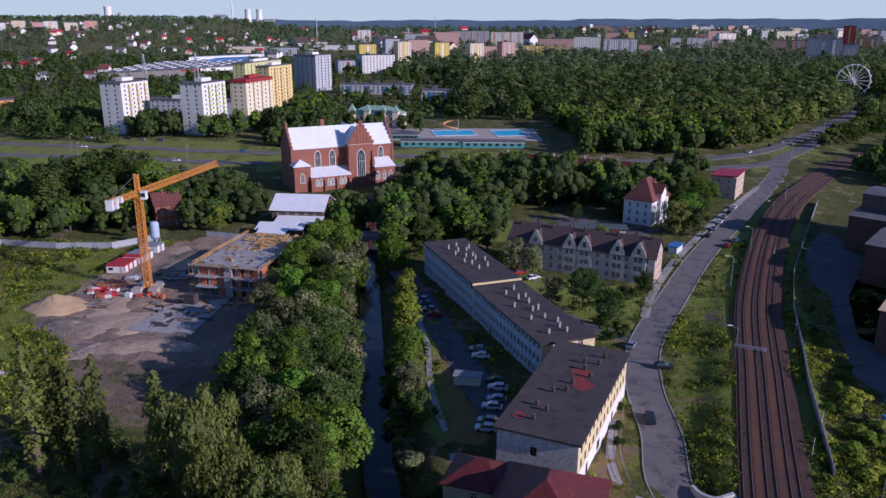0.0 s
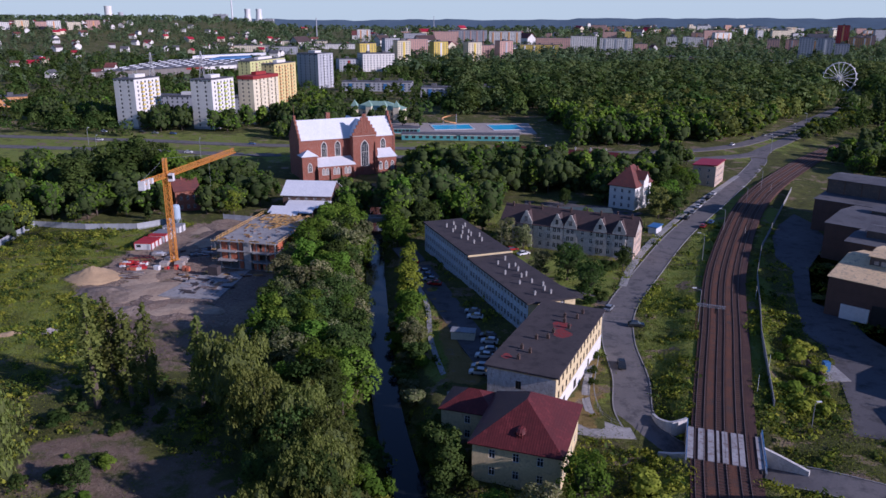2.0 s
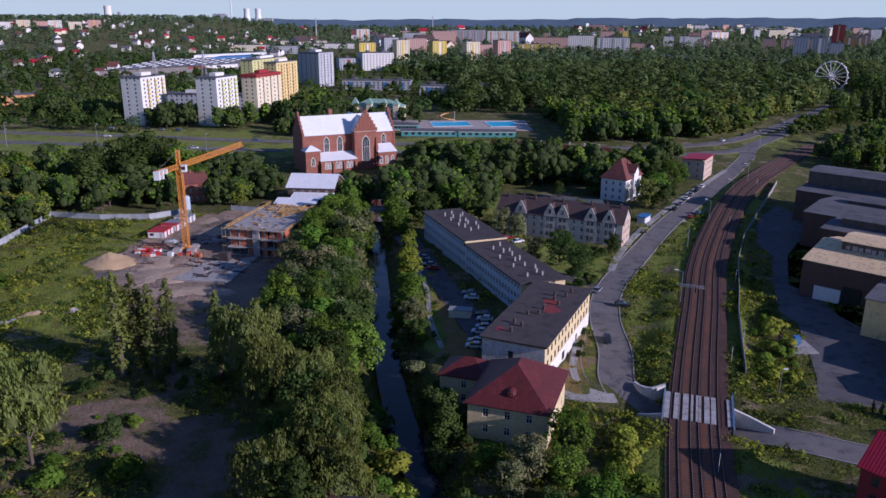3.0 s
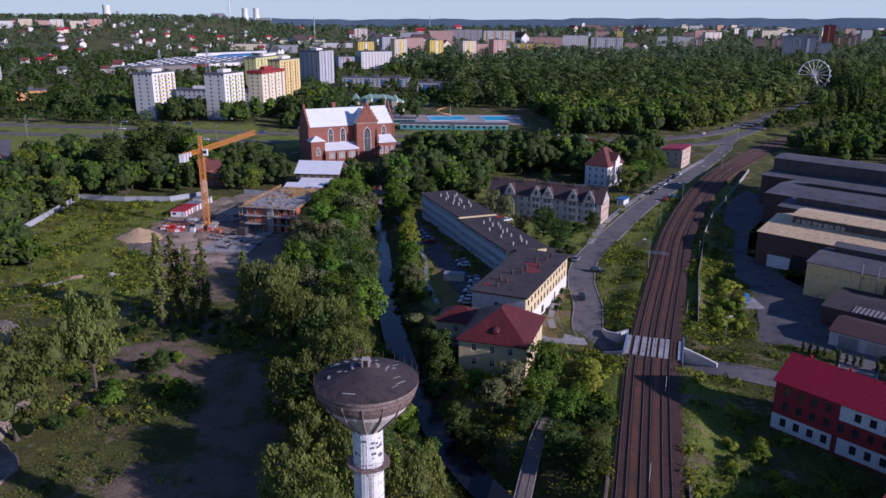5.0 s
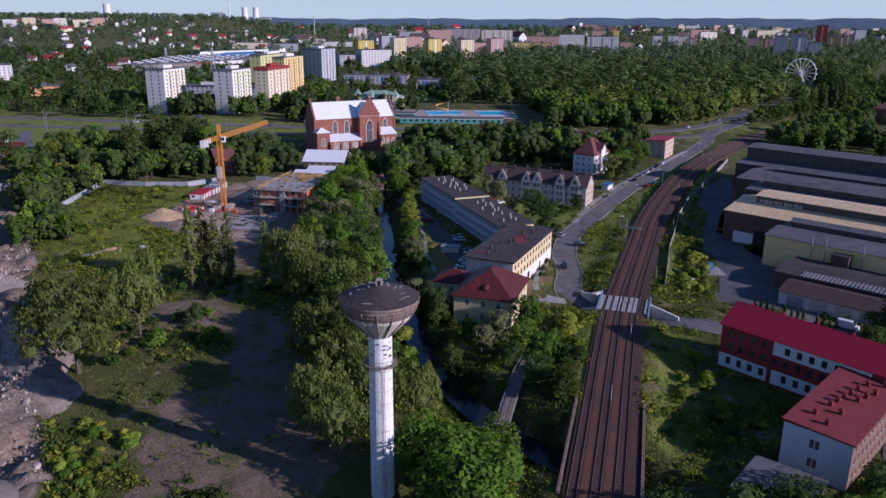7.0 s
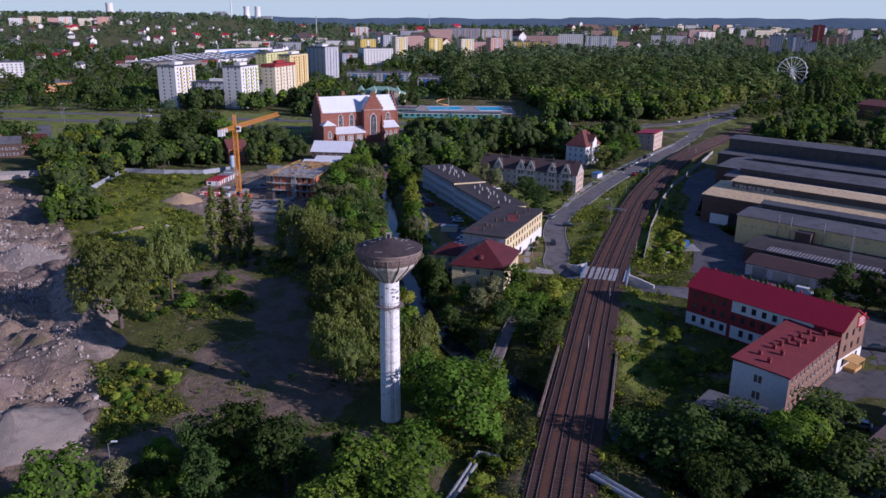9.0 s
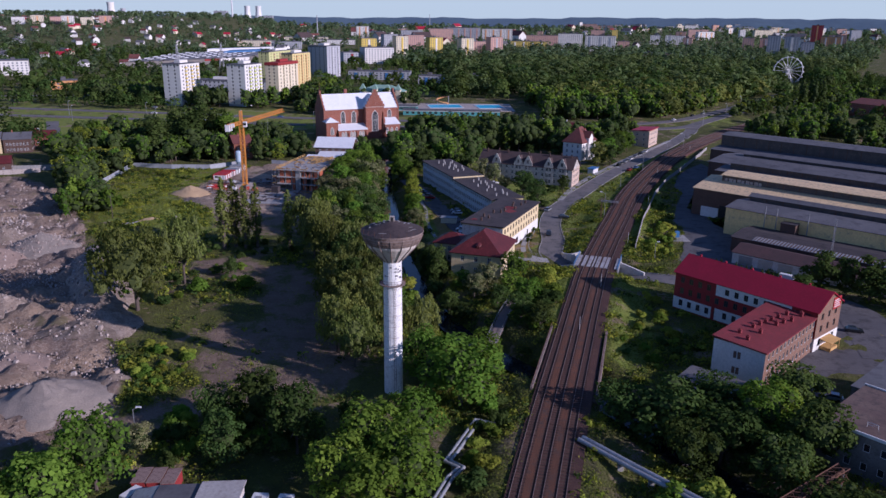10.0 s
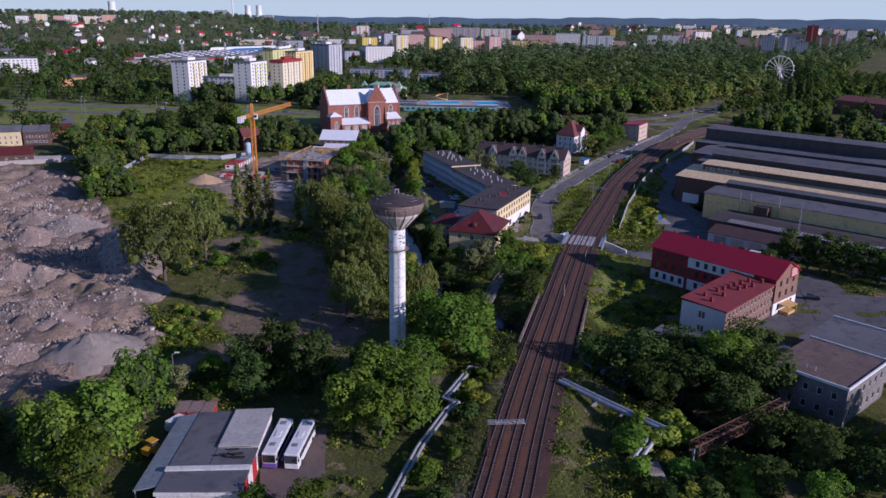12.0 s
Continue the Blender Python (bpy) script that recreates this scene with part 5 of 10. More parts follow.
for k in range(95):
    x, y = rnd.uniform(1.5, L), 33 - 17 * rnd.random() ** 1.5
    n_len = rnd.uniform(0.9, 2.4)
    o = box_part("board", shell, M_TIMBER, "", -n_len, n_len, -rnd.uniform(0.08, 0.6), rnd.uniform(0.08, 0.6), 0, rnd.uniform(0.06, 0.2))
    o.matrix_basis = pose(x, y, 9.01 + rnd.uniform(0, 0.5), rnd.uniform(-5, 5), rnd.uniform(-8, 8), rnd.choice((0, 90, 2, 88, rnd.uniform(0, 180))))
for k in range(40):
    x, y, z = rnd.uniform(0.5, L - 0.5), rnd.uniform(0.8, 31), rnd.choice((0, 3, 6))
    if k % 2:
        x, y = L - rnd.uniform(-0.1, 1.2), rnd.uniform(0.5, 32)
    bm = bmesh.new()
    bar(bm, (x, y, z), (x, y, z + 2.75), 0.07)
    part("prop", bm, M_YELLOW if k % 3 else M_RUST, shell, "painted steel prop")
for k in range(26):
    x, y = rnd.uniform(0.5, L - 0.5), rnd.uniform(0.5, 16)
    o = box_part("roof_clutter", shell, rnd.choice((M_TIMBER, M_CONC_DARK, M_STEEL, M_RUST)), "", -rnd.uniform(0.2, 1.1), rnd.uniform(0.2, 1.1), -0.2, 0.2, 0, rnd.uniform(0.1, 0.5))
    o.matrix_basis = pose(x, y, 9.01, 0, 0, rnd.uniform(0, 180))
for k in range(12):
    x = rnd.uniform(0, L)
    bm = bmesh.new()
    bar(bm, (x, -1.2, 8.7), (x, -1.5, 10.3), 0.05)
    box(bm, x - 0.1, x + rnd.uniform(1.2, 2.2), -1.55, -1.48, 9.5 + rnd.uniform(0, 0.4), 9.75 + rnd.uniform(0, 0.4))
    part("guard_rail", bm, M_TIMBER, shell)
for side in range(2):
    for k in range(17):
        x = -0.9 if side == 0 else L + 0.9
        y = k * 2.0 + 0.4
        bm = bmesh.new()
        bar(bm, (x, y, 8.6), (x, y, 10.2), 0.05)
        box(bm, x - 0.04, x + 0.04, y, y + 1.9, 9.2, 9.4)
        box(bm, x - 0.04, x + 0.04, y, y + 1.9, 9.8, 9.98)
        part("guard_rail", bm, M_TIMBER, shell)
scaf = thing("scaffold", m @ pose(-2.6, 0, 0), "timber and steel scaffold against the shell", "scaffold")
for i in range(6):
    for x in (0, 1.3):
        bm = bmesh.new()
        bar(bm, (x, i * 2.4, 0), (x, i * 2.4, 9.4), 0.06)
        part("standard", bm, M_STEEL, scaf)
for z in (2.8, 5.8, 8.6):
    bm = bmesh.new()
    box(bm, -0.1, 1.4, -0.4, 12.4, z, z + 0.08)
    part("platform", bm, M_TIMBER, scaf)
slab = thing("concrete_slab", pose(-70, 188, 0.0), "bare grey concrete foundation slab with timber and rebar on it", "slab")
bm = bmesh.new()
quads = [(-9.5, -7), (8, -10.5), (11.5, 16), (-3.5, 10)]
lo = [bm.verts.new((x, y, -0.2)) for x, y in quads]
hi = [bm.verts.new((x, y, 0.45)) for x, y in quads]
bm.faces.new(hi)
for i in range(4):
    bm.faces.new([lo[i], lo[(i + 1) % 4], hi[(i + 1) % 4], hi[i]])
part("deck", bm, M_CONCRETE, slab)
for k in range(46):
    o = box_part("plank", slab, rnd.choice((M_CONC_DARK, M_STEEL, M_GREYMETAL, M_CONC_PALE, M_FELT, M_FELT)), "", -rnd.uniform(0.4, 2.4), rnd.uniform(0.4, 2.4), -rnd.uniform(0.1, 0.9), rnd.uniform(0.1, 0.6), 0, rnd.uniform(0.05, 0.25))
    o.matrix_basis = pose(rnd.uniform(-5, 8.5), rnd.uniform(-6, 9), 0.45, 0, 0, rnd.choice((-12, -10, 78, 80, -15)))
bm = bmesh.new()
box(bm, -1.6, 1.6, -1.2, 1.2, 0, 2.9)
part("shaft", bm, M_FELT, slab, "black formwork box").matrix_basis = pose(1.5, 11.5, 0.3, 0, 0, -14)


# tower crane
crane = thing("tower_crane", pose(-84.5, 211, 0.0, 0, 0, 0), "orange-yellow lattice tower crane with white counterweights", "crane")


def lattice(bm, a, b, w, n, flat=False, r=0.09, up=None):
    """A square or triangular lattice girder between two points."""
    a, b = Vector(a), Vector(b)
    d = (b - a).normalized()
    s = (d.cross(up or Vector((0, 0, 1)))).normalized() if abs(d.z) < 0.9 else Vector((1, 0, 0))
    t = s.cross(d).normalized()
    corners = [(-0.5, -0.5), (0.5, -0.5), (0, 0.6)] if flat else [(-0.5, -0.5), (0.5, -0.5), (0.5, 0.5), (-0.5, 0.5)]
    at = lambda k, i: a + (b - a) * (i / n) + s * corners[k][0] * w + t * corners[k][1] * w
    m = len(corners)
    for k in range(m):
        bar(bm, at(k, 0), at(k, n), r)
        for i in range(n):
            bar(bm, at(k, i), at((k + 1) % m, i + 1), r * 0.6)
            bar(bm, at((k + 1) % m, i), at(k, i + 1), r * 0.6)
            bar(bm, at(k, i), at((k + 1) % m, i), r * 0.5)


bm = bmesh.new()
lattice(bm, (0, 0, 1.0), (0, 0, 28.5), 1.7, 17, r=0.13)
part("mast", bm, M_CRANE, crane)
bm = bmesh.new()
lattice(bm, (0, 0, 28.5), (0, 0, 34.5), 1.0, 4, r=0.12)
part("tower_head", bm, M_CRANE, crane)
JIB = Vector((0.235, 0.972, 0)).normalized()
bm = bmesh.new()
lattice(bm, (0, 0, 29.2), JIB * 44 + Vector((0, 0, 29.6)), 1.5, 30, True, 0.1)
part("jib", bm, M_CRANE, crane)
bm = bmesh.new()
lattice(bm, (0, 0, 29.2), JIB * -13 + Vector((0, 0, 29.2)), 1.3, 8, True, 0.1)
part("counter_jib", bm, M_CRANE, crane)
bm = bmesh.new()
bar(bm, (0, 0, 34.4), JIB * 30 + Vector((0, 0, 30.6)), 0.04)
bar(bm, (0, 0, 34.4), JIB * -12 + Vector((0, 0, 29.9)), 0.04)
bar(bm, JIB * 26 + Vector((0, 0, 29)), JIB * 26 + Vector((0, 0, 20)), 0.03)
part("stay_cable", bm, M_STEEL, crane)
for k in range(3):
    bm = bmesh.new()
    box(bm, -0.9, 0.9, -0.6, 0.6, -2.2 if k < 2 else -1.0, 0.6)
    part("counterweight", bm, M_WHITE, crane, "white counterweight").matrix_basis = Matrix.Translation(JIB * (-12.6 + 2.1 * k) + Vector((0, 0, 29.2)))
bm = bmesh.new()
box(bm, 0.9, 2.4, -0.9, 0.9, 27.3, 29.6)
box(bm, 1.0, 2.3, -0.95, -0.9, 28.1, 29.2, 1)
part("cab", bm, [M_WHITE, M_GLASS], crane, "white operator cab")
for sx, sy in ((-2.4, -2.4), (2.4, -2.4), (2.4, 2.4), (-2.4, 2.4)):
    box_part("ballast_block", crane, M_CONC_PALE, "concrete ballast block", sx - 1.3, sx + 1.3, sy - 1.3, sy + 1.3, -0.3, 1.6)
bm = bmesh.new()
for sx in (-1, 1):
    bar(bm, (sx * 2.6, -2.6, 1.3), (-sx * 2.6, 2.6, 1.3), 0.25)
part("base_cross", bm, M_CRANE, crane)

# containers, stacks, tanks


def container(x, y, rz, top, label):
    c = thing("site_container", pose(x, y, ground_z(x, y), 0, 0, rz), label, "container", "site containers")
    bm = bmesh.new()
    box(bm, -3, 3, -1.2, 1.2, 0.1, 2.6)
    part("body", bm, M_WHITE, c)
    bm = bmesh.new()
    box(bm, -3.06, 3.06, -1.26, 1.26, 2.35, 2.72)
    for s in (-3.05, 2.85):
        for t in (-1.25, 1.05):
            box(bm, s, s + 0.2, t, t + 0.2, 0, 2.4)
    part("trim", bm, top, c)
    bm = bmesh.new()
    box(bm, 1.3, 2.2, -1.24, -1.18, 0.2, 2.2)
    box(bm, -2.2, -0.8, -1.24, -1.18, 1.1, 2.0, 1)
    part("door", bm, [M_GREYWALL, M_GLASS], c)
    return c


for k in range(3):
    container(-100.0 + 0.3 * k, 227 + 2.7 * k, -3, M_RED, "white site container with red trim")
for k in range(3):
    container(-98.6 + 0.5 * k, 236.5 + 2.7 * k, -3, (M_RED, M_GREYMETAL, M_GREYMETAL)[k], "white site container with red trim" if k == 0 else "white site container with a grey roof")
for k in range(2):
    container(-97.5 + 0.6 * k, 248 + 2.7 * k, -3, M_GREYMETAL, "white site container with a grey roof")
silo = thing("cement_silo", pose(-98.2, 256, ground_z(-98.2, 256)), "pale blue cement silo on steel legs", "silo")
bm = bmesh.new()
lathe(bm, [(0.3, 1.5), (1.5, 3.4), (1.5, 8.0), (1.2, 8.6), (0.2, 8.9)], 16)
part("tank", bm, surface("pale_blue_steel", (0.45, 0.56, 0.66), (0.38, 0.48, 0.58), 0.5), silo, smooth=False)
for sx, sy in ((-1, -1), (1, -1), (1, 1), (-1, 1)):
    bm = bmesh.new()
    bar(bm, (sx * 1.2, sy * 1.2, -0.3), (sx * 1.1, sy * 1.1, 3.6), 0.1)
    part("leg", bm, M_STEEL, silo)


def stack(name, x, y, rz, n, size, mats, label, seed, spread=(2.5, 1.2)):
    r = random.Random(seed)
    s = thing(name, pose(x, y, ground_z(x, y), 0, 0, rz), label, "building material", "site materials")
    for k in range(n):
        o = box_part("piece", s, r.choice(mats), "", -size[0] * r.uniform(0.6, 1), size[0], -size[1], size[1], 0, size[2] * r.uniform(0.7, 1.2))
        o.matrix_basis = pose(r.uniform(-spread[0], spread[0]), r.uniform(-spread[1], spread[1]), 0.02 + r.random() * 0.2, 0, 0, r.uniform(-9, 9))
    return s


stack("brick_pallet", -81.5, 204.5, -8, 12, (0.5, 0.5, 1.2), [M_CLINKER, M_RED], "pallets of orange building blocks", 1, (4.0, 0.8))
stack("formwork_stack", -97.5, 209, -5, 16, (0.8, 0.6, 0.9), [M_RED, M_CLINKER, M_WHITE, M_RED], "heap of red formwork panels", 2, (4.5, 2.5))
stack("steel_bundle", -101, 203, -6, 22, (3.2, 0.15, 0.4), [M_RUST, M_CONC_DARK], "bundles of rusty reinforcing bars", 3, (2.5, 3.5))
stack("timber_pile", -98, 214, -6, 14, (2.2, 0.2, 0.5), [M_RUST, M_TIMBER, M_CONC_DARK], "dark timber and steel lengths", 4, (2.5, 2.0))
stack("timber_pile", -95, 199.5, -12, 20, (2.6, 0.16, 0.4), [M_RUST, M_CONC_DARK, M_TIMBER, M_CONC_PALE], "dark timber lengths and steel on trodden earth", 21, (3.0, 3.0))
stack("formwork_stack", -95, 205.5, 8, 14, (0.9, 0.5, 0.8), [M_RED, M_CLINKER, M_WHITE], "heap of red and white formwork panels", 22, (3.0, 1.6))
stack("steel_bundle", -98, 217, -5, 18, (2.6, 0.2, 0.4), [M_RUST, M_REDPAINT, M_CONC_DARK], "rusty brown reinforcing steel in loose piles", 23, (3.5, 2.2))
stack("site_debris", -81, 221, 15, 26, (1.0, 0.35, 0.5), [M_CONC_DARK, M_STEEL, M_FELT, M_RUST, M_CONC_PALE], "dark mixed offcuts and pipes beside the crane", 24, (4.5, 4.0))
stack("site_debris", -76.5, 197.5, -10, 16, (1.1, 0.3, 0.4), [M_TIMBER, M_CONC_PALE, M_STEEL, M_RUST], "scattered boards and pipes beside the slab", 25, (3.5, 2.5))
stack("site_debris", -60, 199, -10, 18, (0.9, 0.3, 0.4), [M_TIMBER, M_RUST, M_STEEL, M_CONC_DARK], "boards and props below the shell", 26, (7, 1.4))
stack("plank_stack", -93, 221, -3, 8, (1.6, 0.8, 0.6), [M_CONC_PALE, M_WHITE, M_STEEL], "pale sheets stacked beside the containers", 27, (1.6, 1.2))
stack("crate", -88, 204.5, -6, 1, (0.9, 0.7, 1.3), [M_WHITE], "single white crate on the site", 5, (0.1, 0.1))
stack("site_debris", -76, 226, 10, 18, (1.0, 0.4, 0.5), [M_CONC_DARK, M_STEEL, M_FELT, M_CLINKER], "mixed building rubbish on bare earth", 6, (5, 6))
stack("concrete_scrap", -112, 148, 30, 8, (0.7, 0.5, 0.3), [M_CONCRETE, M_RUBBLE], "broken concrete pieces in the weeds", 7, (3, 1))


# ---- water tower ----
wt = thing("water_tower", pose(-7.75, 15.3, 3.3) @ Matrix.Diagonal((0.85, 0.85, 0.9955, 1)), "mushroom-shaped concrete water tower on a peeling white shaft", "water tower")
n = 16
bm = bmesh.new()
lathe(bm, [(2.25, -4.3), (2.18, 12), (2.12, 25.9)], 32)
part("shaft", bm, M_SHAFT, wt)
for k in range(n):
    a = 2 * math.pi * k / n
    p = Vector((math.cos(a) * 2.18, math.sin(a) * 2.18, 0))
    bm = bmesh.new()
    bar(bm, p * 1.02 + Vector((0, 0, -4.2)), p * 0.965 + Vector((0, 0, 25.8)), 0.05)
    part("shaft_rib", bm, M_SHAFT, wt)
bm = bmesh.new()
lathe(bm, [(2.10, 25.8), (2.45, 26.2), (5.9, 29.3), (6.3, 29.9)], 32)
# Pale concrete, lightened further to hold the sun bounced under the tank.
part("cone", bm, surface("bleached_cone_concrete", (0.80, 0.73, 0.67), (0.70, 0.62, 0.56), 0.9, 0.35, 2.0, 0.2, 0, (0.42, 0.33, 0.28), 0.45), wt, "pale conical underside")
for k in range(n):
    a = 2 * math.pi * k / n
    c, s = math.cos(a), math.sin(a)
    bm = bmesh.new()
    bar(bm, (c * 2.35, s * 2.35, 26.0), (c * 5.95, s * 5.95, 29.25), 0.11)
    bar(bm, (c * 5.95, s * 5.95, 29.25), (c * 6.38, s * 6.38, 29.9), 0.11)
    bar(bm, (c * 6.38, s * 6.38, 29.9), (c * 7.16, s * 7.16, 31.4), 0.10)
    part("rib", bm, M_CONC_DARK, wt)
bm = bmesh.new()
lathe(bm, [(6.3, 29.9), (6.78, 30.6), (7.10, 31.4), (7.12, 32.0), (7.3, 32.0), (7.3, 32.25)], 48)
part("tank_wall", bm, M_CONC_DARK, wt, "rain-stained brown tank wall")
bm = bmesh.new()
lathe(bm, [(7.3, 32.25), (7.1, 32.3), (3.5, 33.35), (0.6, 34.1)], 48)
part("roof", bm, surface("patched_tower_felt", (0.055, 0.042, 0.045), (0.08, 0.06, 0.06), 0.9, 0.25, 2.0, 0.2, 0, (0.03, 0.025, 0.027), 0.6), wt, "nearly black felted roof")
for z, r in ((30.1, 6.46), (30.6, 6.82), (31.1, 7.0), (31.7, 7.14)):
    bm = bmesh.new()
    lathe(bm, [(r, z), (r + 0.05, z + 0.04), (r, z + 0.08)], 48, caps=False)
    part("hoop", bm, M_RUST, wt)
rnd = random.Random(4)
for k in range(26):
    a = rnd.uniform(0, 2 * math.pi)
    r = rnd.uniform(1.5, 6.2)
    ln, w = rnd.uniform(0.2, 0.9), rnd.uniform(0.06, 0.2)
    o = box_part("bleached_patch", wt, M_CONCRETE, "", -ln, ln, -w, w, 0, 0.015)
    o.matrix_basis = pose(r * math.cos(a), r * math.sin(a), 34.30 - 0.275 * r + 0.03, 0, 0, rnd.uniform(0, 180))
bm = bmesh.new()
box(bm, -0.55, 0.55, -0.55, 0.55, 33.8, 35.0)
box(bm, -0.3, 0.3, -0.58, -0.54, 34.1, 34.9, 1)
part("hatch", bm, [M_CONC_PALE, M_BLACK], wt, "roof hatch")
bm = bmesh.new()
bar(bm, (-1.1, 1.4, 33.5), (-1.1, 1.4, 36.2), 0.05)
part("antenna", bm, M_RUST, wt)
for k in range(6):
    bm = bmesh.new()
    bar(bm, (-1.9 + 0.05 * k, 0.9 + 0.2 * k, 35.2 + 0.15 * k), (-0.3, 1.9 - 0.2 * k, 35.3 + 0.12 * k), 0.035)
    part("antenna_bar", bm, M_RUST, wt)
for k in range(24):
    a = 2 * math.pi * k / 24
    bm = bmesh.new()
    bar(bm, (7.25 * math.cos(a), 7.25 * math.sin(a), 32.2), (7.25 * math.cos(a), 7.25 * math.sin(a), 33.2), 0.035)
    part("railing_post", bm, M_RUST, wt)
bm = bmesh.new()
lathe(bm, [(2.0, 21.0), (3.1, 21.0), (3.1, 21.12), (2.0, 21.12)], 32, caps=False)
part("gallery", bm, M_CONC_DARK, wt)
for z in (21.6, 22.1):
    bm = bmesh.new()
    lathe(bm, [(3.06, z), (3.09, z + 0.03), (3.06, z + 0.06)], 32, caps=False)
    part("gallery_rail", bm, M_RUST, wt)
for k in range(16):
    a = 2 * math.pi * k / 16
    bm = bmesh.new()
    bar(bm, (3.06 * math.cos(a), 3.06 * math.sin(a), 21.1), (3.06 * math.cos(a), 3.06 * math.sin(a), 22.15), 0.03)
    bar(bm, (3.06 * math.cos(a), 3.06 * math.sin(a), 21.0), (2.2 * math.cos(a), 2.7 * math.sin(a), 20.3), 0.04)
    part("gallery_post", bm, M_RUST, wt)
M_GRIME = surface("dark_grime", (0.12, 0.12, 0.125), (0.2, 0.2, 0.2), 0.9, 1.0, 4.0, 0.05)
for k in range(16):
    a, z = rnd.uniform(-2.6, -0.4), rnd.uniform(22.4, 25.2)
    s = rnd.uniform(0.1, 0.35)
    o = box_part("peeled_patch", wt, M_GRIME, "", -s, s, -0.015, 0.015, -s * 0.5, s * 0.5)
    o.matrix_basis = pose(2.16 * math.cos(a), 2.16 * math.sin(a), z, 0, 0, math.degrees(a) + 90)

for k in range(9):
    z = -2.0 + 2.35 * k
    bm = bmesh.new()
    lathe(bm, [(2.19, z), (2.235, z + 0.04), (2.19, z + 0.08)], 32, caps=False)
    part("shaft_joint", bm, M_CONC_PALE, wt)
bm = bmesh.new()
for s in (-0.22, 0.22):
    bar(bm, (0.6 + s, -2.36, -4.0), (0.58 + s, -2.22, 21.1), 0.035)
for k in range(40):
    bar(bm, (0.38, -2.29, 0.8 + 0.5 * k), (0.82, -2.29, 0.8 + 0.5 * k), 0.02)
part("ladder", bm, M_RUST, wt, "thin rusty ladder up the shaft")

# ---- red-roofed works building and its wing ----
rb, L = building("works_building", (66, 65), (90.4, 35.6), 12.5, 10.4, M_REDPAINT, "dark red and white three-storey building with a bright red roof", "building", cols=(14, 3, 0, 2), rows=[(1.2, 1.7), (4.6, 1.7), (7.7, 1.6)], w=1.15, style="dark", gable=3.6)
gable_roof(rb, L, 12.5, 10.4, 3.6, M_BRIGHTRED, 0.5)
front_rows = [(1.2, 1.7), (4.6, 1.7), (7.7, 1.6)]
ops = openings(L, 14, front_rows, 1.15)
pit = (L - 2) / 14
for (u0, u1, z0, z1) in ((0.0, 1 + 4 * pit, 0.3, 3.5), (1 + 4 * pit + 1.0, L, 0.3, 3.5), (1 + 4 * pit + 0.8, 1 + 12 * pit, 7.0, 10.0)):
    bm = bmesh.new()
    sub = [(o[0] - u0, o[1] - u0, o[2], o[3]) for o in ops if o[0] > u0 and o[1] < u1 and o[2] > z0 and o[3] < z1]
    wall_face(bm, (u0, -0.05), (u1, -0.05), z0, z1, sub, 0, 0.08)
    part("white_panel", bm, M_WHITEWALL, rb, "whitewashed wall panel")
bm = bmesh.new()
wall_face(bm, (L + 0.05, 0), (L + 0.05, 12.5), 3.4, 10.3, [o for o in openings(12.5, 3, front_rows, 1.15) if o[2] > 3.4], 0, 0.08)
for z, y0, y1 in ((10.3, 0, 12.5),):
    quad(bm, [(L + 0.05, 0, z), (L + 0.05, 12.5, z), (L + 0.05, 6.25, z + 3.5)])
part("gable_brick", bm, M_BRICK_BROWN, rb, "brown brick end gable")
bm = bmesh.new()
wall_face(bm, (L + 0.06, 0), (L + 0.06, 12.5), 0.0, 3.4, [o for o in openings(12.5, 3, front_rows, 1.15) if o[2] < 3.4], 0, 0.08)
part("white_panel", bm, M_WHITEWALL, rb, "whitewashed ground floor")
bm = bmesh.new()
box(bm, L + 0.07, L + 0.2, 7.6, 11.6, 9.2, 12.0)
for k in range(4):
    box(bm, L + 0.2, L + 0.22, 8.0, 11.2 - 0.4 * (k % 2), 9.6 + 0.55 * k, 9.85 + 0.55 * k, 1)
part("sign_board", bm, [M_RED, M_WHITE], rb, "red sign board with illegible pale lines")
for k in range(5):
    chimney(rb, 3 + k * 7.4, 6.6, 13.8, 0.7, 0.4, M_BRIGHTRED, False, "rb")
bm = bmesh.new()
box(bm, L + 0.1, L + 2.6, 3.5, 7.5, 0.0, 0.9)
plates(bm, [(L + 0.1, 3.0, 2.9), (L + 3.0, 3.0, 2.5), (L + 3.0, 8.0, 2.5), (L + 0.1, 8.0, 2.9)], 0.12)
for y in (3.2, 7.8):
    bar(bm, (L + 2.8, y, 0), (L + 2.8, y, 2.5), 0.08)
part("loading_porch", bm, M_TIMBER, rb, "small yellow-brown porch")
ww, L = building("works_wing", (62.2, 24.3), (70.2, 16.2), 29.5, 8.8, M_BRICK_BROWN, "brown brick wing with a red felted roof and white gable", "building", cols=(0, 13, 0, 9), rows=[(1.2, 1.5), (4.0, 1.5), (6.6, 1.4)], w=0.9, style="plain")
bm = bmesh.new()
for a, b, za, zb in ((-0.4, L + 0.4, 9.2, 8.9),):
    plates(bm, [(a, -0.4, za + 0.3), (b, -0.4, zb), (b, 30.5, zb), (a, 30.5, za + 0.3)], 0.3)
M_WINGRED = surface("worn_red_roof_felt", (0.25, 0.040, 0.046), (0.20, 0.036, 0.040), 0.85, 0.3, 2.0, 0.15, 0, (0.13, 0.035, 0.036), 0.5)
part("roof", bm, M_WINGRED, ww)
bm = bmesh.new()
holes = [(4.6, 5.3, 5.6, 7.2), (5.5, 6.2, 5.6, 7.2), (4.6, 5.3, 2.0, 3.6), (5.5, 6.2, 2.0, 3.6)]
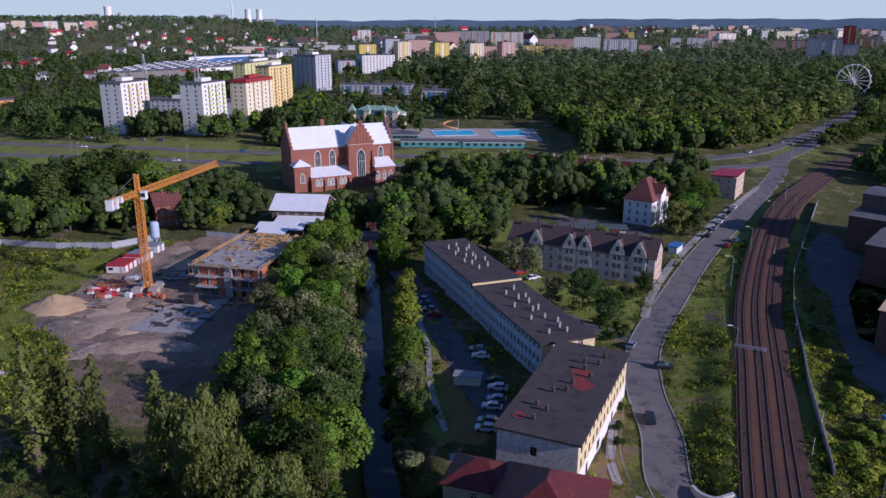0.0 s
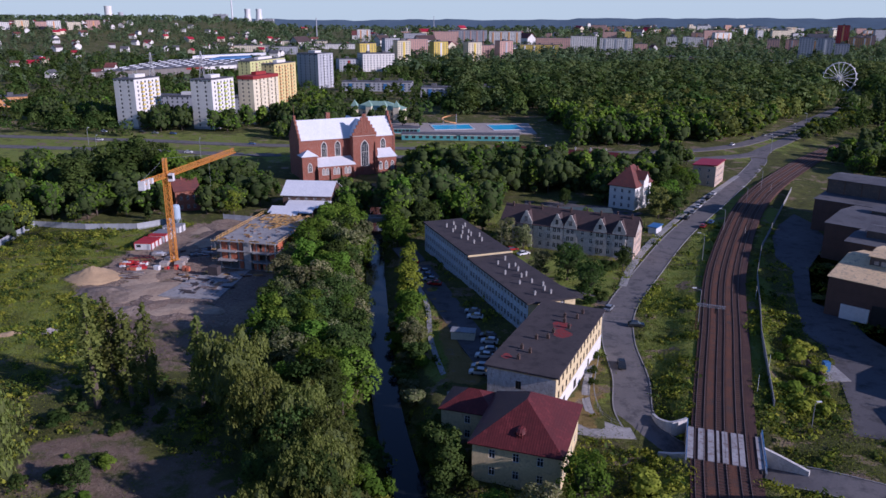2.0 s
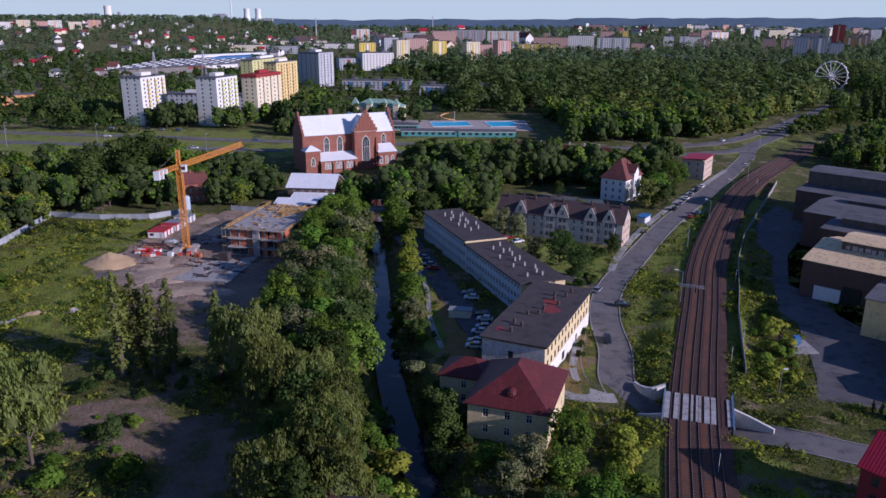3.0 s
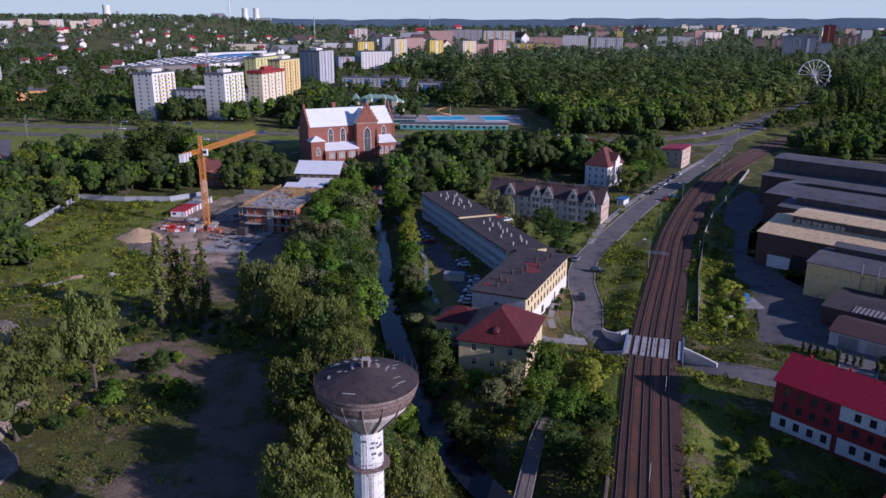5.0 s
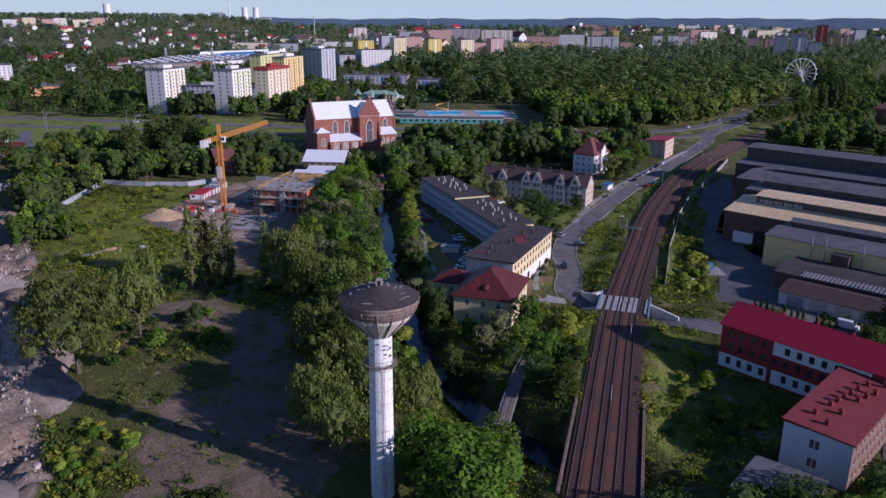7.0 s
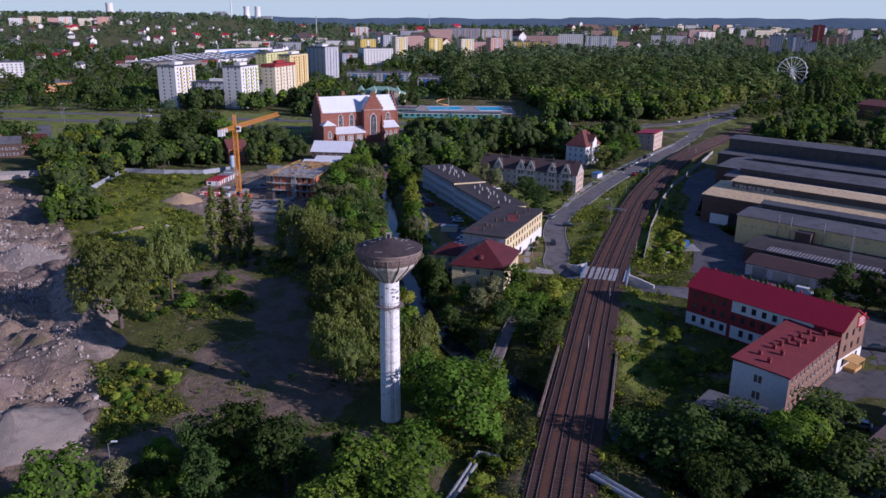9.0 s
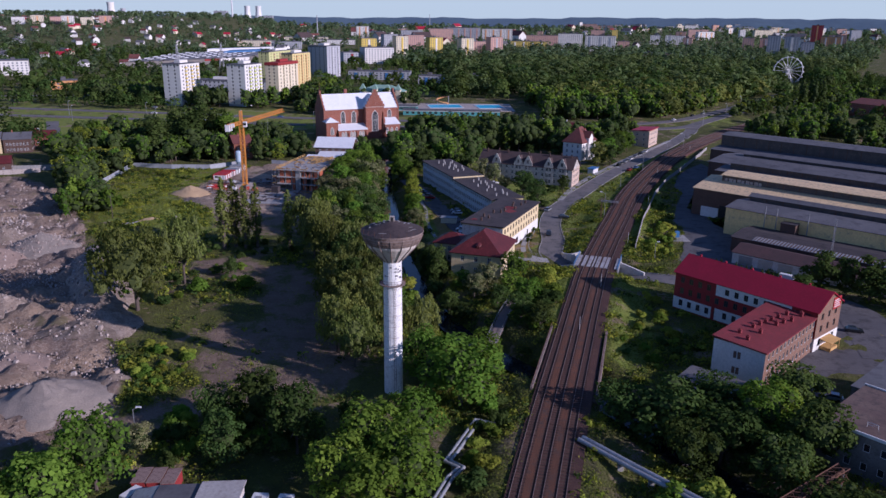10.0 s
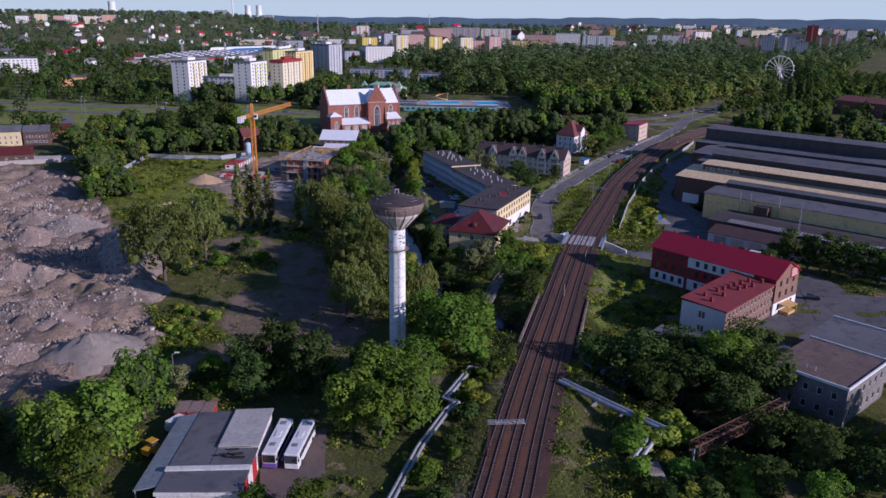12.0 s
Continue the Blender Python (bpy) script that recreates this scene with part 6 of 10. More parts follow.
wall_face(bm, (0, -0.05), (L, -0.05), -0.5, 8.75, holes, 0, 0.05)
part("white_gable", bm, M_WHITEWALL, ww, "white rendered gable wall")
for o in holes:
    hang_window(ww, o[1] - o[0], o[3] - o[2], "dark", pose(o[0], -0.1, o[2]))
for x, y in ((6.0, 3.2), (3.2, 5.4), (6.4, 8.8), (4.0, 10.6), (4.4, 13.2), (4.8, 15.4), (7.0, 16.0), (5.2, 17.8), (7.6, 18.6), (5.6, 20.6), (8.4, 21.2), (6.2, 24.0), (8.8, 26.0)):
    chimney(ww, x, y, 9.2, 0.8, 0.7, M_WINGRED, True, "ww")
an, L = building("annex", (49.5, 13.5), (58, 6), 12, 2.8, M_SHADEWALL, "low grey annex with a flat felted roof half hidden by trees", "shed", cols=(0, 0, 0, 0))
slab_roof(an, L, 12, 2.8, M_FELT_GREY, 0.3, 0.25)
# flat-roofed concrete building
fl, L = building("workshop_building", (69.5, -9.5), (79.8, -21.6), 19.5, 7.9, M_SHADEWALL, "grey concrete workshop with a flat brown roof edged in white", "building", cols=(5, 6, 0, 0), rows=[(1.4, 1.5), (5.0, 1.5)], w=1.1, style="plain")
slab_roof(fl, L, 19.5, 7.9, M_FELT_BROWN, 0.2, 0.25)
bm = bmesh.new()
for a in ((-0.3, L + 0.3, -0.32, -0.08), (-0.3, L + 0.3, 19.5, 19.75), (L + 0.05, L + 0.3, -0.08, 19.5)):
    box(bm, a[0], a[1], a[2], a[3], 7.9, 8.45)
part("parapet_cap", bm, M_WHITE, fl, "white parapet capping")
bm = bmesh.new()
for x in (6.4, 8.2):
    bar(bm, (x, 3.2, 8.1), (x, 3.2, 9.0), 0.05)
bar(bm, (6.4, 3.2, 9.0), (8.2, 3.2, 9.0), 0.05)
bar(bm, (6.4, 3.2, 8.6), (8.2, 3.2, 8.6), 0.04)
part("roof_ladder", bm, M_WHITE, fl)
f2, L = building("workshop_building", (82.6, 4.8), (93.4, -7.6), 19, 7.0, M_SHADEWALL, "grey concrete workshop with a slate-grey flat roof", "building", cols=(0, 5, 0, 5), rows=[(1.4, 1.5), (4.4, 1.5)], w=1.1, style="plain")
slab_roof(f2, L, 19, 7.0, M_FELT_GREY, 0.2, 0.25)
bm = bmesh.new()
box(bm, -0.3, L + 0.3, 18.9, 19.2, 7.0, 7.6)
part("parapet_cap", bm, M_WHITE, f2, "white parapet capping")

# ---- factory halls ----
EF = Vector((0.72, -0.694)).normalized()
FF = Vector((-EF.y, EF.x))


def fac(u, v):
    p = Vector((112, 133)) + EF * u + FF * v
    return (p.x, p.y)


def hall_block(u, v, L, W, H, wall, roof, label, rise=1.2, monitor=None, mon_mat=None, mon_roof=None, cols=(0, 0, 0, 0), rows=()):
    b, LL = building("factory_hall", fac(u, v), fac(u + L, v), W, H, wall, label, "factory", cols=cols, rows=rows, w=2.0, style="cross", group="factory halls", gable=rise)
    gable_roof(b, LL, W, H, rise, roof, 0.4)
    if monitor:
        a, y0, y1, z = monitor
        bm = bmesh.new()
        box(bm, a, L, y0, y1, H, z)
        part("clerestory", bm, mon_mat or M_GLASS, b, "grimy glazed clerestory")
        for k in range(int((L - a) / 6)):
            if k < 12:
                bm2 = bmesh.new()
                box(bm2, a + 6 * k, a + 6 * k + 0.2, y0 - 0.08, y0, H + 0.3, z)
                part("mullion", bm2, M_RUST, b)
        bm = bmesh.new()
        plates(bm, [(a - 0.5, y0 - 0.6, z), (L, y0 - 0.6, z), (L, (y0 + y1) / 2, z + 0.9), (a - 0.5, (y0 + y1) / 2, z + 0.9)], 0.2)
        plates(bm, [(a - 0.5, y1 + 0.6, z), (L, y1 + 0.6, z), (L, (y0 + y1) / 2, z + 0.9), (a - 0.5, (y0 + y1) / 2, z + 0.9)], 0.2)
        part("clerestory_roof", bm, mon_roof or roof, b)
    return b


M_BEIGEDOOR = paint("beige_door_paint", (0.52, 0.47, 0.40), 0.6)
M_GRIMY = surface("grimy_factory_glass", (0.06, 0.055, 0.055), (0.10, 0.085, 0.08), 0.5, 0.3, 2.0, 0.05, 0, (0.14, 0.10, 0.08), 0.5)
hall_block(-8, 1, 138, 19.2, 10.0, M_YELLOWWALL, M_FELT_GREY, "pale yellow factory hall with a grey roof and clerestory", 1.0, (3, 13.5, 18.5, 12.4), M_GRIMY, M_FELT_GREY)
beige = hall_block(-30, 20.5, 160, 32, 10.8, M_BRICK_DARK, M_BEIGEMETAL, "brown brick factory hall with beige sheet roofs", 2.8, (6.5, 11, 23, 15.4), M_GRIMY, M_BEIGEMETAL)
for k in range(9):
    bm = bmesh.new()
    box(bm, 7.6 + 1.7 * k, 8.7 + 1.7 * k + 0.3 * (k % 2), 10.86, 10.90, 13.1 - 0.2 * (k % 3), 14.1 + 0.15 * (k % 2))
    part("painted_bar", bm, M_CONC_PALE, beige, "faded pale scrawl on the clerestory wall")
hall_block(-36, 53, 166, 19, 12.4, M_BRICK_DARK, M_FELT_GREY, "dark brick factory hall with grey felt roofs", 1.0, (4, 6, 14, 15.4), M_GRIMY, M_FELT_GREY)
hall_block(-48, 72.5, 178, 32, 12.2, M_BRICK_DARK, M_FELT_GREY, "dark brick factory hall with grey felt roofs", 1.4, (9, 17, 25, 14.8), M_GRIMY, M_FELT_GREY)
hall_block(-63, 107, 92, 36, 12.0, M_BRICK_DARK, M_FELT_GREY, "tall dark brick factory hall with a stepped upper storey", 1.2, (0.6, 10.5, 26, 18.2), M_GRIMY, M_FELT_GREY)
hall_block(31, 107, 96, 30, 11.0, M_BRICK_DARK, M_FELT_GREY, "dark brick factory hall with grey felt roofs", 1.2, (6, 12, 20, 14.0), M_GRIMY, M_FELT_GREY)
low = hall_block(9, -31, 110, 13, 3.8, M_PLASTER, surface("maroon_roof_felt", (0.095, 0.05, 0.05), (0.075, 0.045, 0.045), 0.9, 0.15, 2.0, 0.2, 0, (0.05, 0.035, 0.035), 0.5), "low white-walled shed with a maroon felt roof", 1.6, None, cols=(0, 0, 0, 2), rows=[(0.9, 1.5)])
for k in range(10):
    bm = bmesh.new()
    box(bm, 2.2 + 6.2 * k, 6.6 + 6.2 * k, -0.09, 0.02, -0.2, 3.1)
    for j in range(4):
        box(bm, 2.2 + 6.2 * k, 6.6 + 6.2 * k, -0.12, -0.08, 0.4 + 0.7 * j, 0.46 + 0.7 * j)
    part("garage_door", bm, M_BEIGEDOOR if k % 3 else M_STEEL, low, "wide pale sheet garage door")
mid = hall_block(3, -18.2, 119, 18.6, 5.0, M_BRICK_DARK, M_FELT, "low dark brick lean-to with a ribbed skylight strip", 1.0)
bm = bmesh.new()
plates(bm, [(7, -0.2, 5.25), (110, -0.2, 5.25), (110, 3.6, 5.72), (7, 3.6, 5.72)], 0.15)
part("skylight_strip", bm, ribbed("pale_ribbed_skylight", (0.40, 0.41, 0.42), (0.28, 0.29, 0.30), 0.9, 0, 0.5), mid, "pale ribbed skylight strip")
slat = None
for k in range(44):
    if slat is None:
        bm = bmesh.new()
        quad(bm, [(-0.2, 0, 0), (0.2, 0, 0), (0.2, 3.82, 0.47), (-0.2, 3.82, 0.47)])
        quad(bm, [(-0.2, 0, 0), (-0.2, 0, -0.1), (0.2, 0, -0.1), (0.2, 0, 0)])
        slat = part("glazing_bar", bm, M_RUST, mid, "dark bar across the skylight strip")
        slat.matrix_basis = pose(7.6, -0.21, 5.31)
    else:
        again(slat, pose(7.6 + 1.05 * k, -0.21, 5.31), mid)
gate = thing("white_gate_wall", pose(*fac(-26, 20.1), 0, 0, 0, math.degrees(math.atan2(EF.y, EF.x))), "white-painted wall panel beside the hall door", "wall panel")
bm = bmesh.new()
box(bm, 0, 7, -0.15, 0.4, -0.3, 4.0)
part("panel", bm, M_WHITE, gate)
# Solid black slab stands for the shade inside an open doorway.
bm = bmesh.new()
box(bm, 7.4, 12, 0.0, 0.5, -0.3, 5.4)
part("door", bm, M_BLACK, gate, "black slab for the dark inside of a doorway")
for k, u in enumerate((6.5, 10.5, 21)):
    pipe = thing("vent_pipe", pose(*fac(u, 0.05), 0), "slim steel vent pipe against the yellow wall", "pipe", "vent pipes")
    bm = bmesh.new()
    bar(bm, (0, 0, 4.5), (0, 0, 12.8), 0.16, 8)
    bar(bm, (0, 0, 4.5), (0, 0.9, 4.5), 0.16, 8)
    part("pipe", bm, M_STEEL, pipe)
hut = building("roof_hut", fac(13, -2.5), fac(18, -2.5), 3.3, 8.6, M_BRICK_DARK, "dark brick stair box against the yellow hall", "hut")[0]
slab_roof(hut, 5, 3.3, 8.6, M_FELT, 0.2, 0.2)
tr = building("factory_hall", (325, 470), (355, 420), 30, 9, M_BRICK, "far red-brick works hall among trees", "factory", cols=(12, 3, 0, 0), rows=[(2, 3)], w=2.0, gable=3, group="factory halls")[0]
gable_roof(tr, math.hypot(30, 50), 30, 9, 3, M_TILE, 0.4)

# ---- coach yard shed ----
sh, L = building("shed", (-42.8, -48.6), (-29.6, -48.6), 24.6, 3.9, M_WORN, "long low depot shed with mixed grey roof sheets", "shed", cols=(0, 0, 0, 0))
M_CEMENTSHEET = ribbed("pale_cement_sheet", (0.50, 0.475, 0.45), (0.42, 0.395, 0.37), 0.5, 1, 0.8, 0, (0.30, 0.27, 0.25))
for corners, mt, lab in (([(-0.2, -0.3, 3.9), (L + 0.3, -0.3, 4.3), (L + 0.3, 5.6, 4.3), (-0.2, 5.6, 3.9)], M_FELT_GREY, "dark felt roof"), ([(-0.2, 6.4, 3.9), (L * 0.51, 6.4, 4.2), (L * 0.51, 24.9, 4.2), (-0.2, 24.9, 3.9)], M_FELT_GREY, "dark felt roof"), ([(L * 0.50, 6.4, 4.25), (L + 0.3, 6.4, 4.4), (L + 0.3, 12.0, 4.4), (L * 0.50, 12.0, 4.25)], M_FELT_GREY, "dark felt roof"), ([(L * 0.50, 12.1, 4.55), (L + 0.4, 12.1, 4.85), (L + 0.4, 24.9, 4.85), (L * 0.50, 24.9, 4.55)], M_CEMENTSHEET, "pale cement-sheet roof")):
    bm = bmesh.new()
    plates(bm, corners, 0.18)
    part("roof", bm, mt, sh, lab)
bm = bmesh.new()
plates(bm, [(-0.3, 5.4, 4.25), (L + 0.4, 5.4, 4.65), (L + 0.4, 6.5, 4.65), (-0.3, 6.5, 4.25)], 0.3)
part("fire_wall_cap", bm, M_PLASTER, sh, "white ridge capping across the roof")
bm = bmesh.new()
box(bm, -0.2, L + 0.2, -0.42, -0.3, 3.3, 3.95)
part("fascia", bm, M_PLASTER, sh, "pale front fascia")
bm = bmesh.new()
plates(bm, [(-4.2, 1.6, 2.9), (-0.3, 1.6, 3.8), (-0.3, 25.0, 3.8), (-4.2, 25.0, 2.9)], 0.15)
part("lean_to_roof", bm, surface("blue_grey_lean_to_sheet", (0.36, 0.40, 0.42), (0.28, 0.31, 0.33), 0.7, 0.4, 2.5, 0.1, 0, (0.20, 0.19, 0.18), 0.5), sh, "blue-grey lean-to roof")
for y in (1.9, 7.5, 13.2, 19.0, 24.6):
    bm = bmesh.new()
    bar(bm, (-4.0, y, -0.4), (-4.0, y, 2.9), 0.12)
    part("post", bm, M_STEEL, sh)
for y0, y1, z in ((8.3, 11.0, 3.5), (2.2, 5.0, 3.5)):
    bm = bmesh.new()
    box(bm, L, L + 0.08, y0, y1, 0, z)
    for k in range(5):
        box(bm, L + 0.06, L + 0.1, y0, y1, 0.5 + 0.6 * k, 0.54 + 0.6 * k)
    part("roller_door", bm, M_RED, sh, "red roller door")
rnd = random.Random(9)
for k in range(9):
    bm = bmesh.new()
    box(bm, -0.8, 0.8, -0.1, 0.1, 0, 0.25)
    o = part("roof_scrap", bm, M_BLACK, sh)
    o.matrix_basis = pose(rnd.uniform(7.6, 11.6), rnd.uniform(8.6, 11.4), 4.45, 0, 0, rnd.uniform(-30, 30))
M_RUSTROOF = surface("flaking_tin_roof", (0.34, 0.25, 0.22), (0.26, 0.17, 0.15), 0.8, 0.6, 3.0, 0.2, 0, (0.14, 0.08, 0.06), 0.6)
for k in range(3):
    bx = thing("lock_up", pose(-47.9 + 2.5 * k, -18.6 - 0.3 * (k == 2), 0.0, 0, 0, 0), "small lock-up with a flaking tin roof", "shed", "lock-ups")
    bm = bmesh.new()
    box(bm, -1.1, 1.1, -2.0, 2.0, -0.4, 2.3)
    part("wall", bm, M_REDPAINT, bx)
    bm = bmesh.new()
    plates(bm, [(-1.18, -2.2, 2.3), (1.18, -2.2, 2.45), (1.18, 2.2, 2.45), (-1.18, 2.2, 2.3)], 0.12)
    part("roof", bm, M_RUSTROOF, bx)

# ---- trees ----
def leaf_cloud(blobs, count, size, rng, droop=0.0, flat=0.35, ruffle=0.38):
    """Leaf clumps scattered over a set of ellipsoids: corner coordinates and faces as arrays."""
    blobs = np.array(blobs)
    area = (blobs[:, 3] * blobs[:, 4] + blobs[:, 4] * blobs[:, 5] + blobs[:, 3] * blobs[:, 5])
    pick = rng.choice(len(blobs), count, p=area / area.sum())
    d = rng.normal(0, 1, (count, 3))
    d /= np.linalg.norm(d, axis=1, keepdims=True)
    d[:, 2] = np.where(d[:, 2] < -0.35, -d[:, 2], d[:, 2])
    b = blobs[pick]
    rad = rng.uniform(0.66, 1.16, (count, 1))
    pos = b[:, :3] + d * b[:, 3:6] * rad
    # keep what lies on the outside of the union
    rel = (pos[:, None, :] - blobs[None, :, :3]) / blobs[None, :, 3:6]
    deep = (np.einsum("ijk,ijk->ij", rel, rel) < 0.42).any(1)
    pos, d = pos[~deep], d[~deep]
    n = len(pos)
    nrm = d + rng.normal(0, ruffle, (n, 3))
    nrm[:, 2] += flat
    nrm /= np.linalg.norm(nrm, axis=1, keepdims=True)
    side = np.cross(nrm, rng.normal(0, 1, (n, 3)))
    side /= np.linalg.norm(side, axis=1, keepdims=True)
    up = np.cross(nrm, side)
    if droop:
        up = up * (1 - droop) + np.array([0, 0, -1.0]) * droop * 1.6
    s = (size * rng.uniform(0.55, 1.35, n))[:, None]
    w = s * rng.uniform(0.55, 0.9, n)[:, None] * (1 - 0.45 * droop)
    c = nrm * s * 0.22
    quads = np.stack([pos - up * s * 0.5, pos + side * w * 0.5 - c, pos + up * s * 0.5, pos - side * w * 0.5 - c], 1)
    return quads


def quad_mesh(name, quads, mat):
    n = len(quads)
    me = bpy.data.meshes.new(name)
    me.vertices.add(n * 4)
    me.vertices.foreach_set("co", quads.reshape(-1).astype(np.float32))
    me.loops.add(n * 4)
    me.loops.foreach_set("vertex_index", np.arange(n * 4, dtype=np.int32))
    me.polygons.add(n)
    me.polygons.foreach_set("loop_start", np.arange(0, n * 4, 4, dtype=np.int32))
    me.materials.append(mat)
    me.update(calc_edges=True)
    return me


def crown_blobs(kind, rng):
    """Ellipsoids of a crown for a tree of height 1."""
    out = []
    if kind == "broad":
        for _ in range(30):
            a, z = rng.uniform(0, 2 * np.pi), rng.uniform(0.16, 0.88)
            r = 0.36 * np.sin(np.pi * min(1.0, (z + 0.02) / 1.02)) ** 0.75 * rng.uniform(0.5, 1.0)
            s = rng.uniform(0.085, 0.15)
            out.append((r * np.cos(a), r * np.sin(a), z, s, s, s * rng.uniform(0.75, 1.0)))
        out.append((0, 0, 0.54, 0.25, 0.25, 0.33))
    elif kind == "tall":
        for _ in range(20):
            a, z = rng.uniform(0, 2 * np.pi), rng.uniform(0.12, 0.90)
            r = 0.21 * np.sin(np.pi * min(1.0, (z - 0.08) / 0.94)) ** 0.6 * rng.uniform(0.4, 1.0)
            s = rng.uniform(0.075, 0.125)
            out.append((r * np.cos(a), r * np.sin(a), z, s, s, s * rng.uniform(0.9, 1.3)))
        out.append((0, 0, 0.55, 0.14, 0.14, 0.34))
    elif kind == "poplar":
        for k in range(22):
            z = 0.10 + 0.86 * k / 21
            r = 0.050 * np.sin(np.pi * min(1.0, (z + 0.12) / 1.15)) * rng.uniform(0.2, 1.1)
            a = rng.uniform(0, 2 * np.pi)
            s = 0.044 * np.sin(np.pi * min(0.97, (z + 0.15) / 1.18)) + 0.012
            out.append((r * np.cos(a), r * np.sin(a), z, s, s, s * 1.9))
    elif kind == "willow":
        for _ in range(60):
            a, z = rng.uniform(0, 2 * np.pi), rng.uniform(0.26, 0.90)
            r = 0.42 * np.sqrt(max(0.02, 1 - ((z - 0.50) / 0.46) ** 2)) * rng.uniform(0.45, 1.0)
            s = rng.uniform(0.06, 0.105)
            out.append((r * np.cos(a), r * np.sin(a), z, s, s, s * 1.35))
        out.append((0, 0, 0.56, 0.33, 0.33, 0.33))
    else:
        for _ in range(10):
            a = rng.uniform(0, 2 * np.pi)
            r, z = rng.uniform(0, 0.48), rng.uniform(0.22, 0.72)
            s = rng.uniform(0.18, 0.30)
            out.append((r * np.cos(a), r * np.sin(a), z, s, s, s * 0.9))
    return out


def core_mesh(blobs, shrink, name="core"):
    bm = bmesh.new()
    for b in blobs:
        g = bmesh.ops.create_icosphere(bm, subdivisions=1, radius=1.0)
        for v in g["verts"]:
            v.co = Vector((b[0] + v.co.x * b[3] * shrink, b[1] + v.co.y * b[4] * shrink, b[2] + v.co.z * b[5] * shrink))
    return bm


def limbs(bm, kind, blobs, r):
    top = 0.72 if kind in ("broad", "willow") else 0.9
    bar(bm, (0, 0, -0.03), (0, 0, top * 0.45), 0.022, 7, 0, 0.016)
    bar(bm, (0, 0, top * 0.45), (0.01, 0, top), 0.016, 6, 0, 0.004)
    if kind in ("poplar", "bush"):
        return
    for b in blobs[:9]:
        z = r.uniform(0.18, 0.42)
        bar(bm, (0, 0, z), (b[0] * 0.85, b[1] * 0.85, b[2]), 0.009, 5, 0, 0.003)


PROTO = {}


def tree_prototype(kind, variant, mat, leaves, size, grade):
    key = (kind, variant, mat.name, grade)
    if key not in PROTO:
        rng = np.random.default_rng(sum(map(ord, kind + mat.name)) + 17 * variant)
        blobs = crown_blobs(kind, rng)
        quads = leaf_cloud(blobs, leaves, size, rng, 0.45 if kind == "willow" else 0.0, 0.1 if kind == "poplar" else 0.35)
        crown = quad_mesh("crown", quads, mat)
        # Added solid lumps close the crown against see-through gaps.
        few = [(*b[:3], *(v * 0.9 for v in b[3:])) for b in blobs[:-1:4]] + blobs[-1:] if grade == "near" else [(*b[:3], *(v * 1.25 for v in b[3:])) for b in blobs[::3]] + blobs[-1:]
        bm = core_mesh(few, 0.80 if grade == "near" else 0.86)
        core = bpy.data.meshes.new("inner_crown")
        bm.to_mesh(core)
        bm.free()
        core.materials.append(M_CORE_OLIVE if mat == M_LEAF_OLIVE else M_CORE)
        bm = bmesh.new()
        limbs(bm, kind, blobs, random.Random(variant))
        trunk = bpy.data.meshes.new("trunk")
        bm.to_mesh(trunk)
        bm.free()
        trunk.materials.append(M_BARK)
        PROTO[key] = (crown, core, trunk)
    return PROTO[key]


TREE_WORDS = {"broad": "leafy green broadleaf tree with an uneven crown", "tall": "tall green broadleaf tree with a narrow crown", "poplar": "slender dark columnar poplar", "willow": "large olive-green willow with drooping branches", "bush": "low rounded green bush"}


def tree(x, y, h, kind="broad", mat=None, variant=0, grade="near", group="", wide=1.0, label="", z=None):
    mat = mat or M_LEAF
    leaves, size = {"near": (2100, 0.049), "mid": (1000, 0.075), "far": (330, 0.12)}[grade]
    if kind == "willow" and grade == "near":
        leaves, size = 4600, 0.042
    if kind == "poplar":
        leaves, size = int(leaves * 0.6), size * 0.62
    if kind == "bush":
        leaves, size = {"near": (700, 0.16), "mid": (260, 0.22), "far": (120, 0.3)}[grade]
    crown, core, trunk = tree_prototype(kind, variant, mat, leaves, size, grade)
    a = (x * 12.9898 + y * 78.233) * 43.7
    m = Matrix.LocRotScale((x, y, (ground_z(x, y) if z is None else z) - 0.1), Euler((0, 0, a % 6.28)), (h * wide, h * wide, h))
    name = "bush" if kind == "bush" else "tree"
    t = thing(name, m, label or TREE_WORDS[kind], name, group or ("bushes" if kind == "bush" else "trees"))
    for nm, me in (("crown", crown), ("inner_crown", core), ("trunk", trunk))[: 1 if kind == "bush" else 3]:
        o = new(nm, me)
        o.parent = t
    return t


# trees that stand out
tree(-69.5, 117, 25, "poplar", M_LEAF_OLIVE, 0, group="poplar row", wide=1.3)
tree(-66, 118.5, 24, "poplar", M_LEAF_OLIVE, 1, group="poplar row", wide=1.25)
tree(-62.3, 117, 22, "poplar", M_LEAF_OLIVE, 0, group="poplar row", wide=1.25)
tree(-58.5, 117.5, 23, "poplar", M_LEAF_OLIVE, 1, group="poplar row", wide=1.1)
tree(-47.5, 116, 21, "poplar", M_LEAF_OLIVE, 0, group="poplar row", wide=1.25)
tree(-78, 61, 24, "willow", M_LEAF_OLIVE, 0, wide=1.1, group="willows")
tree(-72, 82, 22, "willow", M_LEAF_OLIVE, 1, wide=0.75, group="willows")
tree(-38, 108, 21, "willow", M_LEAF_OLIVE, 2, wide=0.85, group="willows")
tree(-31, 98, 18, "willow", M_LEAF_OLIVE, 0, wide=0.8, group="willows")
tree(-26, 62, 17, "willow", M_LEAF_OLIVE, 1, wide=0.9, group="willows")
tree(-18, 44, 17, "willow", M_LEAF_OLIVE, 2, wide=0.85, group="willows")
